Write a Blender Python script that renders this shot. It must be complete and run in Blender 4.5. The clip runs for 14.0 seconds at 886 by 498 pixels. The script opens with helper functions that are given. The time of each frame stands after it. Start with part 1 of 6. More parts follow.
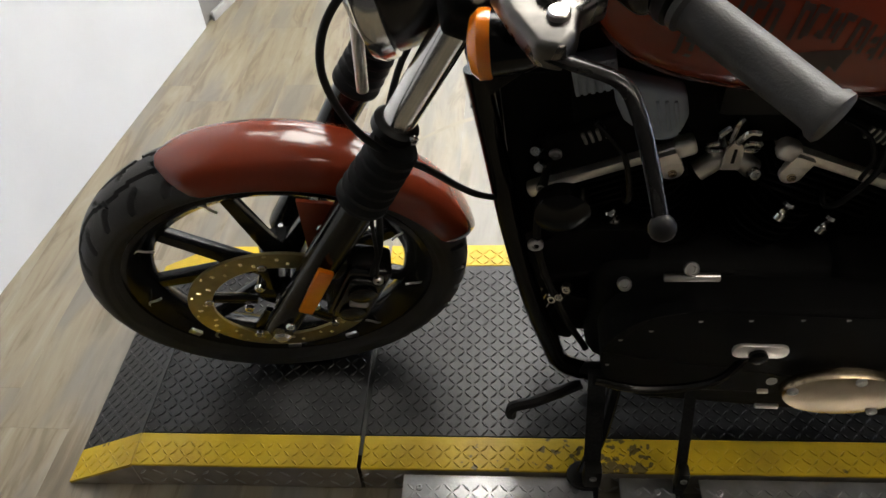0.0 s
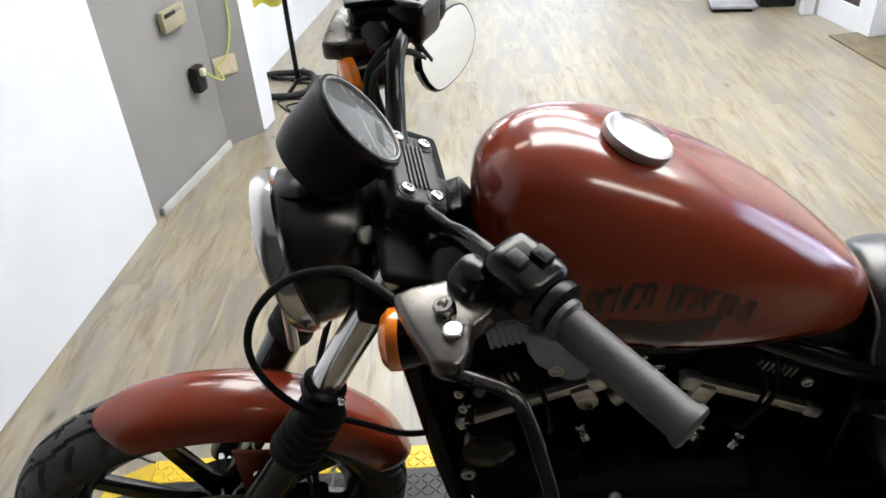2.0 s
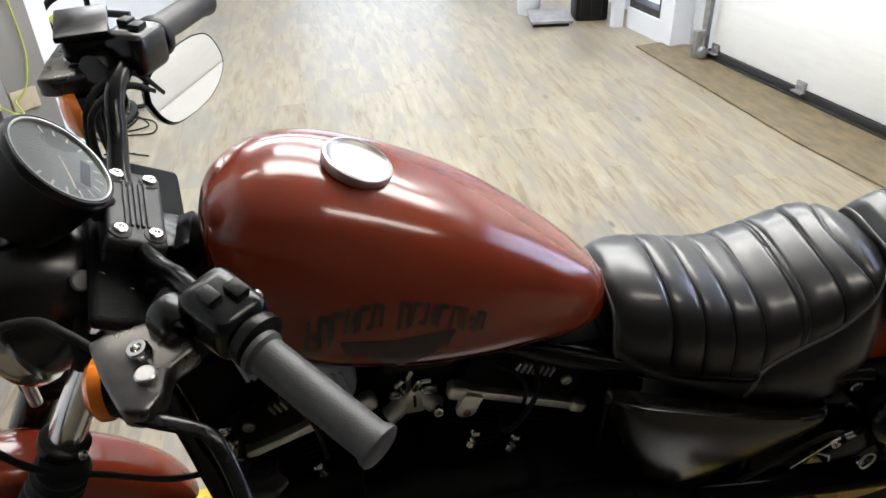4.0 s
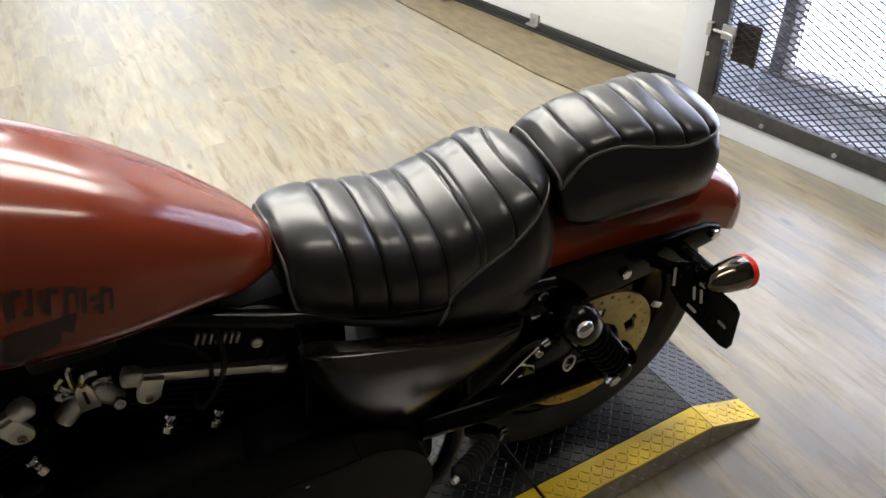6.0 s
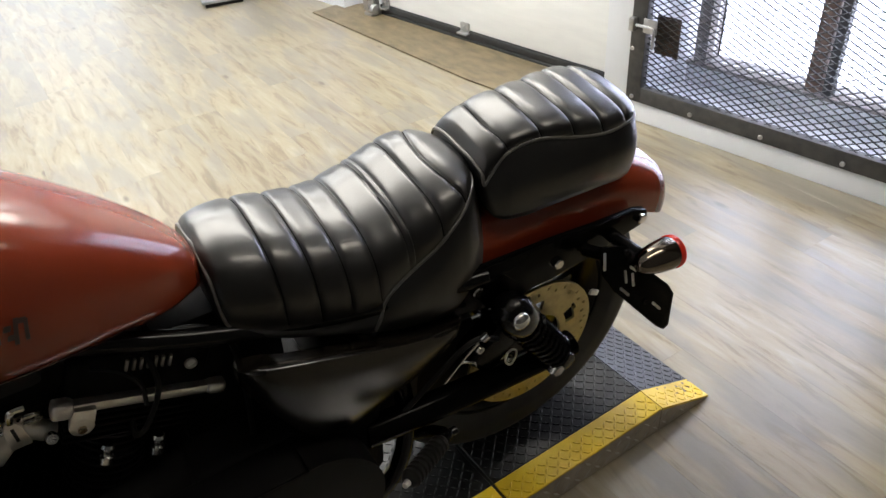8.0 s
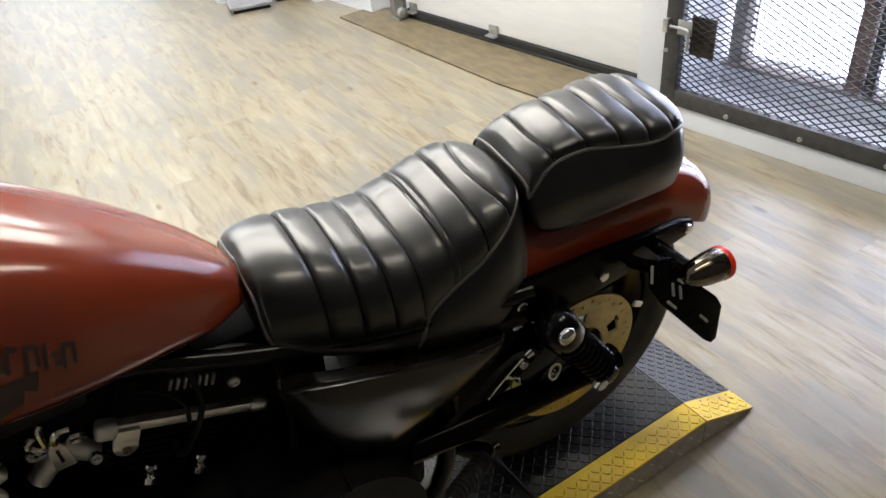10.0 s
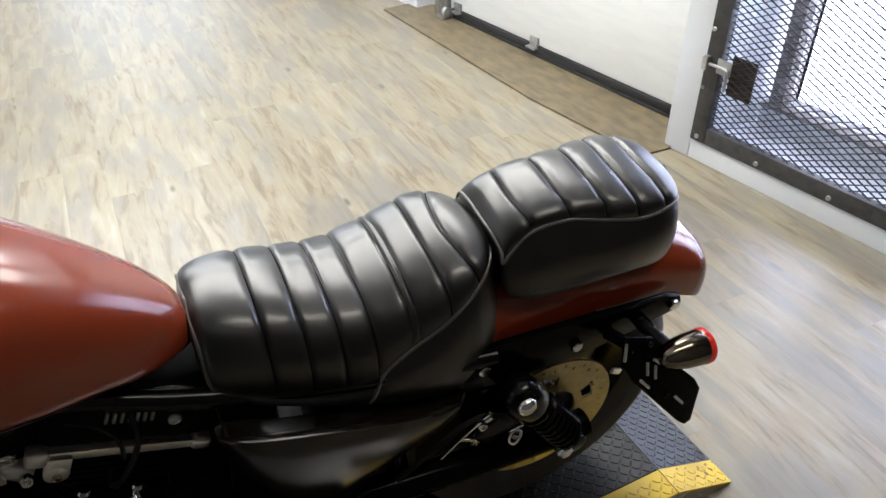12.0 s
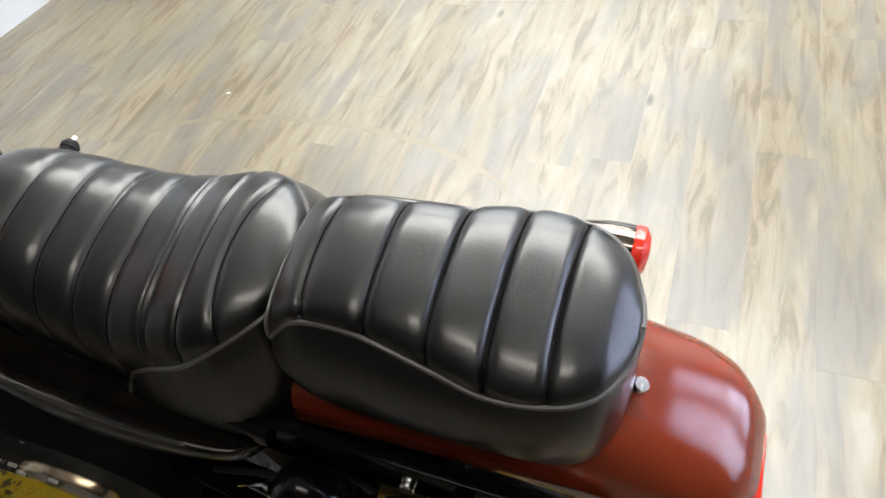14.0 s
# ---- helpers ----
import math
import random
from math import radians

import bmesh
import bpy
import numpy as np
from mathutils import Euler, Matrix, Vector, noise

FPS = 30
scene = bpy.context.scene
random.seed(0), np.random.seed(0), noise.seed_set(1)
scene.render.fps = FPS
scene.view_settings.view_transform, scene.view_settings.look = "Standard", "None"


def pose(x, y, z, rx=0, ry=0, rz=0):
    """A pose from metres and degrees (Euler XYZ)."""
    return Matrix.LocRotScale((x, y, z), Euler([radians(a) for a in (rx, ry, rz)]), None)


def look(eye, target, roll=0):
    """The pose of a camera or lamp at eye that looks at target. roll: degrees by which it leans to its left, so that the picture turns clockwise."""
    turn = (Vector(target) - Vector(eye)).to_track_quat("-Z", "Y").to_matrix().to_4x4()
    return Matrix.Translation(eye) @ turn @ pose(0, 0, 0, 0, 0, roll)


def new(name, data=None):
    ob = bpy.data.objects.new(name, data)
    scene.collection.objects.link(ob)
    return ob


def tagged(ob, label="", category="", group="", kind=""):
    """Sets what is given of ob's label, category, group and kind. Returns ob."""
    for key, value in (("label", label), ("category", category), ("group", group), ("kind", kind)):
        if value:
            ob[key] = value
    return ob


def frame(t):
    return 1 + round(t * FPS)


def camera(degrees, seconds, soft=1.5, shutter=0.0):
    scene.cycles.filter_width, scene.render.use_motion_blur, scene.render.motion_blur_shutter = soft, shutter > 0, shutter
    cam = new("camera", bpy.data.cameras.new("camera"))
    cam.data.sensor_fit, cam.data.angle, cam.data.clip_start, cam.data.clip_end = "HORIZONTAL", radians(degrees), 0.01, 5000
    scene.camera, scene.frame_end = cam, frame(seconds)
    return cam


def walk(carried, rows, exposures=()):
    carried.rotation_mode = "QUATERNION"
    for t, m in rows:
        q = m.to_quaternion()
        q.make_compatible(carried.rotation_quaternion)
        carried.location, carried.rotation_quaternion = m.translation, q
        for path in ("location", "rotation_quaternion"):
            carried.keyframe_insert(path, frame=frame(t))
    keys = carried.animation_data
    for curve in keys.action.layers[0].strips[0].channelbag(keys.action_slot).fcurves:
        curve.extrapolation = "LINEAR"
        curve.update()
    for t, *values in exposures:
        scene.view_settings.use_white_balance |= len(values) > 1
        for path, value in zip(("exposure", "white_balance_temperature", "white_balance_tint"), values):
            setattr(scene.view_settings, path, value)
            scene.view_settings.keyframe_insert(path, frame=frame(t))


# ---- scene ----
cam = camera(62.0, 14.0)
PATH = [
    (0, (0.3553, -0.9118, 1.2688), (0.1900, 0.4488, -0.0470), -4.48),
    (0.5, (0.3486, -0.8998, 1.2754), (0.2298, 0.4970, -0.0071), -4.07),
    (1, (0.3677, -0.8806, 1.3225), (0.2907, 0.5942, 0.1270), -4.25),
    (1.5, (0.3925, -0.8761, 1.3897), (0.3213, 0.6616, 0.2759), -3.89),
    (2, (0.4078, -0.8732, 1.4205), (0.3565, 0.7153, 0.3793), -4.16),
    (2.5, (0.4250, -0.8695, 1.4217), (0.4240, 0.7210, 0.3823), -3.50),
    (3, (0.4594, -0.8724, 1.4378), (0.4850, 0.7348, 0.4247), -3.97),
    (3.5, (0.4937, -0.8778, 1.4336), (0.5868, 0.7227, 0.4140), -2.95),
    (4, (0.5711, -0.8858, 1.4235), (0.8466, 0.6928, 0.4027), -2.44),
    (4.2, (0.6055, -0.8999, 1.4179), (0.9475, 0.6653, 0.3964), -1.62),
    (6.3, (0.7936, -0.9223, 1.3611), (1.5507, 0.4014, 0.2276), -0.76),
    (6.5, (0.8051, -0.9447, 1.3530), (1.5965, 0.3556, 0.2160), -0.27),
    (7, (0.8108, -0.9476, 1.3547), (1.6332, 0.3563, 0.2441), -1.49),
    (7.5, (0.8032, -0.9577, 1.3617), (1.6238, 0.3642, 0.2712), -2.94),
    (9.8, (0.8032, -0.9099, 1.3637), (1.5605, 0.4425, 0.2649), -6.38),
    (10, (0.7946, -0.9092, 1.3676), (1.5461, 0.4556, 0.2802), -5.74),
    (10.5, (0.7726, -0.9197, 1.3823), (1.4833, 0.4592, 0.2852), -4.04),
    (11, (0.7468, -0.9044, 1.3813), (1.5608, 0.3929, 0.2568), -2.50),
    (11.5, (0.7124, -0.9069, 1.4232), (1.5277, 0.3730, 0.2800), -7.55),
    (12, (0.9244, -0.8775, 1.4278), (1.5920, 0.5111, 0.3160), -0.75),
    (12.5, (1.0830, -0.8101, 1.4043), (1.5485, 0.5784, 0.1938), -2.22),
    (13, (1.2415, -0.6059, 1.3679), (1.4572, 0.7167, 0.0210), -4.25),
    (13.2, (1.3762, -0.5468, 1.4032), (1.4854, 0.7232, -0.0057), -9.08),
    (13.5, (1.5595, -0.5057, 1.3875), (1.5234, 0.7412, -0.0457), -8.73),
    (13.8, (1.6875, -0.5127, 1.3603), (1.4394, 0.7144, -0.0690), -3.77),
    (14, (1.7276, -0.4614, 1.3510), (1.1746, 0.6908, -0.0550), -9.40),
]
# the camera's own exposure and white balance wander a little on the way
walk(cam, [(t, look(eye, target, roll)) for t, eye, target, roll in PATH],
     [(0.0, -0.08, 6500, 10), (1.5, 0.0, 6150, 10), (4.0, -0.08, 6150, 10), (6.5, -0.05, 6480, 10), (11.0, -0.08, 6480, 10), (12.5, -0.12, 6080, 10), (14.0, -0.06, 6150, 10)])


# ---- light ----
world = bpy.data.worlds.new("daylight")
scene.world = world
world.use_nodes = True
_n = world.node_tree.nodes
_sky = _n.new("ShaderNodeTexSky")
_sky.sky_type, _sky.sun_disc = "NISHITA", False
_sky.sun_elevation, _sky.sun_rotation = radians(35), radians(100)
world.node_tree.links.new(_sky.outputs[0], _n["Background"].inputs[0])
_n["Background"].inputs[1].default_value = 0.10


def area_lamp(name, place, target, sx, sy, watts, colour):
    data = bpy.data.lights.new(name, "AREA")
    data.shape, data.size, data.size_y, data.energy, data.color = "RECTANGLE", sx, sy, watts, colour
    ob = new(name, data)
    ob.matrix_world = look(place, target)
    return ob


# ---- materials ----
def shader(name, base, rough=0.5, metal=0.0, other=None, scale=20.0, stretch=(1, 1, 1), bump=0.0, bump_scale=200.0,
           coat=0.0, spec=0.5, rough_var=0.0):
    """A procedural surface: base mixed with other by broad noise, fine bump, roughness that wanders a little."""
    m = bpy.data.materials.new(name)
    m.use_nodes = True
    t = m.node_tree
    b = t.nodes["Principled BSDF"]
    b.inputs["Metallic"].default_value, b.inputs["Roughness"].default_value = metal, rough
    b.inputs["Coat Weight"].default_value, b.inputs["Coat Roughness"].default_value = coat, 0.08
    b.inputs["Specular IOR Level"].default_value = spec
    co = t.nodes.new("ShaderNodeTexCoord")
    mp = t.nodes.new("ShaderNodeMapping")
    mp.inputs["Scale"].default_value = stretch
    t.links.new(co.outputs["Object"], mp.inputs[0])
    nz = t.nodes.new("ShaderNodeTexNoise")
    nz.inputs["Scale"].default_value, nz.inputs["Detail"].default_value = scale, 6
    t.links.new(mp.outputs[0], nz.inputs["Vector"])
    rp = t.nodes.new("ShaderNodeValToRGB")
    rp.color_ramp.elements[0].position, rp.color_ramp.elements[1].position = 0.35, 0.65
    rp.color_ramp.elements[0].color = (*base, 1)
    rp.color_ramp.elements[1].color = (*(other or base), 1)
    t.links.new(nz.outputs["Fac"], rp.inputs[0])
    t.links.new(rp.outputs[0], b.inputs["Base Color"])
    if rough_var:
        mr = t.nodes.new("ShaderNodeMapRange")
        mr.inputs["To Min"].default_value, mr.inputs["To Max"].default_value = rough - rough_var, rough + rough_var
        t.links.new(nz.outputs["Fac"], mr.inputs["Value"])
        t.links.new(mr.outputs[0], b.inputs["Roughness"])
    if bump:
        n2 = t.nodes.new("ShaderNodeTexNoise")
        n2.inputs["Scale"].default_value, n2.inputs["Detail"].default_value = bump_scale, 3
        t.links.new(mp.outputs[0], n2.inputs["Vector"])
        bp = t.nodes.new("ShaderNodeBump")
        bp.inputs["Strength"].default_value, bp.inputs["Distance"].default_value = bump, 0.002
        t.links.new(n2.outputs["Fac"], bp.inputs["Height"])
        t.links.new(bp.outputs[0], b.inputs["Normal"])
    return m


def wood_floor(name, island):
    """Whitewashed vinyl plank: streaks along x of the plank, a tone of its own for each piece."""
    m = bpy.data.materials.new(name)
    m.use_nodes = True
    t = m.node_tree
    L = t.links.new
    b = t.nodes["Principled BSDF"]
    co = t.nodes.new("ShaderNodeTexCoord")
    if island:
        rnd = t.nodes.new("ShaderNodeNewGeometry").outputs["Random Per Island"]
    else:
        rnd = t.nodes.new("ShaderNodeObjectInfo").outputs["Random"]
    sh = t.nodes.new("ShaderNodeVectorMath")
    sh.operation = "MULTIPLY_ADD"
    L(rnd, sh.inputs[0])
    sh.inputs[1].default_value = (37.0, 11.0, 5.0)
    L(co.outputs["Object"], sh.inputs[2])
    mp = t.nodes.new("ShaderNodeMapping")
    mp.inputs["Scale"].default_value = (2.4, 15.0, 1.0)
    L(sh.outputs[0], mp.inputs[0])
    n1 = t.nodes.new("ShaderNodeTexNoise")
    n1.inputs["Scale"].default_value, n1.inputs["Detail"].default_value, n1.inputs["Distortion"].default_value = 1.6, 9, 0.7
    n1.inputs["Roughness"].default_value = 0.62
    L(mp.outputs[0], n1.inputs["Vector"])
    mp2 = t.nodes.new("ShaderNodeMapping")
    mp2.inputs["Scale"].default_value = (2.6, 9.0, 1.0)
    L(sh.outputs[0], mp2.inputs[0])
    n2 = t.nodes.new("ShaderNodeTexNoise")
    n2.inputs["Scale"].default_value, n2.inputs["Detail"].default_value = 1.0, 3
    L(mp2.outputs[0], n2.inputs["Vector"])
    rp = t.nodes.new("ShaderNodeValToRGB")
    e = rp.color_ramp.elements
    e[0].position, e[0].color = 0.28, (0.112, 0.088, 0.056, 1)
    e[1].position, e[1].color = 0.72, (0.274, 0.250, 0.196, 1)
    k = e.new(0.40)
    k.color = (0.158, 0.125, 0.078, 1)
    k = e.new(0.47)
    k.color = (0.208, 0.174, 0.116, 1)
    k = e.new(0.56)
    k.color = (0.230, 0.199, 0.137, 1)
    L(n1.outputs["Fac"], rp.inputs[0])
    gr = t.nodes.new("ShaderNodeMixRGB")
    gr.blend_type = "MIX"
    gr.inputs[2].default_value = (0.150, 0.142, 0.126, 1)
    mr = t.nodes.new("ShaderNodeMapRange")
    mr.inputs["From Min"].default_value, mr.inputs["From Max"].default_value = 0.47, 0.61
    mr.inputs["To Max"].default_value = 0.68
    L(n2.outputs["Fac"], mr.inputs["Value"])
    L(mr.outputs[0], gr.inputs[0])
    L(rp.outputs[0], gr.inputs[1])
    # knots
    vo = t.nodes.new("ShaderNodeTexVoronoi")
    vo.inputs["Scale"].default_value = 1.0
    mp3 = t.nodes.new("ShaderNodeMapping")
    mp3.inputs["Scale"].default_value = (2.2, 6.0, 1.0)
    L(sh.outputs[0], mp3.inputs[0])
    L(mp3.outputs[0], vo.inputs["Vector"])
    kr = t.nodes.new("ShaderNodeMapRange")
    kr.inputs["From Min"].default_value, kr.inputs["From Max"].default_value = 0.03, 0.085
    kr.inputs["To Min"].default_value, kr.inputs["To Max"].default_value = 0.85, 0.0
    L(vo.outputs["Distance"], kr.inputs["Value"])
    kn = t.nodes.new("ShaderNodeMixRGB")
    kn.inputs[2].default_value = (0.062, 0.050, 0.036, 1)
    L(kr.outputs[0], kn.inputs[0])
    L(gr.outputs[0], kn.inputs[1])
    hv = t.nodes.new("ShaderNodeHueSaturation")
    vr = t.nodes.new("ShaderNodeMapRange")
    vr.inputs["To Min"].default_value, vr.inputs["To Max"].default_value = 0.92, 1.06
    L(rnd, vr.inputs["Value"])
    L(vr.outputs[0], hv.inputs["Value"])
    L(kn.outputs[0], hv.inputs["Color"])
    L(hv.outputs[0], b.inputs["Base Color"])
    rr = t.nodes.new("ShaderNodeMapRange")
    rr.inputs["To Min"].default_value, rr.inputs["To Max"].default_value = 0.25, 0.37
    L(n1.outputs["Fac"], rr.inputs["Value"])
    L(rr.outputs[0], b.inputs["Roughness"])
    bp = t.nodes.new("ShaderNodeBump")
    b.inputs["Specular IOR Level"].default_value = 0.72
    bp.inputs["Strength"].default_value, bp.inputs["Distance"].default_value = 0.12, 0.001
    L(n1.outputs["Fac"], bp.inputs["Height"])
    L(bp.outputs[0], b.inputs["Normal"])
    return m


M = {}
M["floor"] = wood_floor("vinyl plank", False)
M["floor_far"] = wood_floor("vinyl plank far", True)
M["subfloor"] = shader("subfloor", (0.24, 0.21, 0.15), 0.9, other=(0.2, 0.175, 0.125), scale=8)
M["white"] = shader("white wall paint", (0.58, 0.60, 0.63), 0.55, other=(0.54, 0.56, 0.59), scale=3, bump=0.15, bump_scale=90)
# white wall in shade: the shade is put into a grey base colour
M["shaded_wall"] = shader("shaded white wall", (0.215, 0.210, 0.204), 0.6, other=(0.185, 0.180, 0.176), scale=2.5, bump=0.2, bump_scale=90)
M["skirting"] = shader("grey white skirting", (0.42, 0.42, 0.41), 0.5, other=(0.34, 0.34, 0.335), scale=9, bump=0.1)
# for the unseen walls, dark so that they throw little light back
M["unseen_wall"] = shader("charcoal wall", (0.035, 0.033, 0.03), 0.8, other=(0.03, 0.028, 0.026), scale=3)
M["ceiling"] = shader("ceiling paint", (0.68, 0.675, 0.665), 0.8, other=(0.63, 0.625, 0.615), scale=4)
M["door"] = shader("white door steel", (0.64, 0.645, 0.63), 0.4, other=(0.60, 0.605, 0.595), scale=5, stretch=(1, 1, 6), bump=0.05)
M["seal"] = shader("black rubber seal", (0.012, 0.012, 0.013), 0.6, bump=0.2)
M["plywood"] = shader("worn plywood", (0.150, 0.118, 0.066), 0.5, other=(0.085, 0.067, 0.040), scale=4, stretch=(6, 2.2, 1), bump=0.2, bump_scale=120)
M["galv"] = shader("galvanised steel", (0.45, 0.45, 0.44), 0.4, 0.9, other=(0.33, 0.33, 0.33), scale=30)
M["steel_dark"] = shader("blackened steel", (0.035, 0.035, 0.036), 0.5, 0.4, other=(0.06, 0.058, 0.055), scale=25, bump=0.2)
M["mesh"] = shader("black expanded metal", (0.016, 0.016, 0.017), 0.5, 0.0, other=(0.026, 0.024, 0.022), scale=40, spec=0.3)
M["brown"] = shader("brown timber", (0.14, 0.085, 0.055), 0.6, other=(0.22, 0.15, 0.11), scale=12, stretch=(1, 1, 0.2), bump=0.3)
M["grey_wood"] = shader("weathered sill", (0.30, 0.28, 0.27), 0.7, other=(0.18, 0.16, 0.15), scale=9, bump=0.4)
M["concrete"] = shader("outside slab", (0.72, 0.73, 0.76), 0.8, other=(0.62, 0.63, 0.67), scale=6)
M["plate"] = shader("black tread plate", (0.013, 0.013, 0.0135), 0.34, 0.35, other=(0.024, 0.0235, 0.023), scale=14, bump=0.25, rough_var=0.1)
M["yellow"] = shader("worn yellow paint", (0.66, 0.455, 0.008), 0.42, other=(0.47, 0.315, 0.008), scale=11, bump=0.3, bump_scale=120, rough_var=0.08)
_t = M["yellow"].node_tree
_b = _t.nodes["Principled BSDF"]
_from = _b.inputs["Base Color"].links[0].from_socket
_co = _t.nodes.new("ShaderNodeTexCoord")
_big, _fine = _t.nodes.new("ShaderNodeTexNoise"), _t.nodes.new("ShaderNodeTexNoise")
_big.inputs["Scale"].default_value, _fine.inputs["Scale"].default_value, _fine.inputs["Detail"].default_value = 3.0, 55.0, 4
for _q in (_big, _fine):
    _t.links.new(_co.outputs["Object"], _q.inputs["Vector"])
_mul = _t.nodes.new("ShaderNodeMath")
_mul.operation = "MULTIPLY"
_t.links.new(_big.outputs["Fac"], _mul.inputs[0])
_t.links.new(_fine.outputs["Fac"], _mul.inputs[1])
_chip = _t.nodes.new("ShaderNodeMapRange")
_chip.inputs["From Min"].default_value, _chip.inputs["From Max"].default_value, _chip.inputs["To Max"].default_value = 0.352, 0.366, 0.85
_t.links.new(_mul.outputs[0], _chip.inputs["Value"])
_mix = _t.nodes.new("ShaderNodeMixRGB")
_mix.inputs[2].default_value = (0.05, 0.04, 0.025, 1)
_t.links.new(_chip.outputs[0], _mix.inputs[0])
_t.links.new(_from, _mix.inputs[1])
_t.links.new(_mix.outputs[0], _b.inputs["Base Color"])
M["bare"] = shader("bare tread plate", (0.46, 0.43, 0.39), 0.40, 0.7, other=(0.33, 0.29, 0.24), scale=18, bump=0.2)
M["alu_plate"] = shader("aluminium tread plate", (0.62, 0.62, 0.62), 0.32, 0.95, other=(0.45, 0.45, 0.45), scale=20, bump=0.2)
M["paint"] = shader("satin rust red paint", (0.185, 0.0275, 0.0097), 0.17, 0.0, other=(0.174, 0.0257, 0.009), scale=900, spec=0.45, rough_var=0.02, coat=0.30)
M["paint"].node_tree.nodes["Principled BSDF"].inputs["Coat Roughness"].default_value = 0.07
M["black"] = shader("gloss black enamel", (0.003, 0.003, 0.003), 0.18, other=(0.004, 0.004, 0.004), scale=30, rough_var=0.04, coat=0.0, spec=0.25)
M["deep_black"] = shader("deep gloss black", (0.002, 0.002, 0.002), 0.16, other=(0.003, 0.003, 0.003), scale=30, rough_var=0.03, spec=0.04)
M["gloss"] = shader("glossy black casting", (0.004, 0.004, 0.004), 0.24, other=(0.006, 0.006, 0.006), scale=30, rough_var=0.05, spec=0.4)
M["lever_dark"] = shader("polished dark lever", (0.014, 0.0135, 0.013), 0.22, 0.4, other=(0.022, 0.021, 0.02), scale=30, rough_var=0.05)
M["bright_alloy"] = shader("bright alloy", (0.92, 0.88, 0.83), 0.30, 0.75, other=(0.80, 0.76, 0.71), scale=40, bump=0.1, rough_var=0.06)
M["bronze"] = shader("bronze tinted polish", (0.50, 0.40, 0.27), 0.24, 1.0, other=(0.40, 0.32, 0.22), scale=20, rough_var=0.05)
M["sensor"] = shader("blue grey plastic", (0.36, 0.41, 0.48), 0.35, other=(0.30, 0.345, 0.41), scale=30)
M["cover"] = shader("satin cover black", (0.007, 0.006, 0.0045), 0.24, other=(0.010, 0.0085, 0.0065), scale=4, rough_var=0.05, spec=0.42)
M["satin"] = shader("satin black", (0.005, 0.0046, 0.0042), 0.34, other=(0.0075, 0.007, 0.0065), scale=25, bump=0.06, rough_var=0.05, spec=0.22)
M["wrinkle"] = shader("wrinkle black", (0.003, 0.003, 0.003), 0.55, other=(0.005, 0.005, 0.005), scale=60, bump=0.5, bump_scale=600, spec=0.08)
M["rubber"] = shader("black rubber", (0.010, 0.0098, 0.0095), 0.6, other=(0.015, 0.0148, 0.0145), scale=30, bump=0.3, bump_scale=300, spec=0.15)
M["grip"] = shader("grey black grip rubber", (0.036, 0.0345, 0.033), 0.5, other=(0.048, 0.046, 0.044), scale=40, bump=0.2, bump_scale=500)
M["tyre"] = shader("tyre rubber", (0.040, 0.039, 0.038), 0.55, other=(0.052, 0.051, 0.050), scale=12, bump=0.25, bump_scale=250, spec=0.2)
M["leather"] = shader("black leather", (0.0015, 0.0014, 0.0013), 0.36, other=(0.0030, 0.0028, 0.0026), scale=18, bump=0.12, bump_scale=420, rough_var=0.08, spec=0.50, coat=0.48)
M["leather"].node_tree.nodes["Principled BSDF"].inputs["Coat Roughness"].default_value = 0.19
# matte near-black: the stitched creases carry their shade in this colour
M["seam"] = shader("crease shade black", (0.004, 0.004, 0.004), 0.8, other=(0.007, 0.007, 0.007), scale=300, spec=0.05)
M["piping"] = shader("vinyl piping", (0.075, 0.072, 0.07), 0.3, other=(0.10, 0.096, 0.09), scale=80)
M["chrome"] = shader("chrome", (0.78, 0.77, 0.75), 0.17, 1.0, other=(0.68, 0.67, 0.65), scale=30, rough_var=0.04)
M["steel"] = shader("brushed steel", (0.72, 0.71, 0.69), 0.3, 1.0, other=(0.62, 0.61, 0.59), scale=30, stretch=(1, 1, 4), rough_var=0.06)
M["alu"] = shader("cast aluminium", (0.48, 0.47, 0.45), 0.34, 0.9, other=(0.38, 0.37, 0.35), scale=40, bump=0.1, rough_var=0.06)
M["alu_dark"] = shader("tarnished alloy", (0.15, 0.142, 0.132), 0.28, 0.95, other=(0.10, 0.095, 0.09), scale=30, rough_var=0.06)
M["smoked"] = shader("smoked chrome", (0.20, 0.165, 0.13), 0.10, 1.0, other=(0.16, 0.135, 0.11), scale=30)
M["lamp_black"] = shader("semi-gloss black", (0.0065, 0.0055, 0.0047), 0.25, other=(0.009, 0.0077, 0.0066), scale=25, rough_var=0.03)
M["clamp"] = shader("dark grey wrinkle coat", (0.018, 0.0175, 0.017), 0.5, other=(0.026, 0.025, 0.024), scale=60, bump=0.3, bump_scale=600)
M["khaki"] = shader("khaki plastic", (0.30, 0.27, 0.18), 0.5, other=(0.24, 0.21, 0.14), scale=14)
M["plate_beige"] = shader("beige wall plate", (0.44, 0.38, 0.28), 0.5, other=(0.40, 0.34, 0.25), scale=14)
M["latch"] = shader("rusty dark steel", (0.035, 0.027, 0.023), 0.6, 0.3, other=(0.09, 0.055, 0.04), scale=18, bump=0.3)
M["lever"] = shader("dull dark alloy", (0.09, 0.086, 0.082), 0.4, 0.8, other=(0.06, 0.057, 0.055), scale=30, rough_var=0.05)
M["disc"] = shader("brake disc steel", (0.46, 0.385, 0.19), 0.32, 0.9, other=(0.38, 0.315, 0.155), scale=60, stretch=(1, 1, 1))
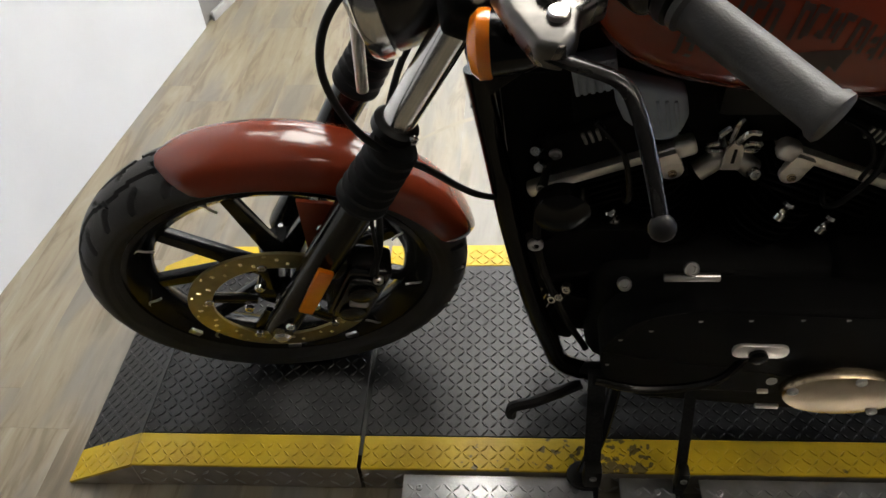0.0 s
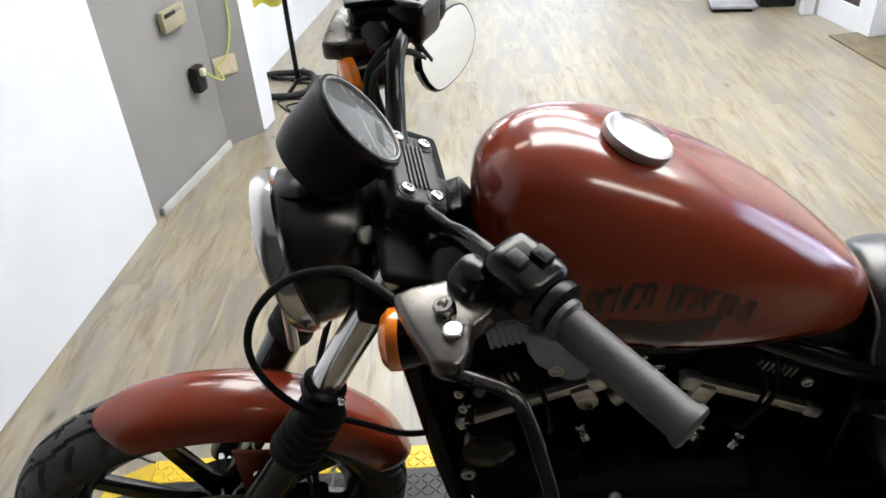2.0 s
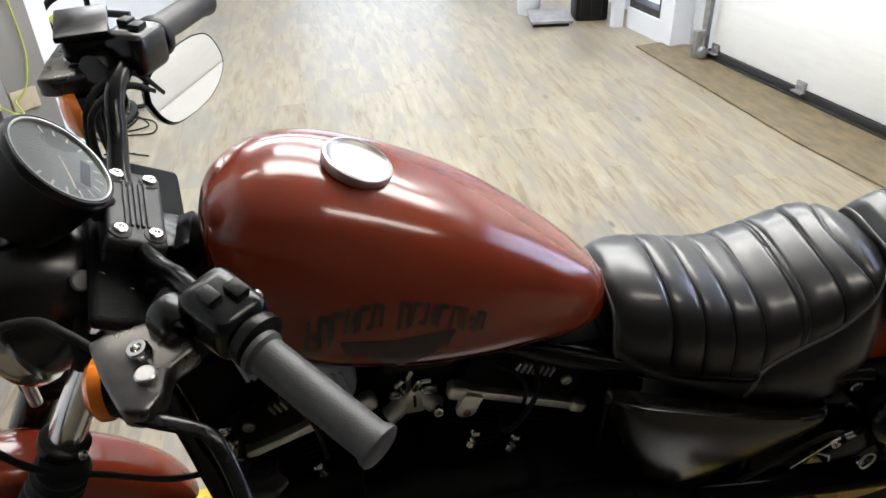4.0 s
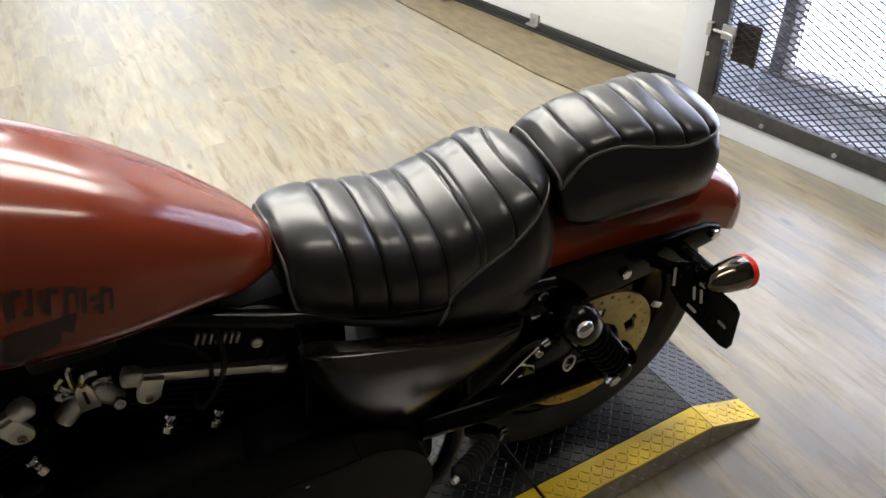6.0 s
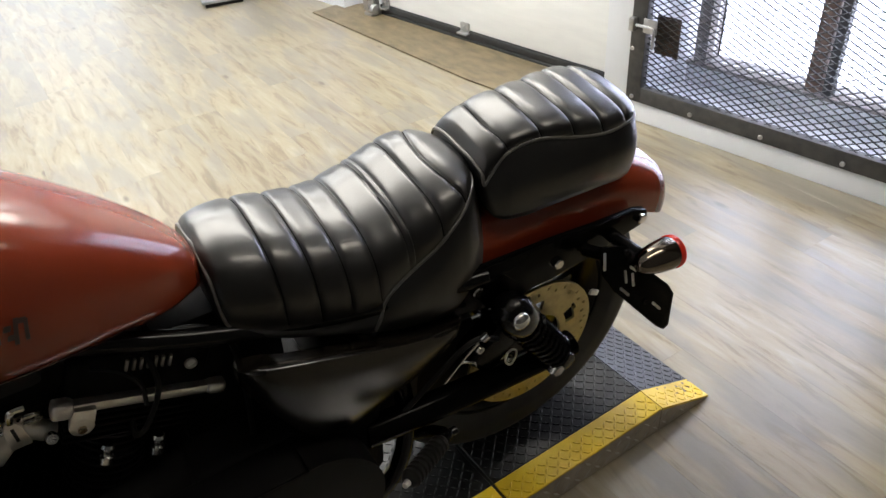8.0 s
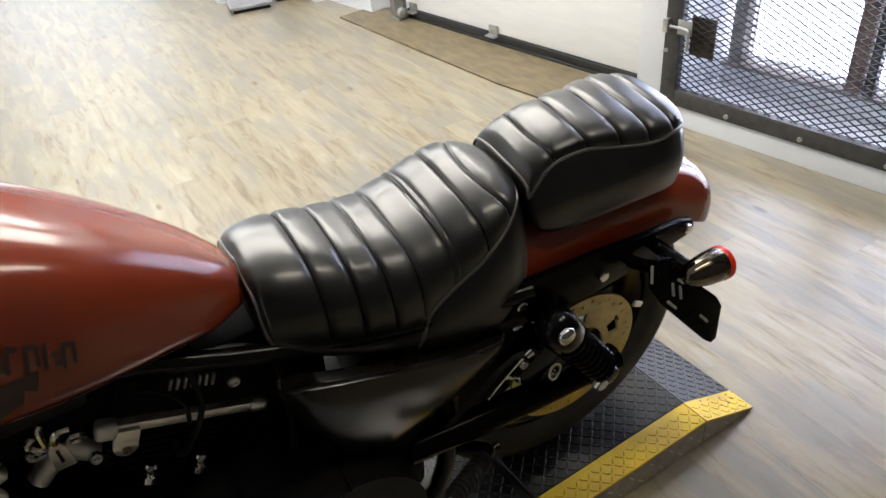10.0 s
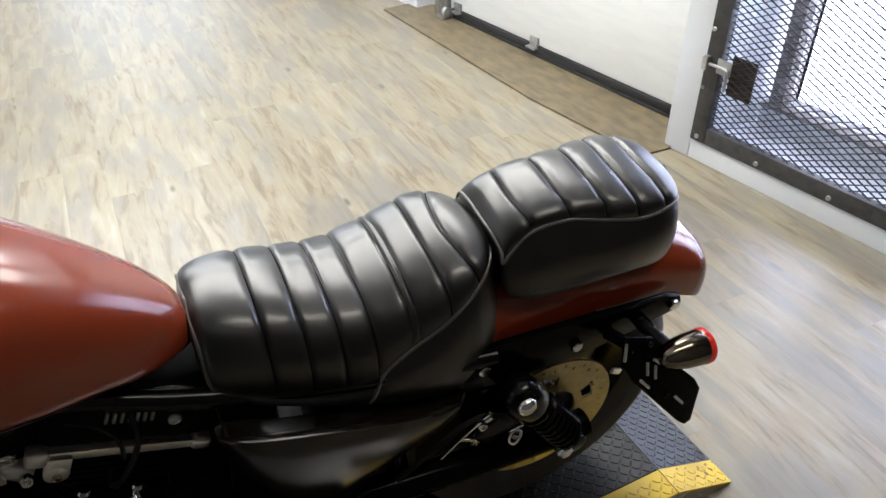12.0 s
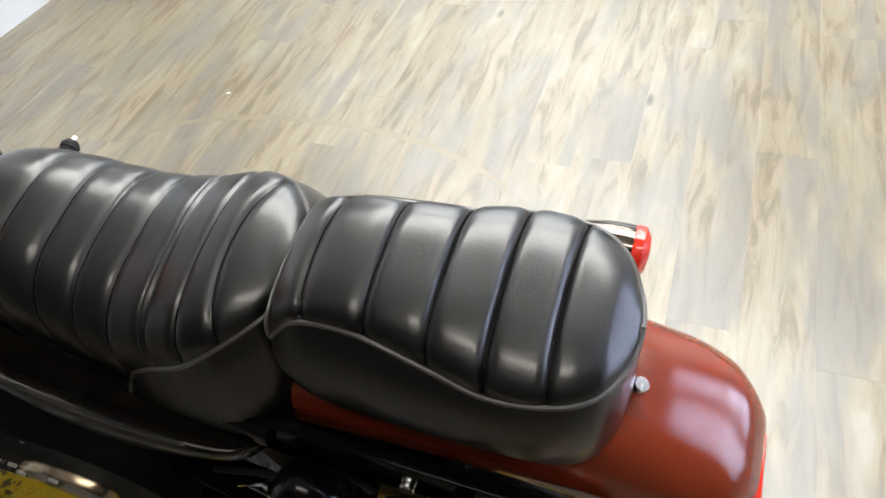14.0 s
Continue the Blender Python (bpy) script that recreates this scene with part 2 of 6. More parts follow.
M["amber"] = shader("amber plastic", (0.98, 0.26, 0.009), 0.16, other=(0.93, 0.23, 0.007), scale=60, coat=0.5)
M["red"] = shader("red lens", (0.70, 0.03, 0.012), 0.15, other=(0.60, 0.02, 0.01), scale=60, coat=0.5)
M["decal"] = shader("dark decal", (0.030, 0.014, 0.011), 0.4, other=(0.04, 0.018, 0.014), scale=60)
M["dial"] = shader("dial face", (0.115, 0.12, 0.112), 0.35, other=(0.16, 0.165, 0.155), scale=12)
M["black_plastic"] = shader("black plastic", (0.005, 0.005, 0.005), 0.4, other=(0.008, 0.008, 0.008), scale=30, bump=0.1, spec=0.25)
M["strap"] = shader("black webbing", (0.010, 0.010, 0.011), 0.8, other=(0.018, 0.018, 0.018), scale=200, bump=0.5, bump_scale=900, spec=0.1)
M["ivory"] = shader("ivory plastic", (0.55, 0.50, 0.40), 0.45, other=(0.48, 0.43, 0.34), scale=14)
M["lime"] = shader("yellow green cord", (0.4, 0.46, 0.08), 0.5, other=(0.36, 0.42, 0.07), scale=30)
M["cloth"] = shader("yellow cloth", (0.62, 0.60, 0.08), 0.85, other=(0.5, 0.48, 0.06), scale=25, bump=0.5)
M["scuff"] = shader("rubber scuff", (0.20, 0.172, 0.12), 0.45, other=(0.24, 0.21, 0.15), scale=9)
M["debris"] = shader("grey scrap", (0.22, 0.20, 0.18), 0.8, other=(0.12, 0.11, 0.1), scale=40, bump=0.5)
M["grey_plastic"] = shader("grey plastic", (0.22, 0.22, 0.23), 0.45, other=(0.16, 0.16, 0.17), scale=14)
M["lamp_body"] = shader("lamp housing", (0.75, 0.75, 0.74), 0.4, other=(0.7, 0.7, 0.69), scale=10)


def glass(name, tint, rough=0.0):
    m = bpy.data.materials.new(name)
    m.use_nodes = True
    b = m.node_tree.nodes["Principled BSDF"]
    b.inputs["Base Color"].default_value = (*tint, 1)
    b.inputs["Transmission Weight"].default_value, b.inputs["Roughness"].default_value = 1.0, rough
    return m


def glow(name, colour, strength):
    m = bpy.data.materials.new(name)
    m.use_nodes = True
    b = m.node_tree.nodes["Principled BSDF"]
    b.inputs["Base Color"].default_value = (*colour, 1)
    b.inputs["Emission Color"].default_value, b.inputs["Emission Strength"].default_value = (*colour, 1), strength
    return m


M["glass"] = glass("clear glass", (0.95, 0.97, 0.97))
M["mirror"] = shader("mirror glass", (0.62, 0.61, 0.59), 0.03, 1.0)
M["outside"] = glow("bright outdoors", (0.76, 0.80, 1.0), 8.5)
M["outside_far"] = glow("daylight beyond the shop window", (0.84, 0.91, 1.0), 1.0)
M["tube_light"] = glow("lamp diffuser", (1.0, 0.93, 0.82), 14.0)


# ---- mesh helpers ----
def join(*bms):
    out = bmesh.new()
    for b in bms:
        me = bpy.data.meshes.new("tmp")
        b.to_mesh(me)
        out.from_mesh(me)
        bpy.data.meshes.remove(me)
        b.free()
    return out


def moved(bm, m):
    bm.transform(m)
    return bm


def mesh_from(name, bm, material, smooth=True, angle=40):
    bmesh.ops.recalc_face_normals(bm, faces=bm.faces)
    me = bpy.data.meshes.new(name)
    bm.to_mesh(me)
    bm.free()
    me.materials.append(material)
    if smooth:
        for p in me.polygons:
            p.use_smooth = True
        me.set_sharp_from_angle(angle=radians(angle))
    return me


def part(name, bm, material, parent, label="", smooth=True, angle=40):
    """One mesh object under a thing or a part."""
    ob = new(name, mesh_from(name, bm, material, smooth, angle))
    ob.parent = parent
    if label:
        ob["label"] = label
    return ob


def thing(name, label, category, m=None, group="", kind=""):
    ob = new(name)
    ob.empty_display_size = 0.1
    if m is not None:
        ob.matrix_world = m
    return tagged(ob, label, category, group, kind)


def solid(name, bm, material, label, category, group="", kind="", smooth=True, angle=40):
    return tagged(new(name, mesh_from(name, bm, material, smooth, angle)), label, category, group, kind)


def box(x0, x1, y0, y1, z0, z1, bevel=0.0, seg=2):
    bm = bmesh.new()
    bmesh.ops.create_cube(bm, size=1.0)
    bm.transform(Matrix.Translation(((x0 + x1) / 2, (y0 + y1) / 2, (z0 + z1) / 2)) @ Matrix.Diagonal((abs(x1 - x0), abs(y1 - y0), abs(z1 - z0), 1)))
    if bevel:
        bmesh.ops.bevel(bm, geom=bm.edges[:], offset=bevel, segments=seg, affect="EDGES", profile=0.6)
    return bm


def along(p0, p1):
    """The pose whose z axis goes from p0 to p1, with its origin at p0."""
    d = Vector(p1) - Vector(p0)
    return Matrix.Translation(p0) @ d.to_track_quat("Z", "Y").to_matrix().to_4x4()


def lathe(profile, p0, p1, seg=32, caps=True):
    """profile: (radius, distance along the axis from p0 towards p1)."""
    bm = bmesh.new()
    rings = []
    for r, h in profile:
        rings.append([bm.verts.new((r * math.cos(2 * math.pi * i / seg), r * math.sin(2 * math.pi * i / seg), h)) for i in range(seg)])
    for a, b in zip(rings, rings[1:]):
        for i in range(seg):
            bm.faces.new((a[i], a[(i + 1) % seg], b[(i + 1) % seg], b[i]))
    if caps:
        bm.faces.new(rings[0][::-1])
        bm.faces.new(rings[-1])
    bm.transform(along(p0, p1))
    return bm


def rod(p0, p1, r, r1=None, seg=16, round_=0.0):
    n = (Vector(p1) - Vector(p0)).length
    r1 = r if r1 is None else r1
    e = min(round_, n / 3)
    if e:
        return lathe([(r - e, 0), (r - e * 0.3, e * 0.3), (r, e), (r1, n - e), (r1 - e * 0.3, n - e * 0.3), (r1 - e, n)], p0, p1, seg)
    return lathe([(r, 0), (r1, n)], p0, p1, seg)


def curve_points(pts, steps=8):
    pts = [Vector(p) for p in pts]
    out = []
    for i in range(len(pts) - 1):
        a, b, c, d = pts[max(i - 1, 0)], pts[i], pts[i + 1], pts[min(i + 2, len(pts) - 1)]
        for k in range(steps):
            t = k / steps
            out.append(0.5 * ((2 * b) + (c - a) * t + (2 * a - 5 * b + 4 * c - d) * t * t + (3 * b - a - 3 * c + d) * t ** 3))
    out.append(pts[-1])
    return out


def tube(pts, r, seg=10, steps=8, closed=False):
    """A round bar along a smooth line through pts; r: a radius, or one for each end."""
    if closed:
        pts = list(pts) + [pts[0]]
    line = curve_points(pts, steps)
    if closed:
        line = line[:-1]
    bm = bmesh.new()
    rings = []
    n = len(line)
    nrm = None
    for i, p in enumerate(line):
        t = (line[(i + 1) % n] - line[i - 1]) if closed else (line[min(i + 1, n - 1)] - line[max(i - 1, 0)])
        t.normalize()
        if nrm is None:
            nrm = t.orthogonal().normalized()
        nrm = (nrm - t * nrm.dot(t)).normalized()
        bi = t.cross(nrm)
        rad = r if not isinstance(r, (tuple, list)) else r[0] + (r[1] - r[0]) * i / (n - 1)
        rings.append([bm.verts.new(p + rad * (math.cos(2 * math.pi * k / seg) * nrm + math.sin(2 * math.pi * k / seg) * bi)) for k in range(seg)])
    pairs = list(zip(rings, rings[1:])) + ([(rings[-1], rings[0])] if closed else [])
    for a, b in pairs:
        for k in range(seg):
            bm.faces.new((a[k], a[(k + 1) % seg], b[(k + 1) % seg], b[k]))
    if not closed:
        bm.faces.new(rings[0][::-1])
        bm.faces.new(rings[-1])
    return bm


def loft(rings, caps=True, closed=True):
    bm = bmesh.new()
    vs = [[bm.verts.new(p) for p in ring] for ring in rings]
    n = len(vs[0])
    for a, b in zip(vs, vs[1:]):
        for i in range(n if closed else n - 1):
            bm.faces.new((a[i], a[(i + 1) % n], b[(i + 1) % n], b[i]))
    if caps and closed:
        bm.faces.new(vs[0][::-1])
        bm.faces.new(vs[-1])
    return bm


def prism(outline, depth, bevel=0.0, seg=2):
    """A plate: the outline in x, z, extruded from y = 0 to y = depth."""
    bm = bmesh.new()
    f = bm.faces.new([bm.verts.new((x, 0, z)) for x, z in outline])
    r = bmesh.ops.extrude_face_region(bm, geom=[f])
    bmesh.ops.translate(bm, verts=[v for v in r["geom"] if isinstance(v, bmesh.types.BMVert)], vec=(0, depth, 0))
    if bevel:
        bmesh.ops.recalc_face_normals(bm, faces=bm.faces)
        bmesh.ops.bevel(bm, geom=[e for e in bm.edges if e.calc_length() > bevel * 2.2], offset=bevel, segments=seg, affect="EDGES", profile=0.6)
    return bm


def rounded(x0, x1, z0, z1, r, n=6):
    out = []
    for cx, cz, a0 in ((x1 - r, z1 - r, 0), (x0 + r, z1 - r, 90), (x0 + r, z0 + r, 180), (x1 - r, z0 + r, 270)):
        out += [(cx + r * math.cos(radians(a0 + 90 * k / n)), cz + r * math.sin(radians(a0 + 90 * k / n))) for k in range(n + 1)]
    return out


def interp(table, x):
    """Smooth values between the rows (x, a, b, ...) of a table."""
    if x <= table[0][0]:
        return table[0][1:]
    for p, q in zip(table, table[1:]):
        if x <= q[0]:
            t = (x - p[0]) / (q[0] - p[0])
            i = table.index(p)
            o = table[i - 1] if i else p
            s = table[i + 2] if i + 2 < len(table) else q
            res = []
            for j in range(1, len(p)):
                m0 = (q[j] - o[j]) / max(q[0] - o[0], 1e-6) * (q[0] - p[0])
                m1 = (s[j] - p[j]) / max(s[0] - p[0], 1e-6) * (q[0] - p[0])
                res.append((2 * t ** 3 - 3 * t * t + 1) * p[j] + (t ** 3 - 2 * t * t + t) * m0 + (-2 * t ** 3 + 3 * t * t) * q[j] + (t ** 3 - t * t) * m1)
            return tuple(res)
    return table[-1][1:]


def hex_bolt(place, way, r=0.006, h=0.005, socket=True):
    """A small round or hexagon head that stands on a surface."""
    p = Vector(place)
    w = Vector(way).normalized()
    prof = [(r, 0), (r, h * 0.75), (r * 0.82, h)] + ([(r * 0.5, h), (r * 0.45, h * 0.45)] if socket else [])
    return lathe(prof, p, p + w, 12)


# ---- the room ----
HIGH = 2.9


def wall(name, line, thick, z0, z1, material, label, openings=()):
    """A wall whose room side runs along line (two plan points, the room on its right hand); openings: (from, to, low, high)."""
    (ax, ay), (bx, by) = line
    d = Vector((bx - ax, by - ay, 0))
    n = d.length
    d.normalize()
    m = Matrix((( d.x, -d.y, 0, ax), (d.y, d.x, 0, ay), (0, 0, 1, 0), (0, 0, 0, 1)))
    xs = sorted({0.0, n, *[v for o in openings for v in o[:2]]})
    pieces = []
    for p, q in zip(xs, xs[1:]):
        hole = [o for o in openings if o[0] <= p + 1e-6 and o[1] >= q - 1e-6]
        spans = [(z0, hole[0][2]), (hole[0][3], z1)] if hole else [(z0, z1)]
        pieces += [box(p, q, 0, thick, lo, hi) for lo, hi in spans if hi - lo > 1e-3]
    bm = moved(join(*pieces), m)
    bmesh.ops.remove_doubles(bm, verts=bm.verts, dist=1e-5)
    return solid(name, bm, material, label, "wall", kind="structure", smooth=False)


wall("wall_west", ((-0.976, -1.00), (-0.775, 1.59)), 0.20, 0, HIGH, M["white"], "plain matt white painted wall panel")
# added out of view: dark, to keep bounce off the near side
wall("wall_west_south", ((-1.034, -1.75), (-0.976, -1.001)), 0.20, 0, HIGH, M["unseen_wall"], "unseen dark wall added beyond the white panel to cut bounce")
# recess and return are white walls whose shade is coloured in as grey
wall("wall_west_recess", ((-0.785, 1.60), (-0.650, 2.28)), 0.19, 0, HIGH, M["shaded_wall"], "smooth white wall, shade put in as grey, with small fittings")
wall("wall_west_return", ((-0.649, 2.281), (-0.515, 2.41)), 0.12, 0, HIGH, M["shaded_wall"], "return of the shaded wall, coloured grey, with a wall plate")
wall("wall_west_end", ((-0.514, 2.412), (-0.488, 2.56)), 0.20, 0, HIGH, M["white"], "white painted end of the shaded wall")
wall("wall_west_far", ((-0.740, 2.62), (-0.14, 7.40)), 0.15, 0, HIGH, M["white"], "white painted wall beyond the corner")
wall("wall_north", ((-0.4, 7.40), (3.2, 7.40)), 0.20, 0, HIGH, M["white"], "white far wall with a wide shop window",
     openings=((0.9, 2.6, 0.15, 2.3),))
# unseen, set close behind the camera to hold back bounce light
wall("wall_south", ((3.55, -1.75), (-1.25, -1.75)), 0.20, 0, HIGH, M["unseen_wall"], "unseen dark wall added behind the lift to cut bounce")
solid("ceiling", box(-1.6, 4.6, -1.97, 7.7, HIGH, HIGH + 0.15), M["ceiling"], "plain off-white ceiling", "ceiling", kind="structure", smooth=False)
bb = moved(box(0.012, 0.640, -0.012, 0.0, 0.0, 0.035, 0.002), Matrix.Translation((-0.769, 1.63, 0)) @ pose(0, 0, 0, 0, 0, 78.77))
solid("baseboard", bb, M["skirting"], "low white skirting strip along the grey wall", "skirting", kind="structure")

# the east side: local x runs along the wall towards the lift's tail, y goes outwards
EAST = Matrix(((0.144, 0.9896, 0, 2.914), (-0.9896, 0.144, 0, 1.105), (0, 0, 1, 0), (0, 0, 0, 1)))


def east(bm):
    return moved(bm, EAST)


solid("gate_post", east(box(-0.045, 0.072, 0.0, 0.24, 0, HIGH, 0.003)), M["white"], "white painted square post between door and gate", "post", kind="structure")
solid("gate_sill", east(box(0.073, 1.36, 0.002, 0.10, 0, 0.083, 0.003)), M["white"], "white painted board below the mesh gate", "sill", kind="structure")
# unseen and dark, added so the tank reflects no more window here
solid("wall_east_south", east(box(1.361, 2.96, 0.0, 0.2, 0, HIGH)), M["unseen_wall"], "unseen dark wall added beside the gate to end reflections", "wall", kind="structure", smooth=False)
solid("wall_east", east(join(box(1.30, 1.36, 0.103, 0.2, 0, HIGH), box(0.073, 1.359, 0.0, 0.2, 2.25, HIGH), box(-1.90, -0.046, 0.02, 0.2, 2.2, HIGH))),
      M["white"], "white painted wall above and beside the openings", "wall", kind="structure", smooth=False)
solid("wall_east_far", east(join(box(-2.60, -2.161, 0.12, 0.27, 0, 0.13), box(-2.235, -2.161, 0.121, 0.27, 0.13, 2.1), box(-2.60, -2.161, 0.12, 0.27, 2.1, HIGH),
                                 box(-2.16, -2.10, 0.12, 0.32, 0, HIGH), box(-2.099, -1.80, 0.262, 0.32, 0, HIGH), box(-6.6, -2.601, 0.35, 0.55, 0, HIGH), box(-2.60, -2.599, 0.27, 0.36, 0, HIGH))),
      M["white"], "white painted wall with a dark framed window", "wall", kind="structure", smooth=False)
solid("door_jamb", east(box(-0.19, -0.0455, 0.250, 0.30, 0, HIGH)), M["white"], "white jamb beside the overhead door", "jamb", kind="structure", smooth=False)
# dark framed window in the short wall
w1 = thing("window_1", "dark framed glass panel in the white wall", "window", EAST, kind="structure")
for a, b, c, d in ((-2.60, -2.236, 0.131, 0.175), (-2.60, -2.236, 2.05, 2.099), (-2.275, -2.236, 0.176, 2.049), (-2.599, -2.56, 0.176, 2.049)):
    part("window_frame", box(a, b, 0.135, 0.23, c, d, 0.004), M["steel_dark"], w1)
part("pane", box(-2.559, -2.276, 0.18, 0.186, 0.177, 2.048), M["glass"], w1)
solid("backdrop_side", east(box(-2.9, -1.8, 0.8, 0.82, -0.1, 2.6)), M["outside"], "bright hazy daylight outside the window", "daylight", kind="structure", smooth=False)

# overhead door
door = thing("garage_door", "closed white sectional overhead door with black bottom seal", "door", EAST)
for i in range(4):
    z0 = 0.062 + i * 0.535
    part("door_panel", box(-1.82, -0.165, 0.205, 0.245, z0, z0 + 0.53, 0.006), M["door"], door)
part("bottom_seal", join(box(-1.84, -0.150, 0.195, 0.25, 0.022, 0.060, 0.006), box(-1.84, -0.150, 0.188, 0.245, 0.004, 0.021, 0.006)), M["seal"], door, "black rubber bottom seal")
part("floor_strip", box(-1.86, -0.150, 0.13, 0.186, 0.0005, 0.007, 0.002), M["grey_wood"], door)
for a in (-1.78, -1.104):
    part("bracket", join(box(a - 0.03, a + 0.03, 0.190, 0.204, 0.055, 0.10, 0.002), box(a - 0.035, a + 0.035, 0.165, 0.203, 0.045, 0.054, 0.002),
                         moved(hex_bolt((a, 0.190, 0.08), (0, -1, 0), 0.008, 0.006), Matrix())), M["galv"], door, "small galvanised bracket")
for a in (-0.150, -1.86):
    tr = part("track", join(box(a, a + 0.012, 0.150, 0.20, 0.012, 2.1, 0.002), box(a, a + 0.045, 0.146, 0.150, 0.012, 2.1, 0.001)), M["galv"], door, "galvanised steel track")
part("roller", join(rod((-1.88, 0.14, 0.05), (-1.80, 0.14, 0.05), 0.03, round_=0.004), box(-1.90, -1.82, 0.12, 0.19, 0.001, 0.024, 0.003),
                    box(-1.87, -1.83, 0.10, 0.15, 0.05, 0.17, 0.003)), M["galv"], door, "grey steel roller and bracket")

# mesh gate
gate = thing("security_gate", "black steel framed gate with expanded metal mesh", "gate", EAST)
part("stile", box(0.074, 0.140, -0.008, 0.030, 0.085, 2.2, 0.003), M["steel_dark"], gate)
part("stile", box(1.23, 1.296, -0.008, 0.030, 0.085, 2.2, 0.003), M["steel_dark"], gate)
part("rail", box(0.141, 1.229, -0.008, 0.030, 0.085, 0.148, 0.003), M["steel_dark"], gate)
part("rail", box(0.141, 1.229, -0.008, 0.030, 2.135, 2.2, 0.003), M["steel_dark"], gate)
for a in (0.104, 0.373, 0.66, 0.952, 1.20):
    part("bolt", hex_bolt((a, -0.008, 0.105), (0, -1, 0), 0.009, 0.006, False), M["galv"], gate)
for z in (0.30, 0.52, 0.9, 1.4, 1.9):
    part("bolt", hex_bolt((0.087, -0.008, z), (0, -1, 0), 0.008, 0.006, False), M["galv"], gate)


def expanded_mesh(x0, x1, z0, z1, w, h, y):
    """Diamond mesh of flat strands, each a slim four-sided bar."""
    vs, fs = [], []
    nx, nz = int((x1 - x0) / w), int((z1 - z0) / h)
    t, dep = 0.0017, 0.0026
    for j in range(nz):
        for i in range(nx):
            cx, cz = x0 + (i + 0.5 + 0.5 * (j % 2)) * w, z0 + (j + 0.5) * h
            for s in (-1, 1):
                p, q = (cx + s * w / 2, cz), (cx, cz + h)
                k = len(vs)
                for (px, pz) in (p, q):
                    vs += [(px, y - dep, pz - t), (px, y + dep, pz - t * 0.2), (px, y + dep, pz + t), (px, y - dep, pz + t * 0.2)]
                fs += [(k + e, k + (e + 1) % 4, k + 4 + (e + 1) % 4, k + 4 + e) for e in range(4)]
    me = bpy.data.meshes.new("wire_mesh")
    me.from_pydata(vs, [], fs)
    me.materials.append(M["mesh"])
    return me


wm = new("wire_mesh", expanded_mesh(0.118, 1.245, 0.125, 2.15, 0.050, 0.0115, 0.010))
wm.parent = gate
wm["kind"] = "stuff"
part("latch_plate", box(0.170, 0.272, 0.016, 0.022, 0.292, 0.440, 0.002), M["latch"], gate, "dark rusty latch plate")
part("latch_bolt", join(tube([(0.105, -0.025, 0.40), (0.165, -0.028, 0.40), (0.186, -0.032, 0.395), (0.192, -0.034, 0.37), (0.192, -0.034, 0.325)], 0.006, 8),
                        box(0.135, 0.195, -0.022, -0.016, 0.375, 0.43, 0.003), box(0.078, 0.100, -0.035, -0.009, 0.375, 0.425, 0.004)), M["galv"], gate, "bare steel slide bolt")

# porch behind the gate
solid("porch_floor", east(box(0.02, 1.299, 0.101, 0.56, -0.03, 0.0, 0)), M["concrete"], "pale concrete porch floor", "porch floor", kind="structure", smooth=False)
win = thing("window_2", "wide timber framed window with weathered sill", "window", EAST, kind="structure")
part("window_sill", box(0.05, 1.299, 0.452, 0.60, 0.090, 0.106, 0.004), M["grey_wood"], win, "weathered grey sill")
part("apron", box(0.05, 1.299, 0.468, 0.60, 0.0, 0.089, 0.002), M["concrete"], win, "pale board below the sill")
for a, mname in ((0.082, "grey_wood"), (0.580, "brown"), (1.15, "brown")):
    part("window_post", box(a, a + 0.060, 0.46, 0.56, 0.107, 2.3, 0.006), M[mname], win)
part("window_post", box(0.652, 0.688, 0.455, 0.50, 0.107, 2.3, 0.004), M["steel_dark"], win)
for a, b in ((0.143, 0.579), (0.691, 1.149)):
    part("pane", box(a, b, 0.52, 0.525, 0.108, 2.29), M["glass"], win)
for ob in bpy.data.objects:
    if ob.name.startswith("pane"):
        ob.visible_shadow = False
solid("backdrop", east(box(-0.3, 3.4, 1.4, 1.42, -1.4, 3.0)), M["outside"], "bright hazy daylight beyond the porch window", "daylight", kind="structure", smooth=False)
solid("backdrop_north", box(0.0, 3.0, 8.2, 8.22, -0.2, 2.8), M["outside_far"], "bright daylight beyond the shop window", "daylight", kind="structure", smooth=False)
solid("porch_wall", east(join(box(-0.044, 0.02, 0.241, 0.60, 0, HIGH), box(1.30, 1.36, 0.201, 0.60, 0, HIGH), box(-0.044, 1.36, 0.201, 0.60, 2.31, HIGH))), M["white"],
      "white painted porch side walls", "wall", kind="structure", smooth=False)
area_lamp("window_light", EAST @ Vector((0.64, 0.40, 0.75)), EAST @ Vector((0.62, 0.05, -0.1)), 1.0, 0.8, 4, (0.74, 0.80, 1.0))
area_lamp("shop_window_light", (1.6, 7.35, 1.25), (1.3, 0, 0.6), 1.7, 2.0, 8, (0.78, 0.88, 1.0))

# ceiling luminaires
def ceiling_light(place, length, watts, wide=0.16, tint=(1.0, 0.975, 0.95)):
    x, y = place
    w = wide / 2
    lamp = thing("ceiling_light", "long white ceiling light with frosted diffuser", "ceiling light", Matrix.Translation((x, y, HIGH)), group="ceiling lights")
    part("housing", box(-length / 2, length / 2, -w - 0.02, w + 0.02, -0.06, -0.002, 0.008), M["lamp_body"], lamp)
    part("diffuser", box(-length / 2 + 0.02, length / 2 - 0.02, -w, w, -0.085, -0.061, 0.010), M["tube_light"], lamp)
    area_lamp("tube", (x, y, HIGH - 0.10), (x, y, 0), length, wide, watts, tint)


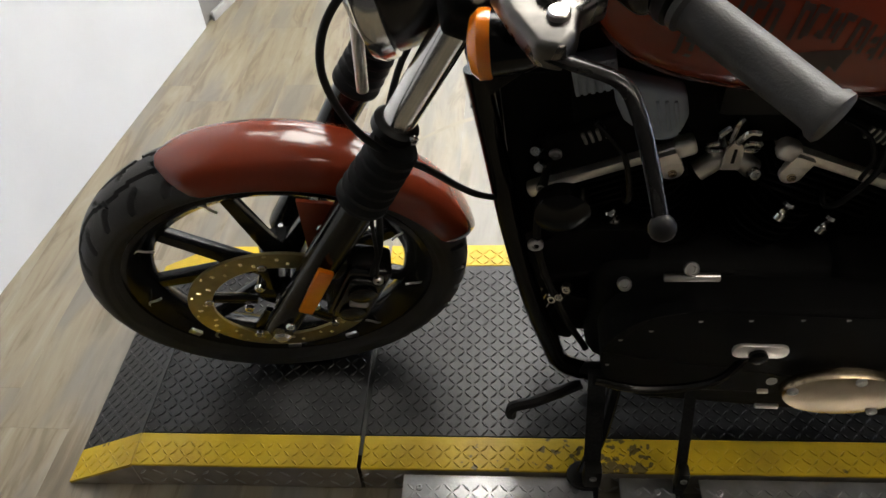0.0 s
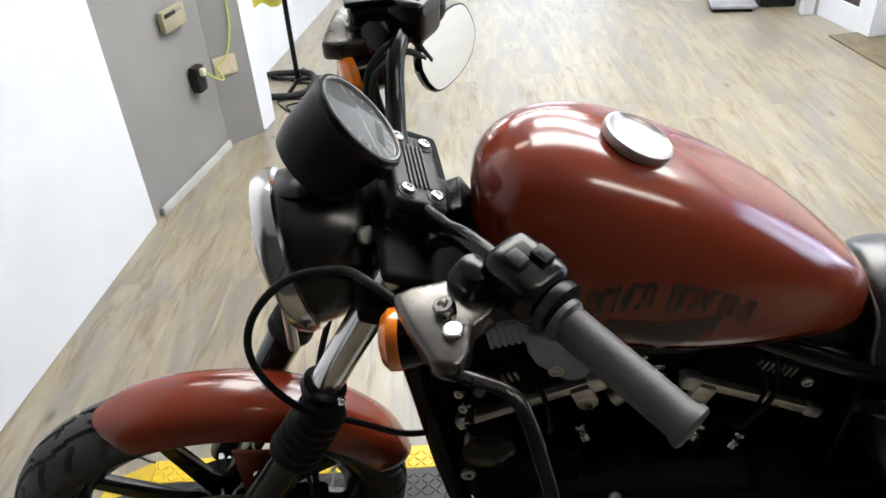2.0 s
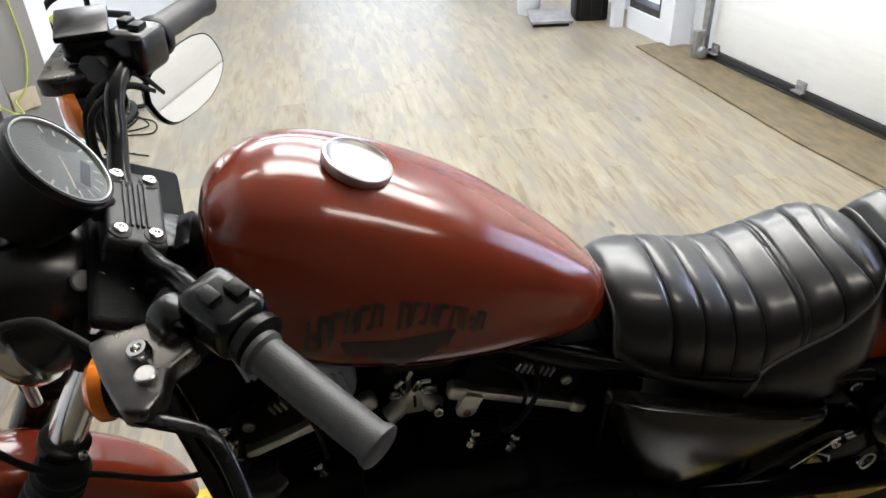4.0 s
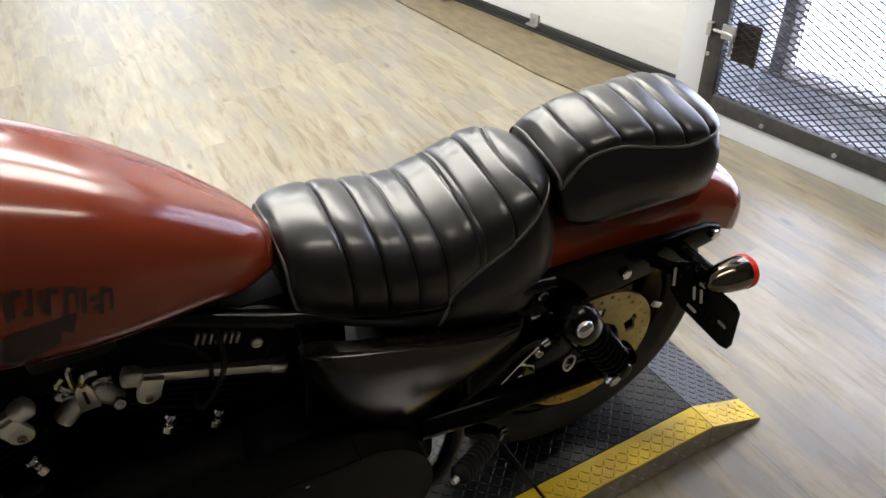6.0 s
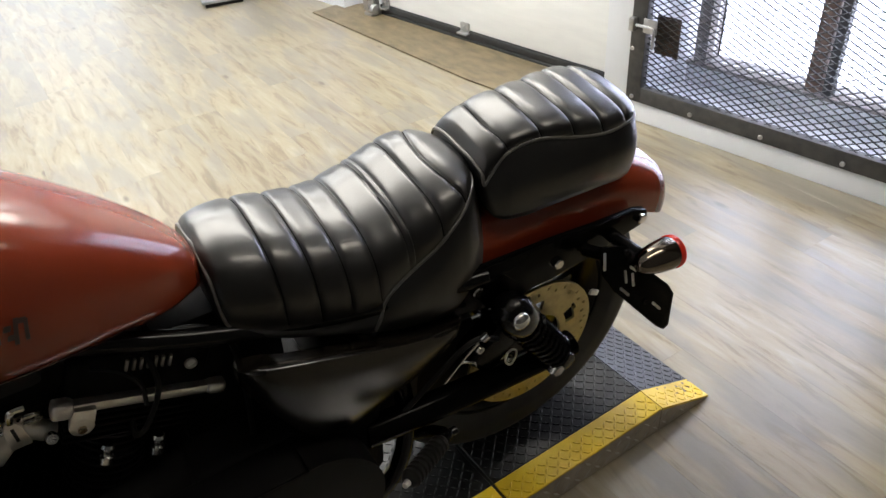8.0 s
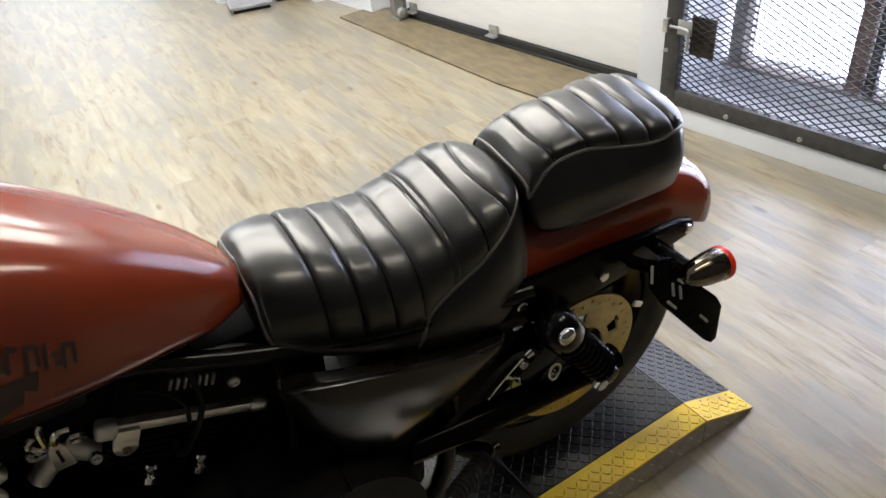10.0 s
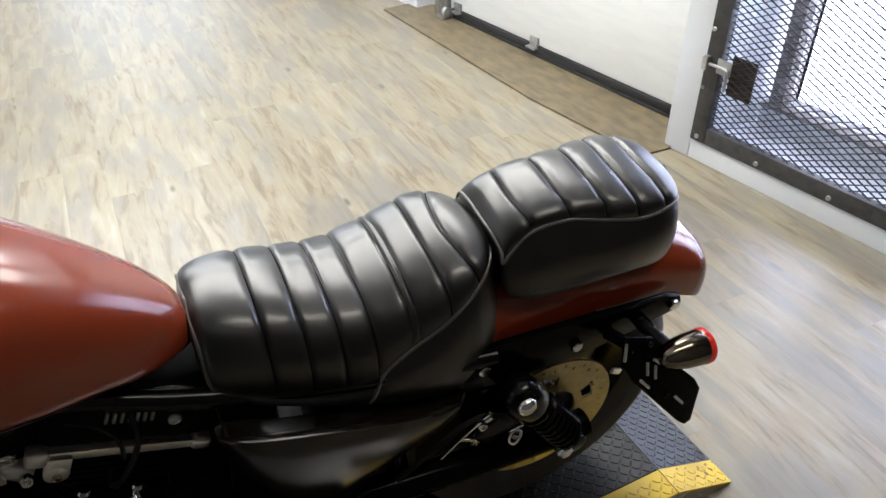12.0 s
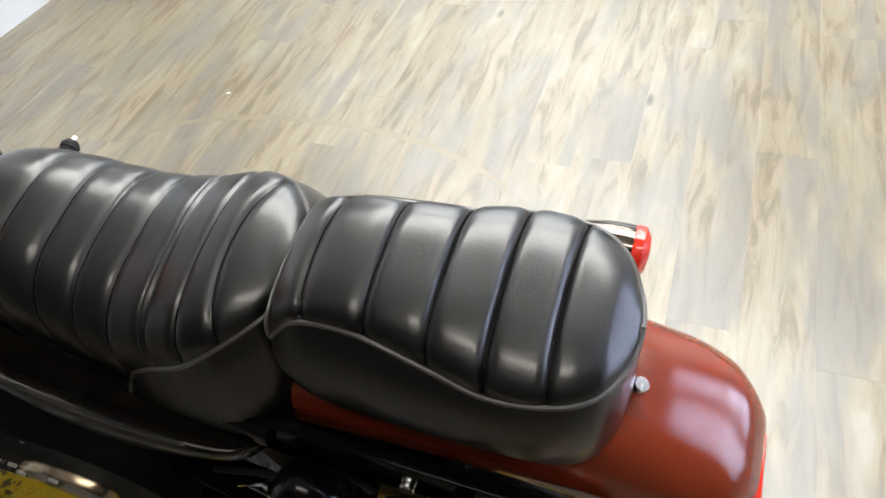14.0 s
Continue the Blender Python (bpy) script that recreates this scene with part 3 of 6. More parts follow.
ceiling_light((1.60, 1.22), 3.0, 23, 0.80, (0.82, 0.92, 1.0))
ceiling_light((2.10, -0.85), 1.8, 2.6, 0.22, (1.0, 0.76, 0.48))
ceiling_light((-0.30, 1.2), 0.6, 0.6)
ceiling_light((1.75, 2.30), 2.8, 24, 0.60, (0.57, 0.78, 1.0))
ceiling_light((0.7, 3.55), 2.6, 20, 0.60, (0.57, 0.77, 1.0))
ceiling_light((0.7, 5.5), 2.4, 25, 0.60, (0.53, 0.75, 1.0))

# faint tyre scuffs that curve over the planks
def scuff(line, wide, label):
    pts = curve_points([(x, y, 0) for x, y in line], 10)
    bm = bmesh.new()
    rows = []
    for i, p in enumerate(pts):
        t = (pts[min(i + 1, len(pts) - 1)] - pts[max(i - 1, 0)]).normalized()
        w = Vector((-t.y, t.x, 0)) * wide * (0.25 + 0.75 * math.sin(math.pi * i / (len(pts) - 1)))
        rows.append([bm.verts.new(p + w * k + Vector((0, 0, 0.0004))) for k in (-0.5, 0.5)])
    for a, b in zip(rows, rows[1:]):
        bm.faces.new((a[0], b[0], b[1], a[1]))
    solid("floor_scuff", bm, M["scuff"], label, "tyre mark", kind="structure", smooth=False)


scuff([(0.05, 0.82), (0.24, 0.965), (0.54, 1.045), (0.92, 1.035), (1.18, 0.955), (1.32, 0.860)], 0.026, "faint brown curved tyre scuff on the planks")
solid("paint_chip", moved(box(-0.006, 0.006, -0.004, 0.004, 0.0005, 0.003, 0.001), Matrix.Translation((0.30, 1.127, 0)) @ pose(0, 0, 0, 0, 0, 25)), M["white"], "tiny white chip lying on the planks", "chip")
scuff([(0.366, 1.141), (0.60, 1.204), (0.84, 1.196), (0.995, 1.169)], 0.004, "thin curved scuff line on the planks")

# plywood threshold
def flat(outline, z0, z1):
    bm = bmesh.new()
    f = bm.faces.new([bm.verts.new((x, y, z0)) for x, y in outline])
    r = bmesh.ops.extrude_face_region(bm, geom=[f])
    bmesh.ops.translate(bm, verts=[v for v in r["geom"] if isinstance(v, bmesh.types.BMVert)], vec=(0, 0, z1 - z0))
    return bm


solid("threshold", flat(((2.545, 3.27), (2.652, 1.78), (2.760, 1.112), (2.905, 1.108), (2.95, 1.16), (3.12, 1.35), (2.94, 3.12), (2.74, 3.30)), 0.0012, 0.009),
      M["plywood"], "worn brown plywood threshold in front of the overhead door", "threshold", kind="structure", smooth=False)

# ---- small things of the room ----
GREY = Matrix.Translation((-0.769, 1.63, 0)) @ pose(0, 0, 0, 0, 0, 78.77)   # x along the grey wall, -y into the room
th = thing("wall_panel_box", "small beige control box on the grey wall", "control box", GREY)
part("body", box(0.330, 0.500, -0.026, -0.001, 0.622, 0.702, 0.005), M["khaki"], th)
part("display", box(0.340, 0.425, -0.0285, -0.0265, 0.676, 0.692, 0.001), M["black_plastic"], th, "dark display window")
for a in (0.445, 0.468):
    part("button", box(a - 0.008, a + 0.008, -0.0285, -0.0265, 0.678, 0.690, 0.001), M["grey_plastic"], th)
ch = thing("phone_charger", "black charger block plugged into the wall", "charger", GREY)
part("body", box(0.445, 0.515, -0.040, -0.001, 0.335, 0.445, 0.010), M["black_plastic"], ch)
part("plug", box(0.462, 0.490, -0.062, -0.0405, 0.405, 0.435, 0.006), M["ivory"], ch, "pale plug head")
RETURN = Matrix.Translation((-0.649, 2.281, 0)) @ pose(0, 0, 0, 0, 0, 43.9)   # x along the return, -y into the room
wp = thing("wall_plate", "blank double beige wall plate on the grey wall", "wall plate", RETURN)
part("plate", box(0.004, 0.117, -0.008, -0.001, 0.321, 0.408, 0.003), M["plate_beige"], wp)
for a in (0.032, 0.089):
    for z in (0.335, 0.394):
        part("screw", hex_bolt((a, -0.008, z), (0, -1, 0), 0.004, 0.0015, False), M["galv"], wp)
cord = [GREY @ Vector(p) for p in ((0.476, -0.062, 0.420), (0.52, -0.085, 0.375), (0.60, -0.070, 0.345))]
cord += [RETURN @ Vector(p) for p in ((0.018, -0.014, 0.373), (0.072, -0.014, 0.408), (0.115, -0.014, 0.522), (0.123, -0.014, 0.630), (0.119, -0.014, 0.738), (0.099, -0.014, 1.6), (0.099, -0.014, 2.2))]
solid("power_cord", tube(cord, 0.004, 8, 6), M["lime"], "thin yellow green cord hanging down the wall", "cord")

rnd = random.Random(3)
def scrap(x, y, s):
    bm = bmesh.new()
    bmesh.ops.create_grid(bm, x_segments=9, y_segments=7, size=0.5)
    for v in bm.verts:
        v.co = Vector((v.co.x * s * 1.6, v.co.y * s, 0.012 + rnd.random() * 0.03 * (1 - abs(v.co.x) * 1.2)))
    bm.transform(Matrix.Translation((x, y, 0.001)) @ pose(0, 0, 0, 0, 0, 30))
    bmesh.ops.solidify(bm, geom=bm.faces[:], thickness=0.003)
    zlow = min(v.co.z for v in bm.verts)
    bmesh.ops.translate(bm, verts=bm.verts, vec=(0, 0, 0.001 - zlow))
    return bm
solid("scrap", scrap(-0.60, 2.42, 0.10), M["debris"], "crumpled grey scrap lying beside the skirting", "scrap")
solid("hose_loop", tube([(-0.52 + 0.17 * math.cos(a), 2.98 + 0.20 * math.sin(a), 0.022 + 0.008 * math.sin(3 * a)) for a in [i * math.pi / 6 for i in range(12)]], 0.018, 10, closed=True),
      M["rubber"], "loop of thick black hose lying on the floor", "hose")
for k in range(3):
    pts = [(-0.42 + 0.06 * k + 0.10 * math.sin(1.7 * i + k), 2.45 + 0.10 * i + 0.05 * math.cos(2.3 * i + k), 0.006) for i in range(7)]
    solid("floor_cable", tube(pts, 0.004, 6), M["rubber"], "thin black cable lying loose on the floor", "cable", group="floor cables")
# work stand with a cloth
ws = thing("work_stand", "black steel work stand with bent arms", "stand", Matrix.Translation((-0.45, 3.05, 0)))
part("leg", tube([(0, 0, 0.02), (0.0, 0.0, 0.4), (0.01, -0.01, 0.64)], 0.014, 10), M["black"], ws)
part("foot", tube([(-0.16, 0.08, 0.012), (0, 0, 0.02), (0.18, 0.05, 0.012)], 0.012, 8), M["black"], ws)
part("foot", tube([(-0.02, -0.18, 0.012), (0, 0, 0.02), (0.0, 0.18, 0.012)], 0.012, 8), M["black"], ws)
part("arm", tube([(0.01, -0.01, 0.62), (-0.09, -0.09, 0.63), (-0.17, -0.11, 0.57), (-0.15, -0.11, 0.47)], 0.016, 10), M["black"], ws)
part("arm", tube([(-0.13, -0.11, 0.520), (0.0, -0.07, 0.530), (0.08, -0.09, 0.535), (0.21, -0.11, 0.520)], 0.018, 10), M["black"], ws)
part("clamp", box(0.02, 0.10, -0.12, -0.05, 0.50, 0.57, 0.012), M["satin"], ws)
bm = bmesh.new()
bmesh.ops.create_grid(bm, x_segments=10, y_segments=10, size=0.5)
for v in bm.verts:
    u_, w_ = v.co.x, v.co.y
    v.co = Vector((u_ * 0.15 + 0.01 * math.sin(9 * w_), 0.02 * math.cos(7 * u_) + abs(w_) * 0.05, -abs(w_) * 0.20 - 0.012 * math.sin(8 * u_)))
bm.transform(Matrix.Translation((-0.527, 2.948, 0.552)))
bmesh.ops.solidify(bm, geom=bm.faces[:], thickness=0.003)
solid("cleaning_cloth", bm, M["cloth"], "bright yellow cleaning cloth hanging over the stand", "cloth")
# bins and a floor scale beside the far wall
sc = thing("floor_scale", "low grey floor scale with sloped top", "scale", Matrix.Translation((2.215, 3.955, 0)) @ pose(0, 0, 0, 0, 0, -10))
part("platform", moved(box(-0.14, 0.14, -0.13, 0.13, 0.025, 0.045, 0.006), pose(0, 0, 0.008, 4, 0, 0)), M["grey_plastic"], sc)
part("base", box(-0.12, 0.12, -0.11, 0.11, 0.0, 0.026, 0.004), M["black_plastic"], sc)
def bin_(name, place, r, h, material, label):
    t = thing(name, label, "bin", Matrix.Translation((*place, 0)))
    part("body", lathe([(r * 0.82, 0), (r * 0.85, 0.01), (r, h), (r * 0.95, h), (r * 0.8, 0.02)], (0, 0, 0), (0, 0, 1), 24), material, t)
    part("rim", tube([(r * math.cos(a), r * math.sin(a), h) for a in [i * math.pi / 8 for i in range(16)]], 0.008, 6, 2, closed=True), material, t)
    return t
bin_("waste_bin", (2.150, 4.22), 0.09, 0.30, M["white"], "small round white bin on the floor")
t_ = thing("black_case", "black plastic case standing on the floor", "case", Matrix.Translation((2.505, 3.975, 0)) @ pose(0, 0, 0, 0, 0, -8))
part("body", box(-0.11, 0.11, -0.09, 0.09, 0.003, 0.36, 0.015), M["black_plastic"], t_)
for a in (-0.07, 0.0, 0.07):
    part("rib", box(a - 0.008, a + 0.008, -0.097, -0.0905, 0.03, 0.33, 0.002), M["black_plastic"], t_)
solid("white_board", moved(box(-0.035, 0.035, -0.03, 0.03, 0.001, 1.2, 0.004), Matrix.Translation((2.600, 3.715, 0))), M["white"], "narrow white board standing on end", "board")

# ---- the lift ----
LIFT = Matrix.Translation((0.0, -0.2475, 0)) @ pose(0, 0, 0, 0, 0, 0.95)     # x along the near edge, y across
LW, LH = 0.580, 0.075
lift = thing("motorcycle_lift", "low tread plate motorcycle lift with yellow painted edges", "lift", LIFT)
XA, XB, XC, XD, XE, XF = -0.480, -0.335, 0.090, 1.362, 1.795, 1.965   # ramp foot, ramp top, seams, ramp top, ramp foot
BAND = 0.068


def deck(x0, x1, y0, y1, z=LH, thick=0.006):
    return box(x0, x1, y0, y1, z - thick, z, 0.0015, 1)


def ramp(xfoot, xtop, y0, y1):
    bm = bmesh.new()
    pts = [(xfoot, 0.002), (xtop, LH - 0.008), (xtop, LH), (xfoot, 0.008)]
    a = [bm.verts.new((x, y0, z)) for x, z in pts]
    b = [bm.verts.new((x, y1, z)) for x, z in pts]
    for i in range(4):
        bm.faces.new((a[i], a[(i + 1) % 4], b[(i + 1) % 4], b[i]))
    bm.faces.new(a)
    bm.faces.new(b[::-1])
    return bm


sections = ((XB, XC - 0.004), (XC + 0.004, XD - 0.004), (XD + 0.004, XE))
for x0, x1 in sections:
    part("deck_plate", deck(x0, x1, BAND, LW - BAND), M["plate"], lift, "black tread plate deck", smooth=False)
    part("edge_plate", deck(x0, x1, 0, BAND - 0.0005), M["yellow"], lift, "yellow painted edge", smooth=False)
    part("edge_plate", deck(x0, x1, LW - BAND + 0.0005, LW), M["yellow"], lift, "yellow painted edge", smooth=False)
    part("side_plate", box(x0, x1, 0.001, 0.007, 0.002, LH - 0.0065, 0.001, 1), M["bare"], lift, "bare metal side", smooth=False)
    part("side_plate", box(x0, x1, LW - 0.007, LW - 0.001, 0.002, LH - 0.0065, 0.001, 1), M["bare"], lift, "bare metal side", smooth=False)
for foot, top in ((XA, XB - 0.001), (XF, XE + 0.001)):
    # the painted edge narrows towards the foot of the ramp
    part("ramp_plate", ramp(foot, top, BAND, LW - BAND), M["plate"], lift, "black tread plate ramp", smooth=False)
    part("ramp_edge", ramp(foot, top, 0, BAND - 0.0005), M["yellow"], lift, "yellow painted ramp edge", smooth=False)
    part("ramp_edge", ramp(foot, top, LW - BAND + 0.0005, LW), M["yellow"], lift, "yellow painted ramp edge", smooth=False)
    for y in (0.001, LW - 0.007):
        bm = prism([(foot, 0.001), (top, 0.001), (top, LH - 0.009), (foot, 0.0015)], 0.006)
        part("ramp_side", moved(bm, Matrix.Translation((0, y, 0))), M["bare"], lift, "bare metal ramp side", smooth=False)
part("frame", box(XB + 0.02, XE - 0.02, 0.03, LW - 0.03, 0.002, LH - 0.007), M["steel_dark"], lift, smooth=False)


def treads(x0, x1, y0, y1, z, pitch=0.0165):
    """Raised lozenges of a tread plate, alternately turned."""
    vs, fs = [], []
    nx, ny = int((x1 - x0) / pitch), int((y1 - y0) / pitch)
    for i in range(nx + 1):
        for j in range(ny + 1):
            cx, cy = x0 + (i + 0.5) * pitch, y0 + (j + 0.5) * pitch
            if cx > x1 - 0.008 or cy > y1 - 0.008:
                continue
            a = radians(45 if (i + j) % 2 else -45)
            c, s = math.cos(a), math.sin(a)
            k = len(vs)
            l, w = 0.0094, 0.0028
            for px, py, pz in ((-l, 0, 0), (0, -w, 0), (l, 0, 0), (0, w, 0), (-l * 0.62, 0, 0.0021), (l * 0.62, 0, 0.0021)):
                X, Y = cx + c * px - s * py, cy + s * px + c * py
                vs.append((X, Y, z(X) + pz))
            fs += [(k, k + 1, k + 4), (k + 1, k + 5, k + 4), (k + 1, k + 2, k + 5), (k + 2, k + 3, k + 5), (k + 3, k + 4, k + 5), (k + 3, k, k + 4)]
    return vs, fs


def tread_part(name, x0, x1, y0, y1, z, material):
    vs, fs = treads(x0, x1, y0, y1, z)
    me = bpy.data.meshes.new(name)
    me.from_pydata(vs, [], fs)
    me.materials.append(material)
    ob = new(name, me)
    ob.parent = lift
    ob["kind"] = "stuff"


def level(x):
    return LH - 0.0001


for x0, x1 in sections:
    tread_part("tread", x0, x1, BAND, LW - BAND, level, M["plate"])
    tread_part("tread", x0, x1, 0.002, BAND - 0.002, level, M["yellow"])
    tread_part("tread", x0, x1, LW - BAND + 0.002, LW - 0.002, level, M["yellow"])
for foot, top in ((XA, XB), (XF, XE)):
    def slope(x, foot=foot, top=top):
        return 0.008 + (LH - 0.008) * (x - foot) / (top - foot) - 0.0001
    a, b = min(foot, top), max(foot, top)
    tread_part("tread", a + 0.004, b, BAND, LW - BAND, slope, M["plate"])
    tread_part("tread", a + 0.004, b, 0.002, BAND - 0.002, slope, M["yellow"])
# lozenges of the upright sides, seen along the near edge
def side_treads(x0, x1, h):
    vs, fs = [], []
    for i in range(int((x1 - x0) / 0.030)):
        for j in range(2):
            cx, cz = x0 + (i + 0.5) * 0.030, 0.018 + 0.030 * j
            if cz > h(cx) - 0.012:
                continue
            a = radians(45 if (i + j) % 2 else -45)
            c, s = math.cos(a), math.sin(a)
            k = len(vs)
            for px, pz, py in ((-0.0135, 0, 0), (0, -0.0036, 0), (0.0135, 0, 0), (0, 0.0036, 0), (-0.0075, 0, -0.0018), (0.0075, 0, -0.0018)):
                vs.append((cx + c * px - s * pz, 0.0011 + py, cz + s * px + c * pz))
            fs += [(k, k + 1, k + 4), (k + 1, k + 5, k + 4), (k + 1, k + 2, k + 5), (k + 2, k + 3, k + 5), (k + 3, k + 4, k + 5), (k + 3, k, k + 4)]
    me = bpy.data.meshes.new("side_tread")
    me.from_pydata(vs, [], fs)
    me.materials.append(M["alu_plate"])
    ob = new("side_tread", me)
    ob.parent = lift
    ob["kind"] = "stuff"


side_treads(XB, XE, lambda x: LH)
side_treads(XE, XF, lambda x: LH * (XF - x) / (XF - XE))
# bright step plates outside the near edge
for x0, x1 in ((0.172, 0.505), (0.552, 0.645), (0.690, 1.30)):
    part("step_plate", join(box(x0, x1, -0.24, -0.004, 0.058, 0.064, 0.001, 1), box(x0, x1, -0.245, -0.241, 0.002, 0.064, 0.001, 1)), M["alu_plate"], lift, "bright aluminium step plate", smooth=False)
    tread_part("tread", x0 + 0.006, x1 - 0.004, -0.235, -0.006, lambda x: 0.0639, M["alu_plate"])
    part("screw", hex_bolt((x0 + 0.03, -0.03, 0.064), (0, 0, 1), 0.006, 0.003), M["galv"], lift)
    part("screw", hex_bolt((x1 - 0.03, -0.03, 0.064), (0, 0, 1), 0.006, 0.003), M["galv"], lift)
    part("step_leg", box(x0 + 0.01, x0 + 0.03, -0.22, -0.01, 0.001, 0.0355), M["steel_dark"], lift)
    part("step_leg", box(x1 - 0.03, x1 - 0.01, -0.22, -0.01, 0.001, 0.0355), M["steel_dark"], lift)


# ---- the motorcycle: x towards its tail, y to its right, z up; it leans on its stand, bars turned ----
BIKE = Matrix.Translation((-0.030, 0.012, LH)) @ pose(0, 0, 0, 0, 0, -0.5) @ pose(0, 0, 0, 6.0, 0, 0)
bike = thing("motorcycle", "rust red and black cruiser motorcycle leaning on its stand", "motorcycle", BIKE)
RAKE = Vector((math.sin(radians(30)), 0, math.cos(radians(30))))
HEAD = Vector((-0.117, 0, 0))
STEER = Matrix.Translation(HEAD) @ Matrix.Rotation(radians(11), 4, RAKE) @ Matrix.Translation(-HEAD)
AXF, AXR = Vector((0, 0, 0.318)), Vector((1.515, 0, 0.315))


CAMBER = Matrix.Rotation(radians(2.0), 4, "X")


def front(name, bm, material, label="", parent=None, smooth=True, angle=40):
    """A part of the steered front end, given as if the bars stood straight."""
    return part(name, moved(bm, STEER), material, parent or bike, label, smooth, angle)


def rear(name, bm, material, label="", parent=None, smooth=True, angle=40):
    return part(name, bm, material, parent or bike, label, smooth, angle)


def tyre(r, w, rim, centre, groove, nt=820, na=60):
    """A tyre with a cut tread: rings of a rounded section, pressed in along the grooves."""
    rings = []
    for i in range(nt):
        a = 2 * math.pi * i / nt
        ring = []
        for j in range(na):
            b = -2.35 + 4.70 * j / (na - 1)
            h = (r - rim) / 2
            y = w / 2 * math.sin(b) * (1.0 if abs(b) < 1.6 else 0.97)
            rad = rim + h * 0.98 + h * 1.02 * math.cos(b)
            if abs(b) > 2.0:
                y *= 0.92
            d = groove(a, y / (w / 2), b)
            rad -= 0.0065 * d
            ring.append((centre[0] + rad * math.cos(a), centre[1] + y, centre[2] + rad * math.sin(a)))
        rings.append(ring)
    rings.append(rings[0])
    bm = loft(rings, caps=False, closed=False)
    bmesh.ops.remove_doubles(bm, verts=bm.verts, dist=1e-5)
    return bm


def front_groove(a, v, b):
    """Slanted cuts that start at a wavy line beside the crown, every other one short."""
    if abs(b) > 1.25:
        return 0.0
    side = 0.5 if v > 0 else 0.0
    u = (a * 15 / (2 * math.pi) + side) % 1.0
    av = abs(v)
    wave = 0.34 + 0.07 * math.sin(2 * math.pi * u)
    if abs(av - wave) < 0.045:
        return 1.0
    if wave < av < 0.93 and abs(u - 0.12 - 0.42 * av) < 0.050:
        return 1.0
    if 0.52 < av < 0.96 and abs((u + 0.5) % 1.0 - 0.12 - 0.42 * av) < 0.045:
        return 1.0
    if av < wave - 0.08 and abs(u - 0.62 + 0.5 * av) < 0.040:
        return 0.7
    return 0.0


def rear_groove(a, v, b):
    if abs(b) > 1.15:
        return 0.0
    s = 1 if v > 0 else -1
    u = (a * 15 / (2 * math.pi) + (0.5 if s > 0 else 0)) % 1.0
    av = abs(v)
    return 1.0 if (0.06 < av < 0.92 and abs(u - 0.2 - 0.5 * av) < 0.06) or (av < 0.03) else 0.0


def disc(c, r0, r1, thick, holes):
    """A drilled brake disc: a ring of small cells with some left out."""
    nt, nr = 150, 10
    bm = bmesh.new()
    grid = [[bm.verts.new((c[0] + (r0 + (r1 - r0) * j / nr) * math.cos(2 * math.pi * i / nt), c[1], c[2] + (r0 + (r1 - r0) * j / nr) * math.sin(2 * math.pi * i / nt)))
             for j in range(nr + 1)] for i in range(nt)]
    for i in range(nt):
        for j in range(nr):
            if holes(i, j):
                continue
            bm.faces.new((grid[i][j], grid[(i + 1) % nt][j], grid[(i + 1) % nt][j + 1], grid[i][j + 1]))
    bmesh.ops.delete(bm, geom=[v for v in bm.verts if not v.link_faces], context="VERTS")
    bmesh.ops.solidify(bm, geom=bm.faces[:], thickness=thick)
    return bm


def ring_y(c, r, sections, seg=72):
    """A turned ring about the wheel's axle; sections: (radius offset, y)."""
    rings = []
    for i in range(seg + 1):
        a = 2 * math.pi * i / seg
        rings.append([(c[0] + (r + dr) * math.cos(a), c[1] + y, c[2] + (r + dr) * math.sin(a)) for dr, y in sections])
    bm = loft(rings, caps=False, closed=True)
    bmesh.ops.remove_doubles(bm, verts=bm.verts, dist=1e-5)
    return bm


def spoke(c, a, r0, r1, w0, w1, y0, y1, th):
    """One cast spoke, tapered, from the hub out to the rim."""
    d, t = Vector((math.cos(a), 0, math.sin(a))), Vector((-math.sin(a), 0, math.cos(a)))
    rings = []
    for k in range(6):
        f = k / 5
        r, w, y = r0 + (r1 - r0) * f, w0 + (w1 - w0) * f, y0 + (y1 - y0) * f
        p = Vector(c) + d * r + Vector((0, y, 0))
        rings.append([p + t * w + Vector((0, -th * 0.5, 0)), p + t * w * 0.8 + Vector((0, -th, 0)), p - t * w * 0.8 + Vector((0, -th, 0)), p - t * w + Vector((0, -th * 0.5, 0)),
                      p - t * w + Vector((0, th * 0.5, 0)), p - t * w * 0.8 + Vector((0, th, 0)), p + t * w * 0.8 + Vector((0, th, 0)), p + t * w + Vector((0, th * 0.5, 0))])
    return loft(rings)


def low(name, bm, material, label="", parent=None, smooth=True, angle=40):
    """A part of the wheel end, below the fork's clamps."""
    return front(name, moved(bm, CAMBER), material, label, parent, smooth, angle)


# --- front wheel
fw = low("front_wheel", ring_y(AXF, 0.242, ((0.004, -0.036), (0.012, -0.034), (0.010, -0.026), (-0.012, -0.020), (-0.020, 0), (-0.012, 0.020), (0.010, 0.026), (0.012, 0.034), (0.004, 0.036), (-0.006, 0.030), (-0.030, 0.012), (-0.034, 0), (-0.030, -0.012), (-0.006, -0.030))),
           M["black"], "black cast wheel rim")
low("tyre", tyre(0.318, 0.104, 0.245, AXF, front_groove), M["tyre"], "black tyre with angular tread grooves", fw, angle=50)
low("hub", lathe([(0.030, -0.06), (0.045, -0.05), (0.040, -0.02), (0.040, 0.02), (0.045, 0.05), (0.030, 0.06)], AXF, AXF + Vector((0, 1, 0)), 28), M["black"], "", fw)
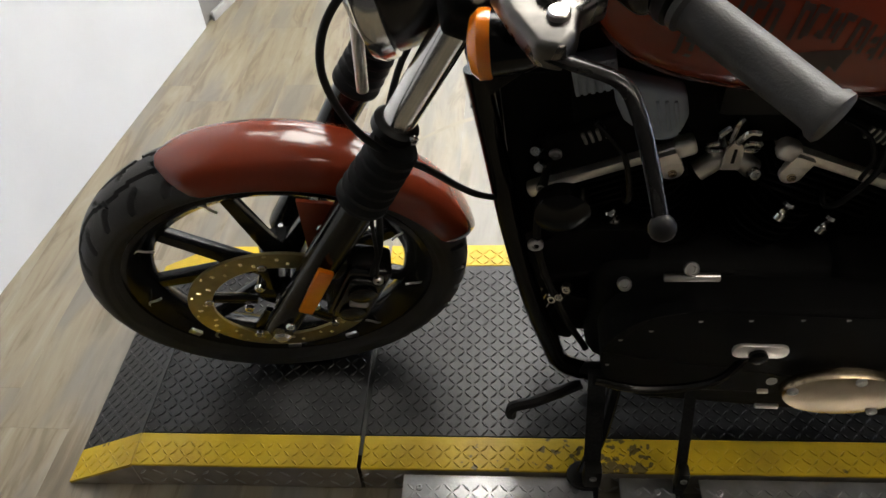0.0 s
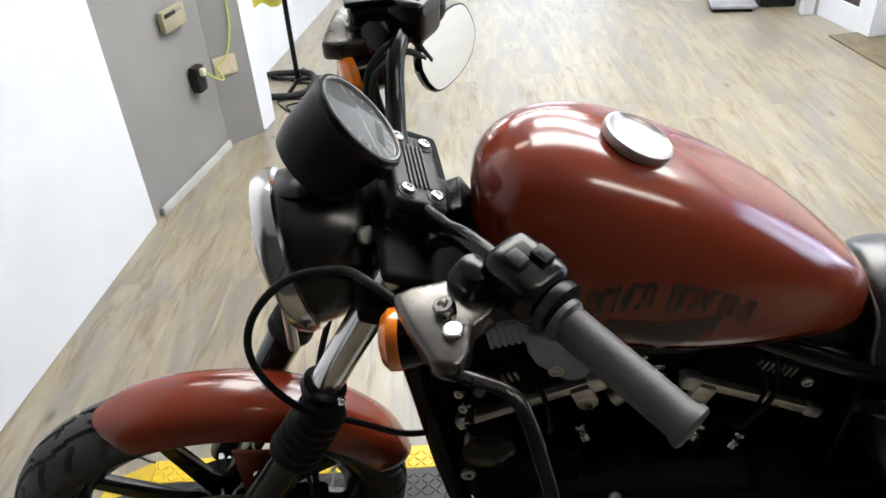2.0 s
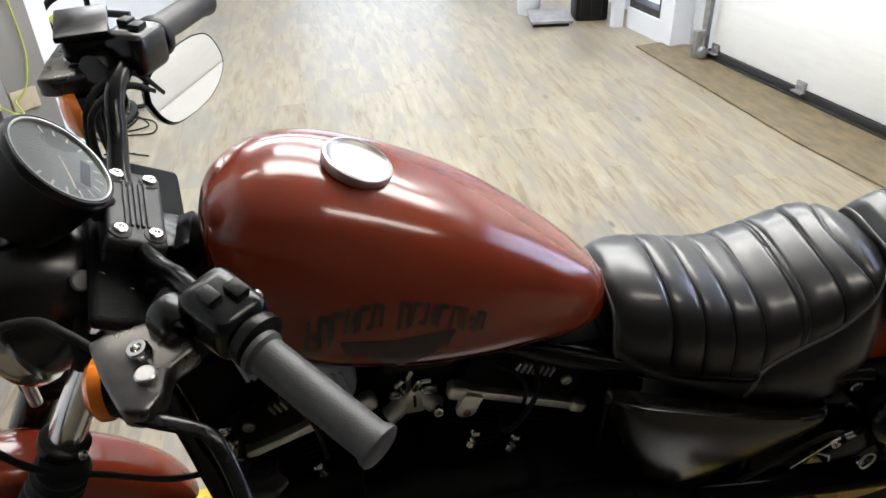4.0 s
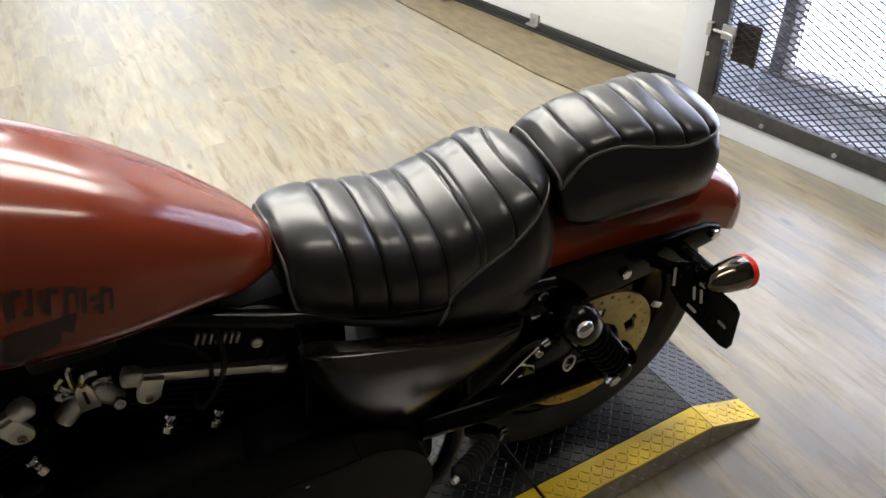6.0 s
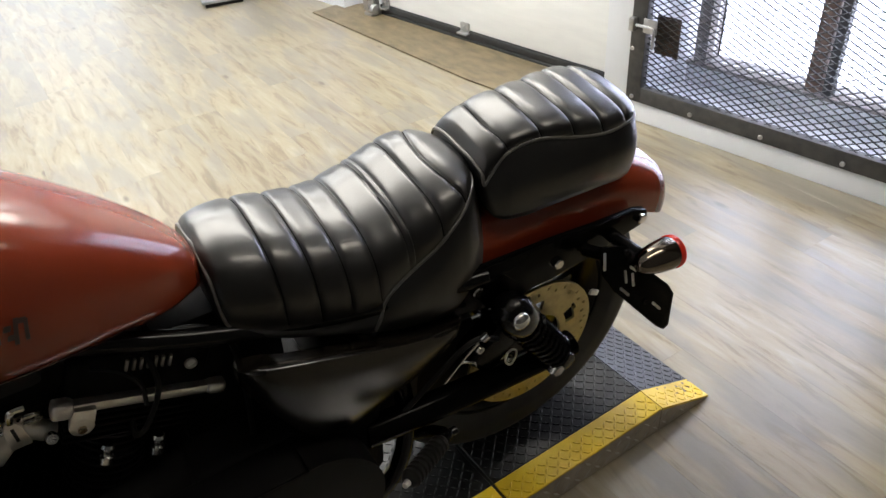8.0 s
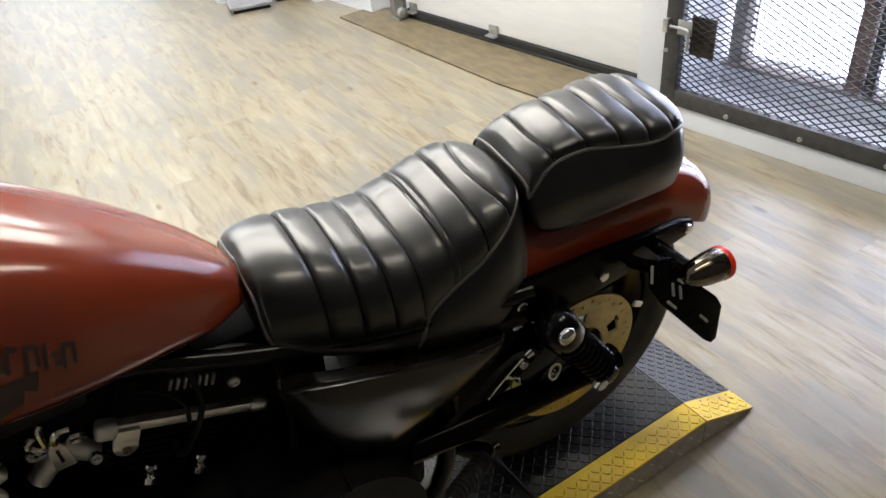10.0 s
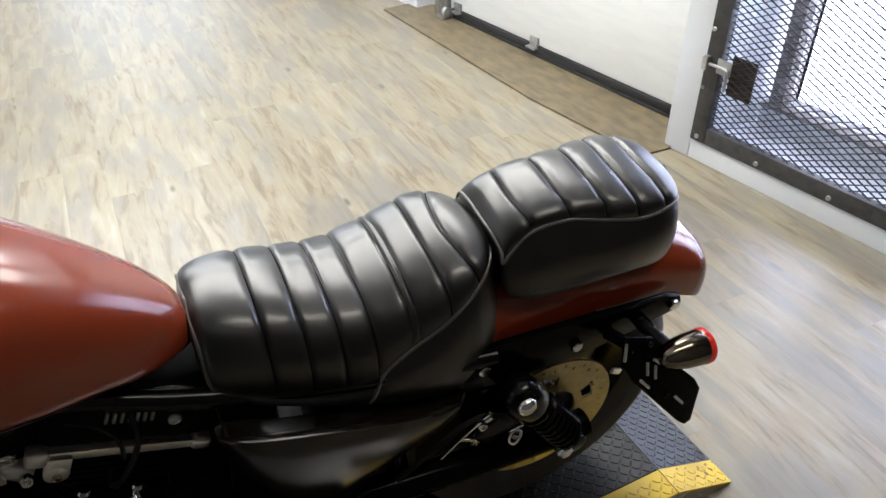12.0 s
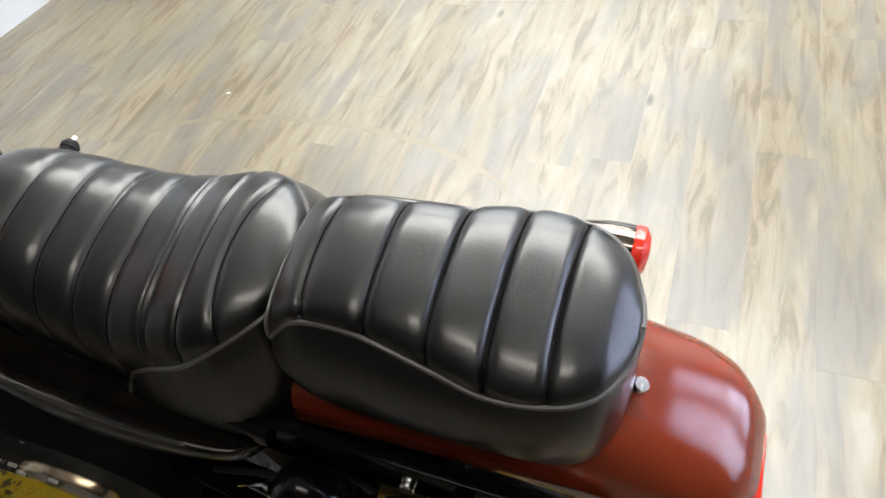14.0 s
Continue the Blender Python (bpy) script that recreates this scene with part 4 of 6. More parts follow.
for i in range(9):
    a = radians(100 + 40 * i)
    low("spoke", spoke(AXF, a, 0.036, 0.225, 0.017, 0.011, -0.012 if i % 2 else 0.012, 0.0, 0.010), M["black"], "", fw)
    # machined marks where the spokes meet the rim
    q = [AXF + Vector((r * math.cos(a + da), -0.030, r * math.sin(a + da))) for r, da in ((0.212, 0.05), (0.224, 0.075), (0.236, 0.085), (0.240, 0.13))]
    low("machined_edge", tube(q, 0.0020, 6, 4), M["steel"], "bright machined edge", fw)
for a in (215, 262, 290):
    p = AXF + Vector((0.238 * math.cos(radians(a)), -0.033, 0.238 * math.sin(radians(a))))
    low("wheel_weight", moved(box(-0.012, 0.012, -0.004, 0.003, -0.006, 0.006, 0.002), Matrix.Translation(p) @ Matrix.Rotation(radians(-a + 90), 4, "Y")), M["steel"], "bright clip-on wheel weight", fw)
low("brake_disc", disc(AXF + Vector((0, -0.070, 0)), 0.112, 0.150, 0.005, lambda i, j: (j in (2, 3) and i % 10 == 0) or (j in (5, 6) and i % 10 == 3) or (j in (8,) and i % 10 == 6)),
           M["disc"], "drilled steel brake disc", fw)
for i in range(5):
    a = radians(20 + 72 * i)
    low("disc_arm", spoke(AXF + Vector((0, -0.066, 0)), a, 0.04, 0.118, 0.014, 0.012, 0, 0, 0.004), M["black"], "", fw)
    p = AXF + Vector((0.116 * math.cos(a), -0.072, 0.116 * math.sin(a)))
    low("disc_bolt", hex_bolt(p, (0, -1, 0), 0.008, 0.006), M["chrome"], "", fw)
    p = AXF + Vector((0.058 * math.cos(a + 0.4), -0.070, 0.058 * math.sin(a + 0.4)))
    low("disc_bolt", hex_bolt(p, (0, -1, 0), 0.008, 0.006), M["chrome"], "", fw)
low("axle_nut", join(lathe([(0.016, 0), (0.016, 0.010), (0.011, 0.014)], AXF + Vector((-0.0, -0.128, 0)), AXF + Vector((0, -1.128, 0)), 6), rod(AXF + Vector((0, -0.128, 0)), AXF + Vector((0, 0.12, 0)), 0.011)),
      M["chrome"], "chrome axle nut", fw)
cm_ = Matrix.Translation((0.134, -0.085, 0.372)) @ pose(0, 0, 0, 0, 24, 0)
cal = low("brake_caliper", moved(join(box(-0.036, 0.036, -0.026, 0.030, -0.072, 0.072, 0.013, 3), box(-0.030, 0.028, -0.036, -0.020, -0.058, 0.058, 0.010, 3)), cm_), M["gloss"], "gloss black brake caliper")
for dz in (-0.030, 0.030):
    low("caliper_piston", moved(lathe([(0.020, 0), (0.022, 0.003), (0.022, 0.009), (0.016, 0.012), (0.004, 0.0125)], (-0.002, -0.033, dz), (-0.002, -1.033, dz), 22), cm_), M["gloss"], "", cal)
low("caliper_badge", moved(box(-0.015, 0.015, -0.0385, -0.0355, -0.008, 0.008, 0.005), cm_), M["steel"], "small bright oval", cal)
for dz in (-0.060, 0.060):
    low("caliper_bolt", moved(hex_bolt((0.014, -0.026, dz), (0, -1, 0), 0.008, 0.008), cm_), M["steel"], "", cal)


def fork_at(z, y):
    return Vector(((z - AXF.z) * 0.5774 + 0.004, y, z))


# --- fork
for s in (-1, 1):
    y = 0.105 * s
    foot, mid, top = fork_at(0.315, y), fork_at(0.618, y), fork_at(0.72, y)
    n = (mid - foot).length
    sl = low("fork_slider", lathe([(0.016, -0.028), (0.024, -0.022), (0.026, 0.0), (0.025, 0.05), (0.027, n * 0.5), (0.029, n - 0.01), (0.030, n)], foot, mid, 24), M["black"], "gloss black fork slider")
    if s < 0:
        q = [fork_at(0.388, -0.136), fork_at(0.500, -0.136)]
        w = (q[1] - q[0]).normalized()
        side = w.cross(Vector((0, 1, 0))).normalized()
        m = Matrix.Translation((q[0] + q[1]) / 2 + Vector((0.002, 0, 0))) @ Matrix((side.to_4d(), Vector((0, 1, 0, 0)), w.to_4d(), Vector((0, 0, 0, 1)))).transposed()
        m[3][0] = m[3][1] = m[3][2] = 0
        low("reflector", moved(box(-0.0125, 0.0105, -0.004, 0.005, -0.050, 0.050, 0.003), m), M["amber"], "amber reflector strip", sl)
        low("pinch_bolt", hex_bolt(fork_at(0.345, -0.132), (0, -1, 0), 0.007, 0.006), M["chrome"], "", sl)
    # rubber gaiter: ribs of falling width
    L_ = (fork_at(0.712, y) - fork_at(0.612, y)).length
    prof = [(0.030, 0)]
    for k in range(6):
        z0, z1 = L_ * k / 6, L_ * (k + 1) / 6
        r0 = 0.0365 - 0.005 * k / 6
        prof += [(r0 - 0.006, z0 + 0.001), (r0, z0 + (z1 - z0) * 0.35), (r0, z0 + (z1 - z0) * 0.65), (r0 - 0.006, z1 - 0.001)]
    prof.append((0.028, L_))
    low("fork_gaiter", lathe(prof, fork_at(0.612, y), fork_at(0.712, y), 28), M["rubber"], "ribbed black rubber fork gaiter")
    tb = front("fork_tube", rod(fork_at(0.695, y), fork_at(0.930, y), 0.0215, seg=24), M["chrome"], "bright steel fork tube")
    front("tube_collar", lathe([(0.026, 0), (0.030, 0.004), (0.030, 0.016), (0.025, 0.020)], fork_at(0.706, y), fork_at(0.9, y), 20), M["satin"], "black clamp collar", tb)
    front("collar_bolt", hex_bolt(fork_at(0.714, y) + Vector((0.020, -0.024, 0)), (0.3, -1, 0), 0.006, 0.006), M["chrome"], "", tb)
for z, h in ((0.872, 0.024), (0.925, 0.016)):
    c = fork_at(z, 0)
    m = Matrix.Translation(c + Vector((0.022, 0, -0.012))) @ pose(0, 0, 0, 0, 30, 0)
    pl_ = box(-0.055, 0.062, -0.150, 0.150, -h / 2, h / 2, 0.010, 3)
    front("triple_clamp", moved(pl_, m), M["wrinkle"], "black triple clamp")
front("steering_head", rod((0.345, 0, 0.790), (0.418, 0, 0.915), 0.034, seg=24, round_=0.004), M["black"])

# --- front fender
def fender_ring(c, a, r, hw, drop, lip, n=20, fx=0.0):
    """One cross-section of a fender: a rounded crown and two falling sides."""
    d, out = Vector((math.cos(a), 0, math.sin(a))), []
    for k in range(n + 1):
        t = -1 + 2 * k / n
        y = hw * math.sin(t * math.pi / 2) ** 1 if abs(t) <= 1 else 0
        fall = drop * (1 - math.cos(t * math.pi / 2)) ** 1.25
        out.append(Vector(c) + d * (r - fall) + Vector((0, y, 0)))
    return out


def fender(c, a0, a1, rad, hw, drop, steps=44):
    rings = []
    for i in range(steps + 1):
        f = i / steps
        a = radians(a0 + (a1 - a0) * f)
        e = math.sin(min(1.0, min(f, 1 - f) / 0.12) * math.pi / 2) ** 0.55
        rings.append(fender_ring(c, a, rad(f), hw * (0.30 + 0.70 * e), drop(f) * (0.25 + 0.75 * e), 0))
    bm = loft(rings, caps=False, closed=False)
    bmesh.ops.recalc_face_normals(bm, faces=bm.faces)
    bmesh.ops.solidify(bm, geom=bm.faces[:], thickness=0.004)
    return bm


ff = low("front_fender", fender(AXF, 108.5, 11, lambda f: 0.3245 + 0.014 * f, 0.058, lambda f: 0.042 + 0.006 * math.sin(math.pi * f)), M["paint"], "rust red front fender")
for s in (-1, 1):
    low("fender_bracket", moved(prism([(0.060, 0.44), (0.112, 0.44), (0.125, 0.565), (0.070, 0.585)], 0.006, 0.001), Matrix.Translation((0.012, 0.070 * s - 0.003, 0))), M["paint"], "rust red fender bracket", ff)
    for z in (0.485, 0.525):
        low("bracket_bolt", hex_bolt((0.105, 0.073 * s + (-0.004 if s < 0 else 0.004), z), (0, s, 0), 0.007, 0.006), M["chrome"], "", ff)

# --- headlamp
HL = Vector((0.278, 0, 0.872))
hw_ = Vector((-0.985, 0, -0.17)).normalized()
hl = front("headlamp", lathe([(0.018, -0.078), (0.045, -0.072), (0.074, -0.048), (0.092, -0.010), (0.098, 0.022), (0.099, 0.042), (0.096, 0.046)], HL, HL + hw_, 40), M["lamp_black"], "satin black headlamp bucket")
front("lamp_rim", lathe([(0.097, 0.038), (0.104, 0.042), (0.106, 0.056), (0.101, 0.068), (0.092, 0.071), (0.091, 0.050)], HL, HL + hw_, 40, caps=False), M["chrome"], "chrome headlamp rim", hl)
front("lens", lathe([(0.091, 0.052), (0.089, 0.068), (0.068, 0.080), (0.035, 0.086), (0.004, 0.088)], HL, HL + hw_, 36, caps=False), M["glass"], "clear glass lens", hl)
front("reflector_bowl", lathe([(0.090, 0.051), (0.078, 0.030), (0.05, 0.012), (0.01, 0.005)], HL, HL + hw_, 32, caps=False), M["chrome"], "bright reflector", hl)
front("top_plug", lathe([(0.027, 0), (0.028, 0.005), (0.024, 0.007), (0.004, 0.009)], HL + Vector((-0.026, 0, 0.089)), HL + Vector((-0.066, 0, 1.089)), 28), M["lamp_black"], "round black plug", hl)
front("lamp_bolt", hex_bolt(HL + Vector((0.040, -0.062, 0.052)), (0.3, -0.7, 0.6), 0.012, 0.014, False), M["steel"], "", hl)
front("lamp_bracket", tube([HL + Vector((0.05, 0, -0.04)), HL + Vector((0.075, 0, -0.01)), Vector((0.37, 0, 0.90))], 0.018, 12), M["satin"], "", hl)

# --- speedometer on the bar clamp
SP = Vector((0.329, 0.0, 1.034))
sw = Vector((0.78, 0, 0.62)).normalized()
sp = front("speedometer", lathe([(0.030, -0.082), (0.050, -0.076), (0.056, -0.055), (0.061, -0.010), (0.063, 0.0), (0.060, 0.002)], SP, SP + sw, 40), M["satin"], "round black speedometer")
front("bezel", lathe([(0.0585, -0.002), (0.062, -0.004), (0.0635, 0.004), (0.061, 0.009), (0.0575, 0.009), (0.055, 0.0)], SP, SP + sw, 40, caps=False), M["lamp_black"], "dark bezel", sp)
front("bezel_ring", lathe([(0.0545, 0.0045), (0.0555, 0.0095), (0.0575, 0.0098), (0.0577, 0.0045)], SP, SP + sw, 40, caps=False), M["alu"], "thin bright inner ring", sp)
front("dial", lathe([(0.0555, 0.0030), (0.02, 0.0034), (0.002, 0.0034)], SP, SP + sw, 36), M["dial"], "grey dial face", sp)
dg = front("dial_glass", lathe([(0.056, 0.006), (0.03, 0.008), (0.003, 0.0085)], SP, SP + sw, 32, caps=False), M["glass"], "dial glass", sp)
dg.visible_shadow = False
fr = Matrix.Translation(SP + sw * 0.0038) @ sw.to_track_quat("Z", "Y").to_matrix().to_4x4()
for i in range(13):
    a = radians(-210 + 240 * i / 12)
    front("dial_mark", moved(box(0.040, 0.050, -0.0012, 0.0012, 0, 0.0006), fr @ Matrix.Rotation(a, 4, "Z")), M["ivory"], "", sp)
front("dial_window", moved(box(-0.020, 0.020, -0.034, -0.022, 0, 0.0006), fr), M["black_plastic"], "", sp)
front("needle", moved(box(-0.006, 0.040, -0.0012, 0.0012, 0.0012, 0.0025), fr @ Matrix.Rotation(radians(205), 4, "Z")), M["ivory"], "thin needle", sp)

# --- bar clamp
CL = Matrix.Translation((0.378, 0, 0.944)) @ pose(0, 0, 0, 0, 30, 0)
rs = front("bar_riser", moved(box(-0.030, 0.030, -0.060, 0.060, -0.060, -0.004, 0.008, 3), CL), M["clamp"], "black handlebar riser")
front("top_clamp", moved(box(-0.034, 0.032, -0.066, 0.066, -0.002, 0.020, 0.007, 3), CL), M["clamp"], "black ribbed top clamp", rs)
front("gauge_arm", tube([CL @ Vector((-0.03, 0, 0.006)), CL @ Vector((-0.05, 0, 0.018)), SP - sw * 0.03 + Vector((0.0, 0, -0.045))], 0.017, 10), M["clamp"], "", rs)
for k in range(-2, 3):
    front("rib", moved(box(k * 0.0058 - 0.0016, k * 0.0058 + 0.0016, -0.040, 0.040, 0.019, 0.0235, 0.001), CL), M["clamp"], "", rs)
for dx in (-0.019, 0.018):
    for dy in (-0.050, 0.050):
        b = front("clamp_boss", moved(lathe([(0.012, 0.004), (0.0125, 0.021), (0.010, 0.0225)], (dx, dy, 0), (dx, dy, 1), 16), CL), M["clamp"], "", rs)
        front("clamp_bolt", moved(hex_bolt((dx, dy, 0.0226), (0, 0, 1), 0.0082, 0.004), CL), M["chrome"], "chrome socket bolt", rs)

# --- handlebar and its controls
def bar_line(s):
    """Half of the bar; its right end stands a little higher."""
    line = [(0.384, 0.0, 0.944), (0.386, 0.05, 0.944), (0.402, 0.10, 0.952), (0.426, 0.155, 0.974), (0.466, 0.245, 0.984), (0.513, 0.320, 0.973), (0.556, 0.387, 0.960)]
    k = [min(1.0, y / 0.16) if s > 0 else 0.0 for x, y, z in line]
    return [(x - 0.036 * f, y * s, z + 0.050 * f) for (x, y, z), f in zip(line, k)]


front("handlebar", tube([(x, y, z) for x, y, z in reversed(bar_line(-1))][:-1] + bar_line(1), 0.0127, 16, 6), M["black"], "black handlebar")
for s, nm in ((-1, "left"), (1, "right")):
    P = [Vector(p) for p in bar_line(s)]
    w = (P[6] - P[4]).normalized()
    g0, g1 = P[4] + w * 0.030, P[6] + w * 0.006
    n = (g1 - g0).length
    gp = front("grip", lathe([(0.0135, 0), (0.022, 0.0), (0.0225, 0.006), (0.0190, 0.010), (0.0188, n - 0.012), (0.0215, n - 0.008), (0.0218, n - 0.002), (0.019, n), (0.006, n)], g0, g1, 28), M["grip"], "worn grey black rubber grip")
    # switch housing
    c = P[3] * 0.25 + P[4] * 0.75 + Vector((0.004, 0.0, 0.004))
    fm = Matrix.Translation(c) @ (w).to_track_quat("Z", "Y").to_matrix().to_4x4()
    sh = front("switch_housing", moved(box(-0.029, 0.029, -0.027, 0.030, -0.036, 0.034, 0.017, 4), fm), M["gloss"], "gloss black switch housing")
    front("housing_ring", moved(lathe([(0.026, 0.034), (0.028, 0.038), (0.028, 0.046), (0.022, 0.050)], (0, 0, 0), (0, 0, 1), 24), fm), M["satin"], "", sh)
    for k, (dx, dy) in enumerate(((-0.010, 0.032), (0.012, 0.032), (0.0, -0.029))):
        front("switch_button", moved(box(dx - 0.008, dx + 0.008, dy - 0.004, dy + 0.005, -0.016 + 0.012 * k, 0.004 + 0.012 * k, 0.003), fm), M["black_plastic"], "", sh)
    front("housing_screw", moved(hex_bolt((0.029, 0.012, 0.012), (1, 0, 0), 0.005, 0.004), fm), M["steel"], "", sh)
    # lever perch and lever
    o = Vector((0, 0, 0)) if s < 0 else Vector((-0.036, 0, 0.050))
    q = Vector((0.414, 0.205 * s, 0.978)) + o
    pv = Vector((0.362, 0.280 * s, 0.960)) + o
    # a flat casting, laid under the bar
    body = [(0.335, 0.203), (0.352, 0.196), (0.392, 0.194), (0.426, 0.214), (0.430, 0.244), (0.404, 0.258), (0.396, 0.284), (0.380, 0.302), (0.360, 0.292), (0.346, 0.250)]
    lay = Matrix(((1, 0, 0, 0), (0, 0, s, 0), (0, 1, 0, 0.949), (0, 0, 0, 1)))
    pe = front("lever_perch", moved(prism(body, 0.026, 0.007, 3), Matrix.Translation(o) @ lay), M["alu_dark"], "silver cast lever perch")
    front("bar_clamp", lathe([(0.013, -0.017), (0.020, -0.016), (0.022, -0.012), (0.022, 0.012), (0.020, 0.016), (0.013, 0.017)], q, q + w, 24), M["gloss"], "gloss black clamp ring", pe)
    front("pivot_screw", hex_bolt(pv + Vector((0.022, -0.018 * s, 0.015)), (0, 0, 1), 0.010, 0.006, False), M["steel"], "", pe)
    front("perch_bolt", hex_bolt(q + Vector((-0.032, 0.030 * s, -0.004)), (-0.2, 0, 1), 0.011, 0.012), M["chrome"], "", pe)
    lv = []
    lp = curve_points([pv, pv + Vector((0.022, 0.018 * s, -0.001)), pv + Vector((0.060, 0.040 * s, -0.008)), pv + Vector((0.072, 0.062 * s, -0.024)), pv + Vector((0.079, 0.096 * s, -0.055)), pv + Vector((0.083, 0.129 * s, -0.085))], 8)
    for i, p in enumerate(lp):
        t = (lp[min(i + 1, len(lp) - 1)] - lp[max(i - 1, 0)]).normalized()
        sd = t.cross(Vector((0, 0, 1))).normalized()
        up = sd.cross(t).normalized()
        f = i / (len(lp) - 1)
        a, b = 0.0088 - 0.002 * f, 0.0042
        lv.append([p + sd * a * math.cos(k * math.pi / 6) + up * b * math.sin(k * math.pi / 6) for k in range(12)])
    front("lever", loft(lv), M["lever_dark"], "flat cast blade lever", pe)
    e = lp[-1]
    bmb = bmesh.new()
    bmesh.ops.create_uvsphere(bmb, u_segments=16, v_segments=10, radius=0.0115)
    front("lever_ball", moved(bmb, Matrix.Translation(e)), M["satin"], "", pe)
    # turn signal under the perch
    sc_ = Vector((0.345, 0.203 * s, 0.904 if s < 0 else 0.972))
    ax = Vector((-1, -0.20 * s, -0.08)).normalized()
    sg = front("turn_signal", lathe([(0.008, -0.052), (0.018, -0.046), (0.027, -0.026), (0.030, 0.0), (0.031, 0.008)], sc_, sc_ + ax, 28), M["black"], "black bullet turn signal")
    front("lens", lathe([(0.0315, 0.006), (0.033, 0.009), (0.033, 0.018), (0.027, 0.025), (0.014, 0.029), (0.002, 0.030)], sc_, sc_ + ax, 28), M["amber"], "amber turn signal lens", sg)
    front("stalk", rod(sc_ + Vector((0.03, 0, 0)), q + Vector((-0.01, 0.0, -0.012)), 0.008), M["black"], "", sg)

# brake fluid reservoir on the right
front("brake_reservoir", join(box(0.340, 0.396, 0.205, 0.275, 1.036, 1.066, 0.010, 3), box(0.336, 0.400, 0.200, 0.280, 1.067, 1.076, 0.004)), M["gloss"], "black brake fluid reservoir")
# mirrors hang below the bar ends
mc = Vector((0.470, 0.251, 0.966))
nrm = ((BIKE @ STEER).to_3x3().inverted() @ Vector((0.885, -0.340, 0.300))).normalized()
up = (Vector((0, 0, 1)) - nrm * nrm.z).normalized()
sd = up.cross(nrm).normalized()
shape = [(-0.096, 0.020), (-0.078, 0.038), (-0.045, 0.044), (0.020, 0.040), (0.082, 0.026), (0.112, 0.006), (0.110, -0.030), (0.070, -0.046), (0.010, -0.046), (-0.068, -0.028), (-0.092, -0.006)]
outl = curve_points([(a, b, 0) for a, b in shape] + [(*shape[0], 0)], 5)[:-1]
rings = [[mc + sd * p.x * k + up * p.y * k + nrm * d for p in outl] for k, d in ((0.25, -0.022), (0.75, -0.018), (0.95, -0.010), (1.015, -0.001), (1.0, 0.003), (0.97, 0.002))]
mi = front("mirror", loft(rings), M["black"], "black rear-view mirror hung below the bar")
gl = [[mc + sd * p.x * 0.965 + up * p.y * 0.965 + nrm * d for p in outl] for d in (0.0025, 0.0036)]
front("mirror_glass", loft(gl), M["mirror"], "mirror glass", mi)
front("mirror_stem", tube([mc - nrm * 0.02, mc + Vector((-0.03, -0.01, 0.035)), Vector((0.410, 0.225, 1.030))], 0.007, 10), M["black"], "", mi)

# --- cables at the front
def cable(name, pts, r, material=None, label=""):
    return front(name, tube(pts, r, 10, 8), material or M["rubber"], label)


cable("clutch_cable", [(0.340, -0.205, 0.962), (0.318, -0.186, 0.974), (0.288, -0.160, 0.975), (0.232, -0.142, 0.954), (0.186, -0.136, 0.902), (0.168, -0.136, 0.838), (0.182, -0.138, 0.768), (0.216, -0.142, 0.714), (0.262, -0.130, 0.662), (0.328, -0.100, 0.560), (0.400, -0.055, 0.480)], 0.0046, label="long black clutch cable")
cable("brake_hose", [(0.40, 0.20, 1.0), (0.36, 0.16, 0.99), (0.37, 0.10, 0.90), (0.34, 0.06, 0.80), (0.25, 0.03, 0.70), (0.20, -0.075, 0.60), (0.185, -0.125, 0.50), (0.160, -0.120, 0.415)], 0.005)
cable("throttle_cable", [(0.43, 0.19, 0.99), (0.40, 0.16, 1.02), (0.355, 0.12, 1.0), (0.37, 0.08, 0.90), (0.47, 0.05, 0.86)], 0.0045)
cable("throttle_cable", [(0.44, 0.20, 0.98), (0.405, 0.18, 1.03), (0.350, 0.14, 1.0), (0.36, 0.09, 0.88), (0.46, 0.06, 0.84)], 0.0045)
cable("wiring_loom", [(0.42, -0.13, 0.96), (0.39, -0.10, 0.93), (0.40, -0.07, 0.88), (0.46, -0.045, 0.86)], 0.007)
cable("wheel_sensor_lead", [(0.225, -0.075, 0.69), (0.185, -0.120, 0.58), (0.178, -0.130, 0.48), (0.16, -0.125, 0.36)], 0.003)
front("guard_rod", rod((0.205, -0.02, 0.83), (0.195, -0.02, 0.70), 0.008), M["steel"], "bright guide rod")
for p in ((0.34, -0.07, 0.93), (0.33, -0.10, 0.90), (0.365, -0.09, 0.915), (0.35, -0.05, 0.905)):
    front("clamp_fitting", hex_bolt(p, (0, -0.8, 0.6), 0.009, 0.012), M["chrome"], "small chrome fitting")

# --- frame
def frame_tube(pts, r):
    return rear("frame_tube", tube(pts, r, 12, 6), M["black"], "gloss black frame tube")


for s in (-1, 1):
    frame_tube([(0.345, 0.02 * s, 0.72), (0.370, 0.035 * s, 0.58), (0.400, 0.06 * s, 0.42), (0.455, 0.09 * s, 0.22), (0.52, 0.11 * s, 0.145), (0.80, 0.12 * s, 0.135), (1.10, 0.125 * s, 0.15), (1.20, 0.12 * s, 0.22), (1.22, 0.10 * s, 0.40), (1.15, 0.085 * s, 0.58)], 0.017)
    frame_tube([(0.44, 0.02 * s, 0.86), (0.62, 0.05 * s, 0.80), (0.92, 0.07 * s, 0.66), (1.15, 0.09 * s, 0.60), (1.38, 0.115 * s, 0.575)], 0.015)
    # swing arm
    rear("swing_arm", tube([(1.14, 0.115 * s, 0.335), (1.30, 0.128 * s, 0.33), (1.53, 0.132 * s, 0.315), (1.58, 0.132 * s, 0.315)], 0.027, 14), M["deep_black"], "black swing arm")
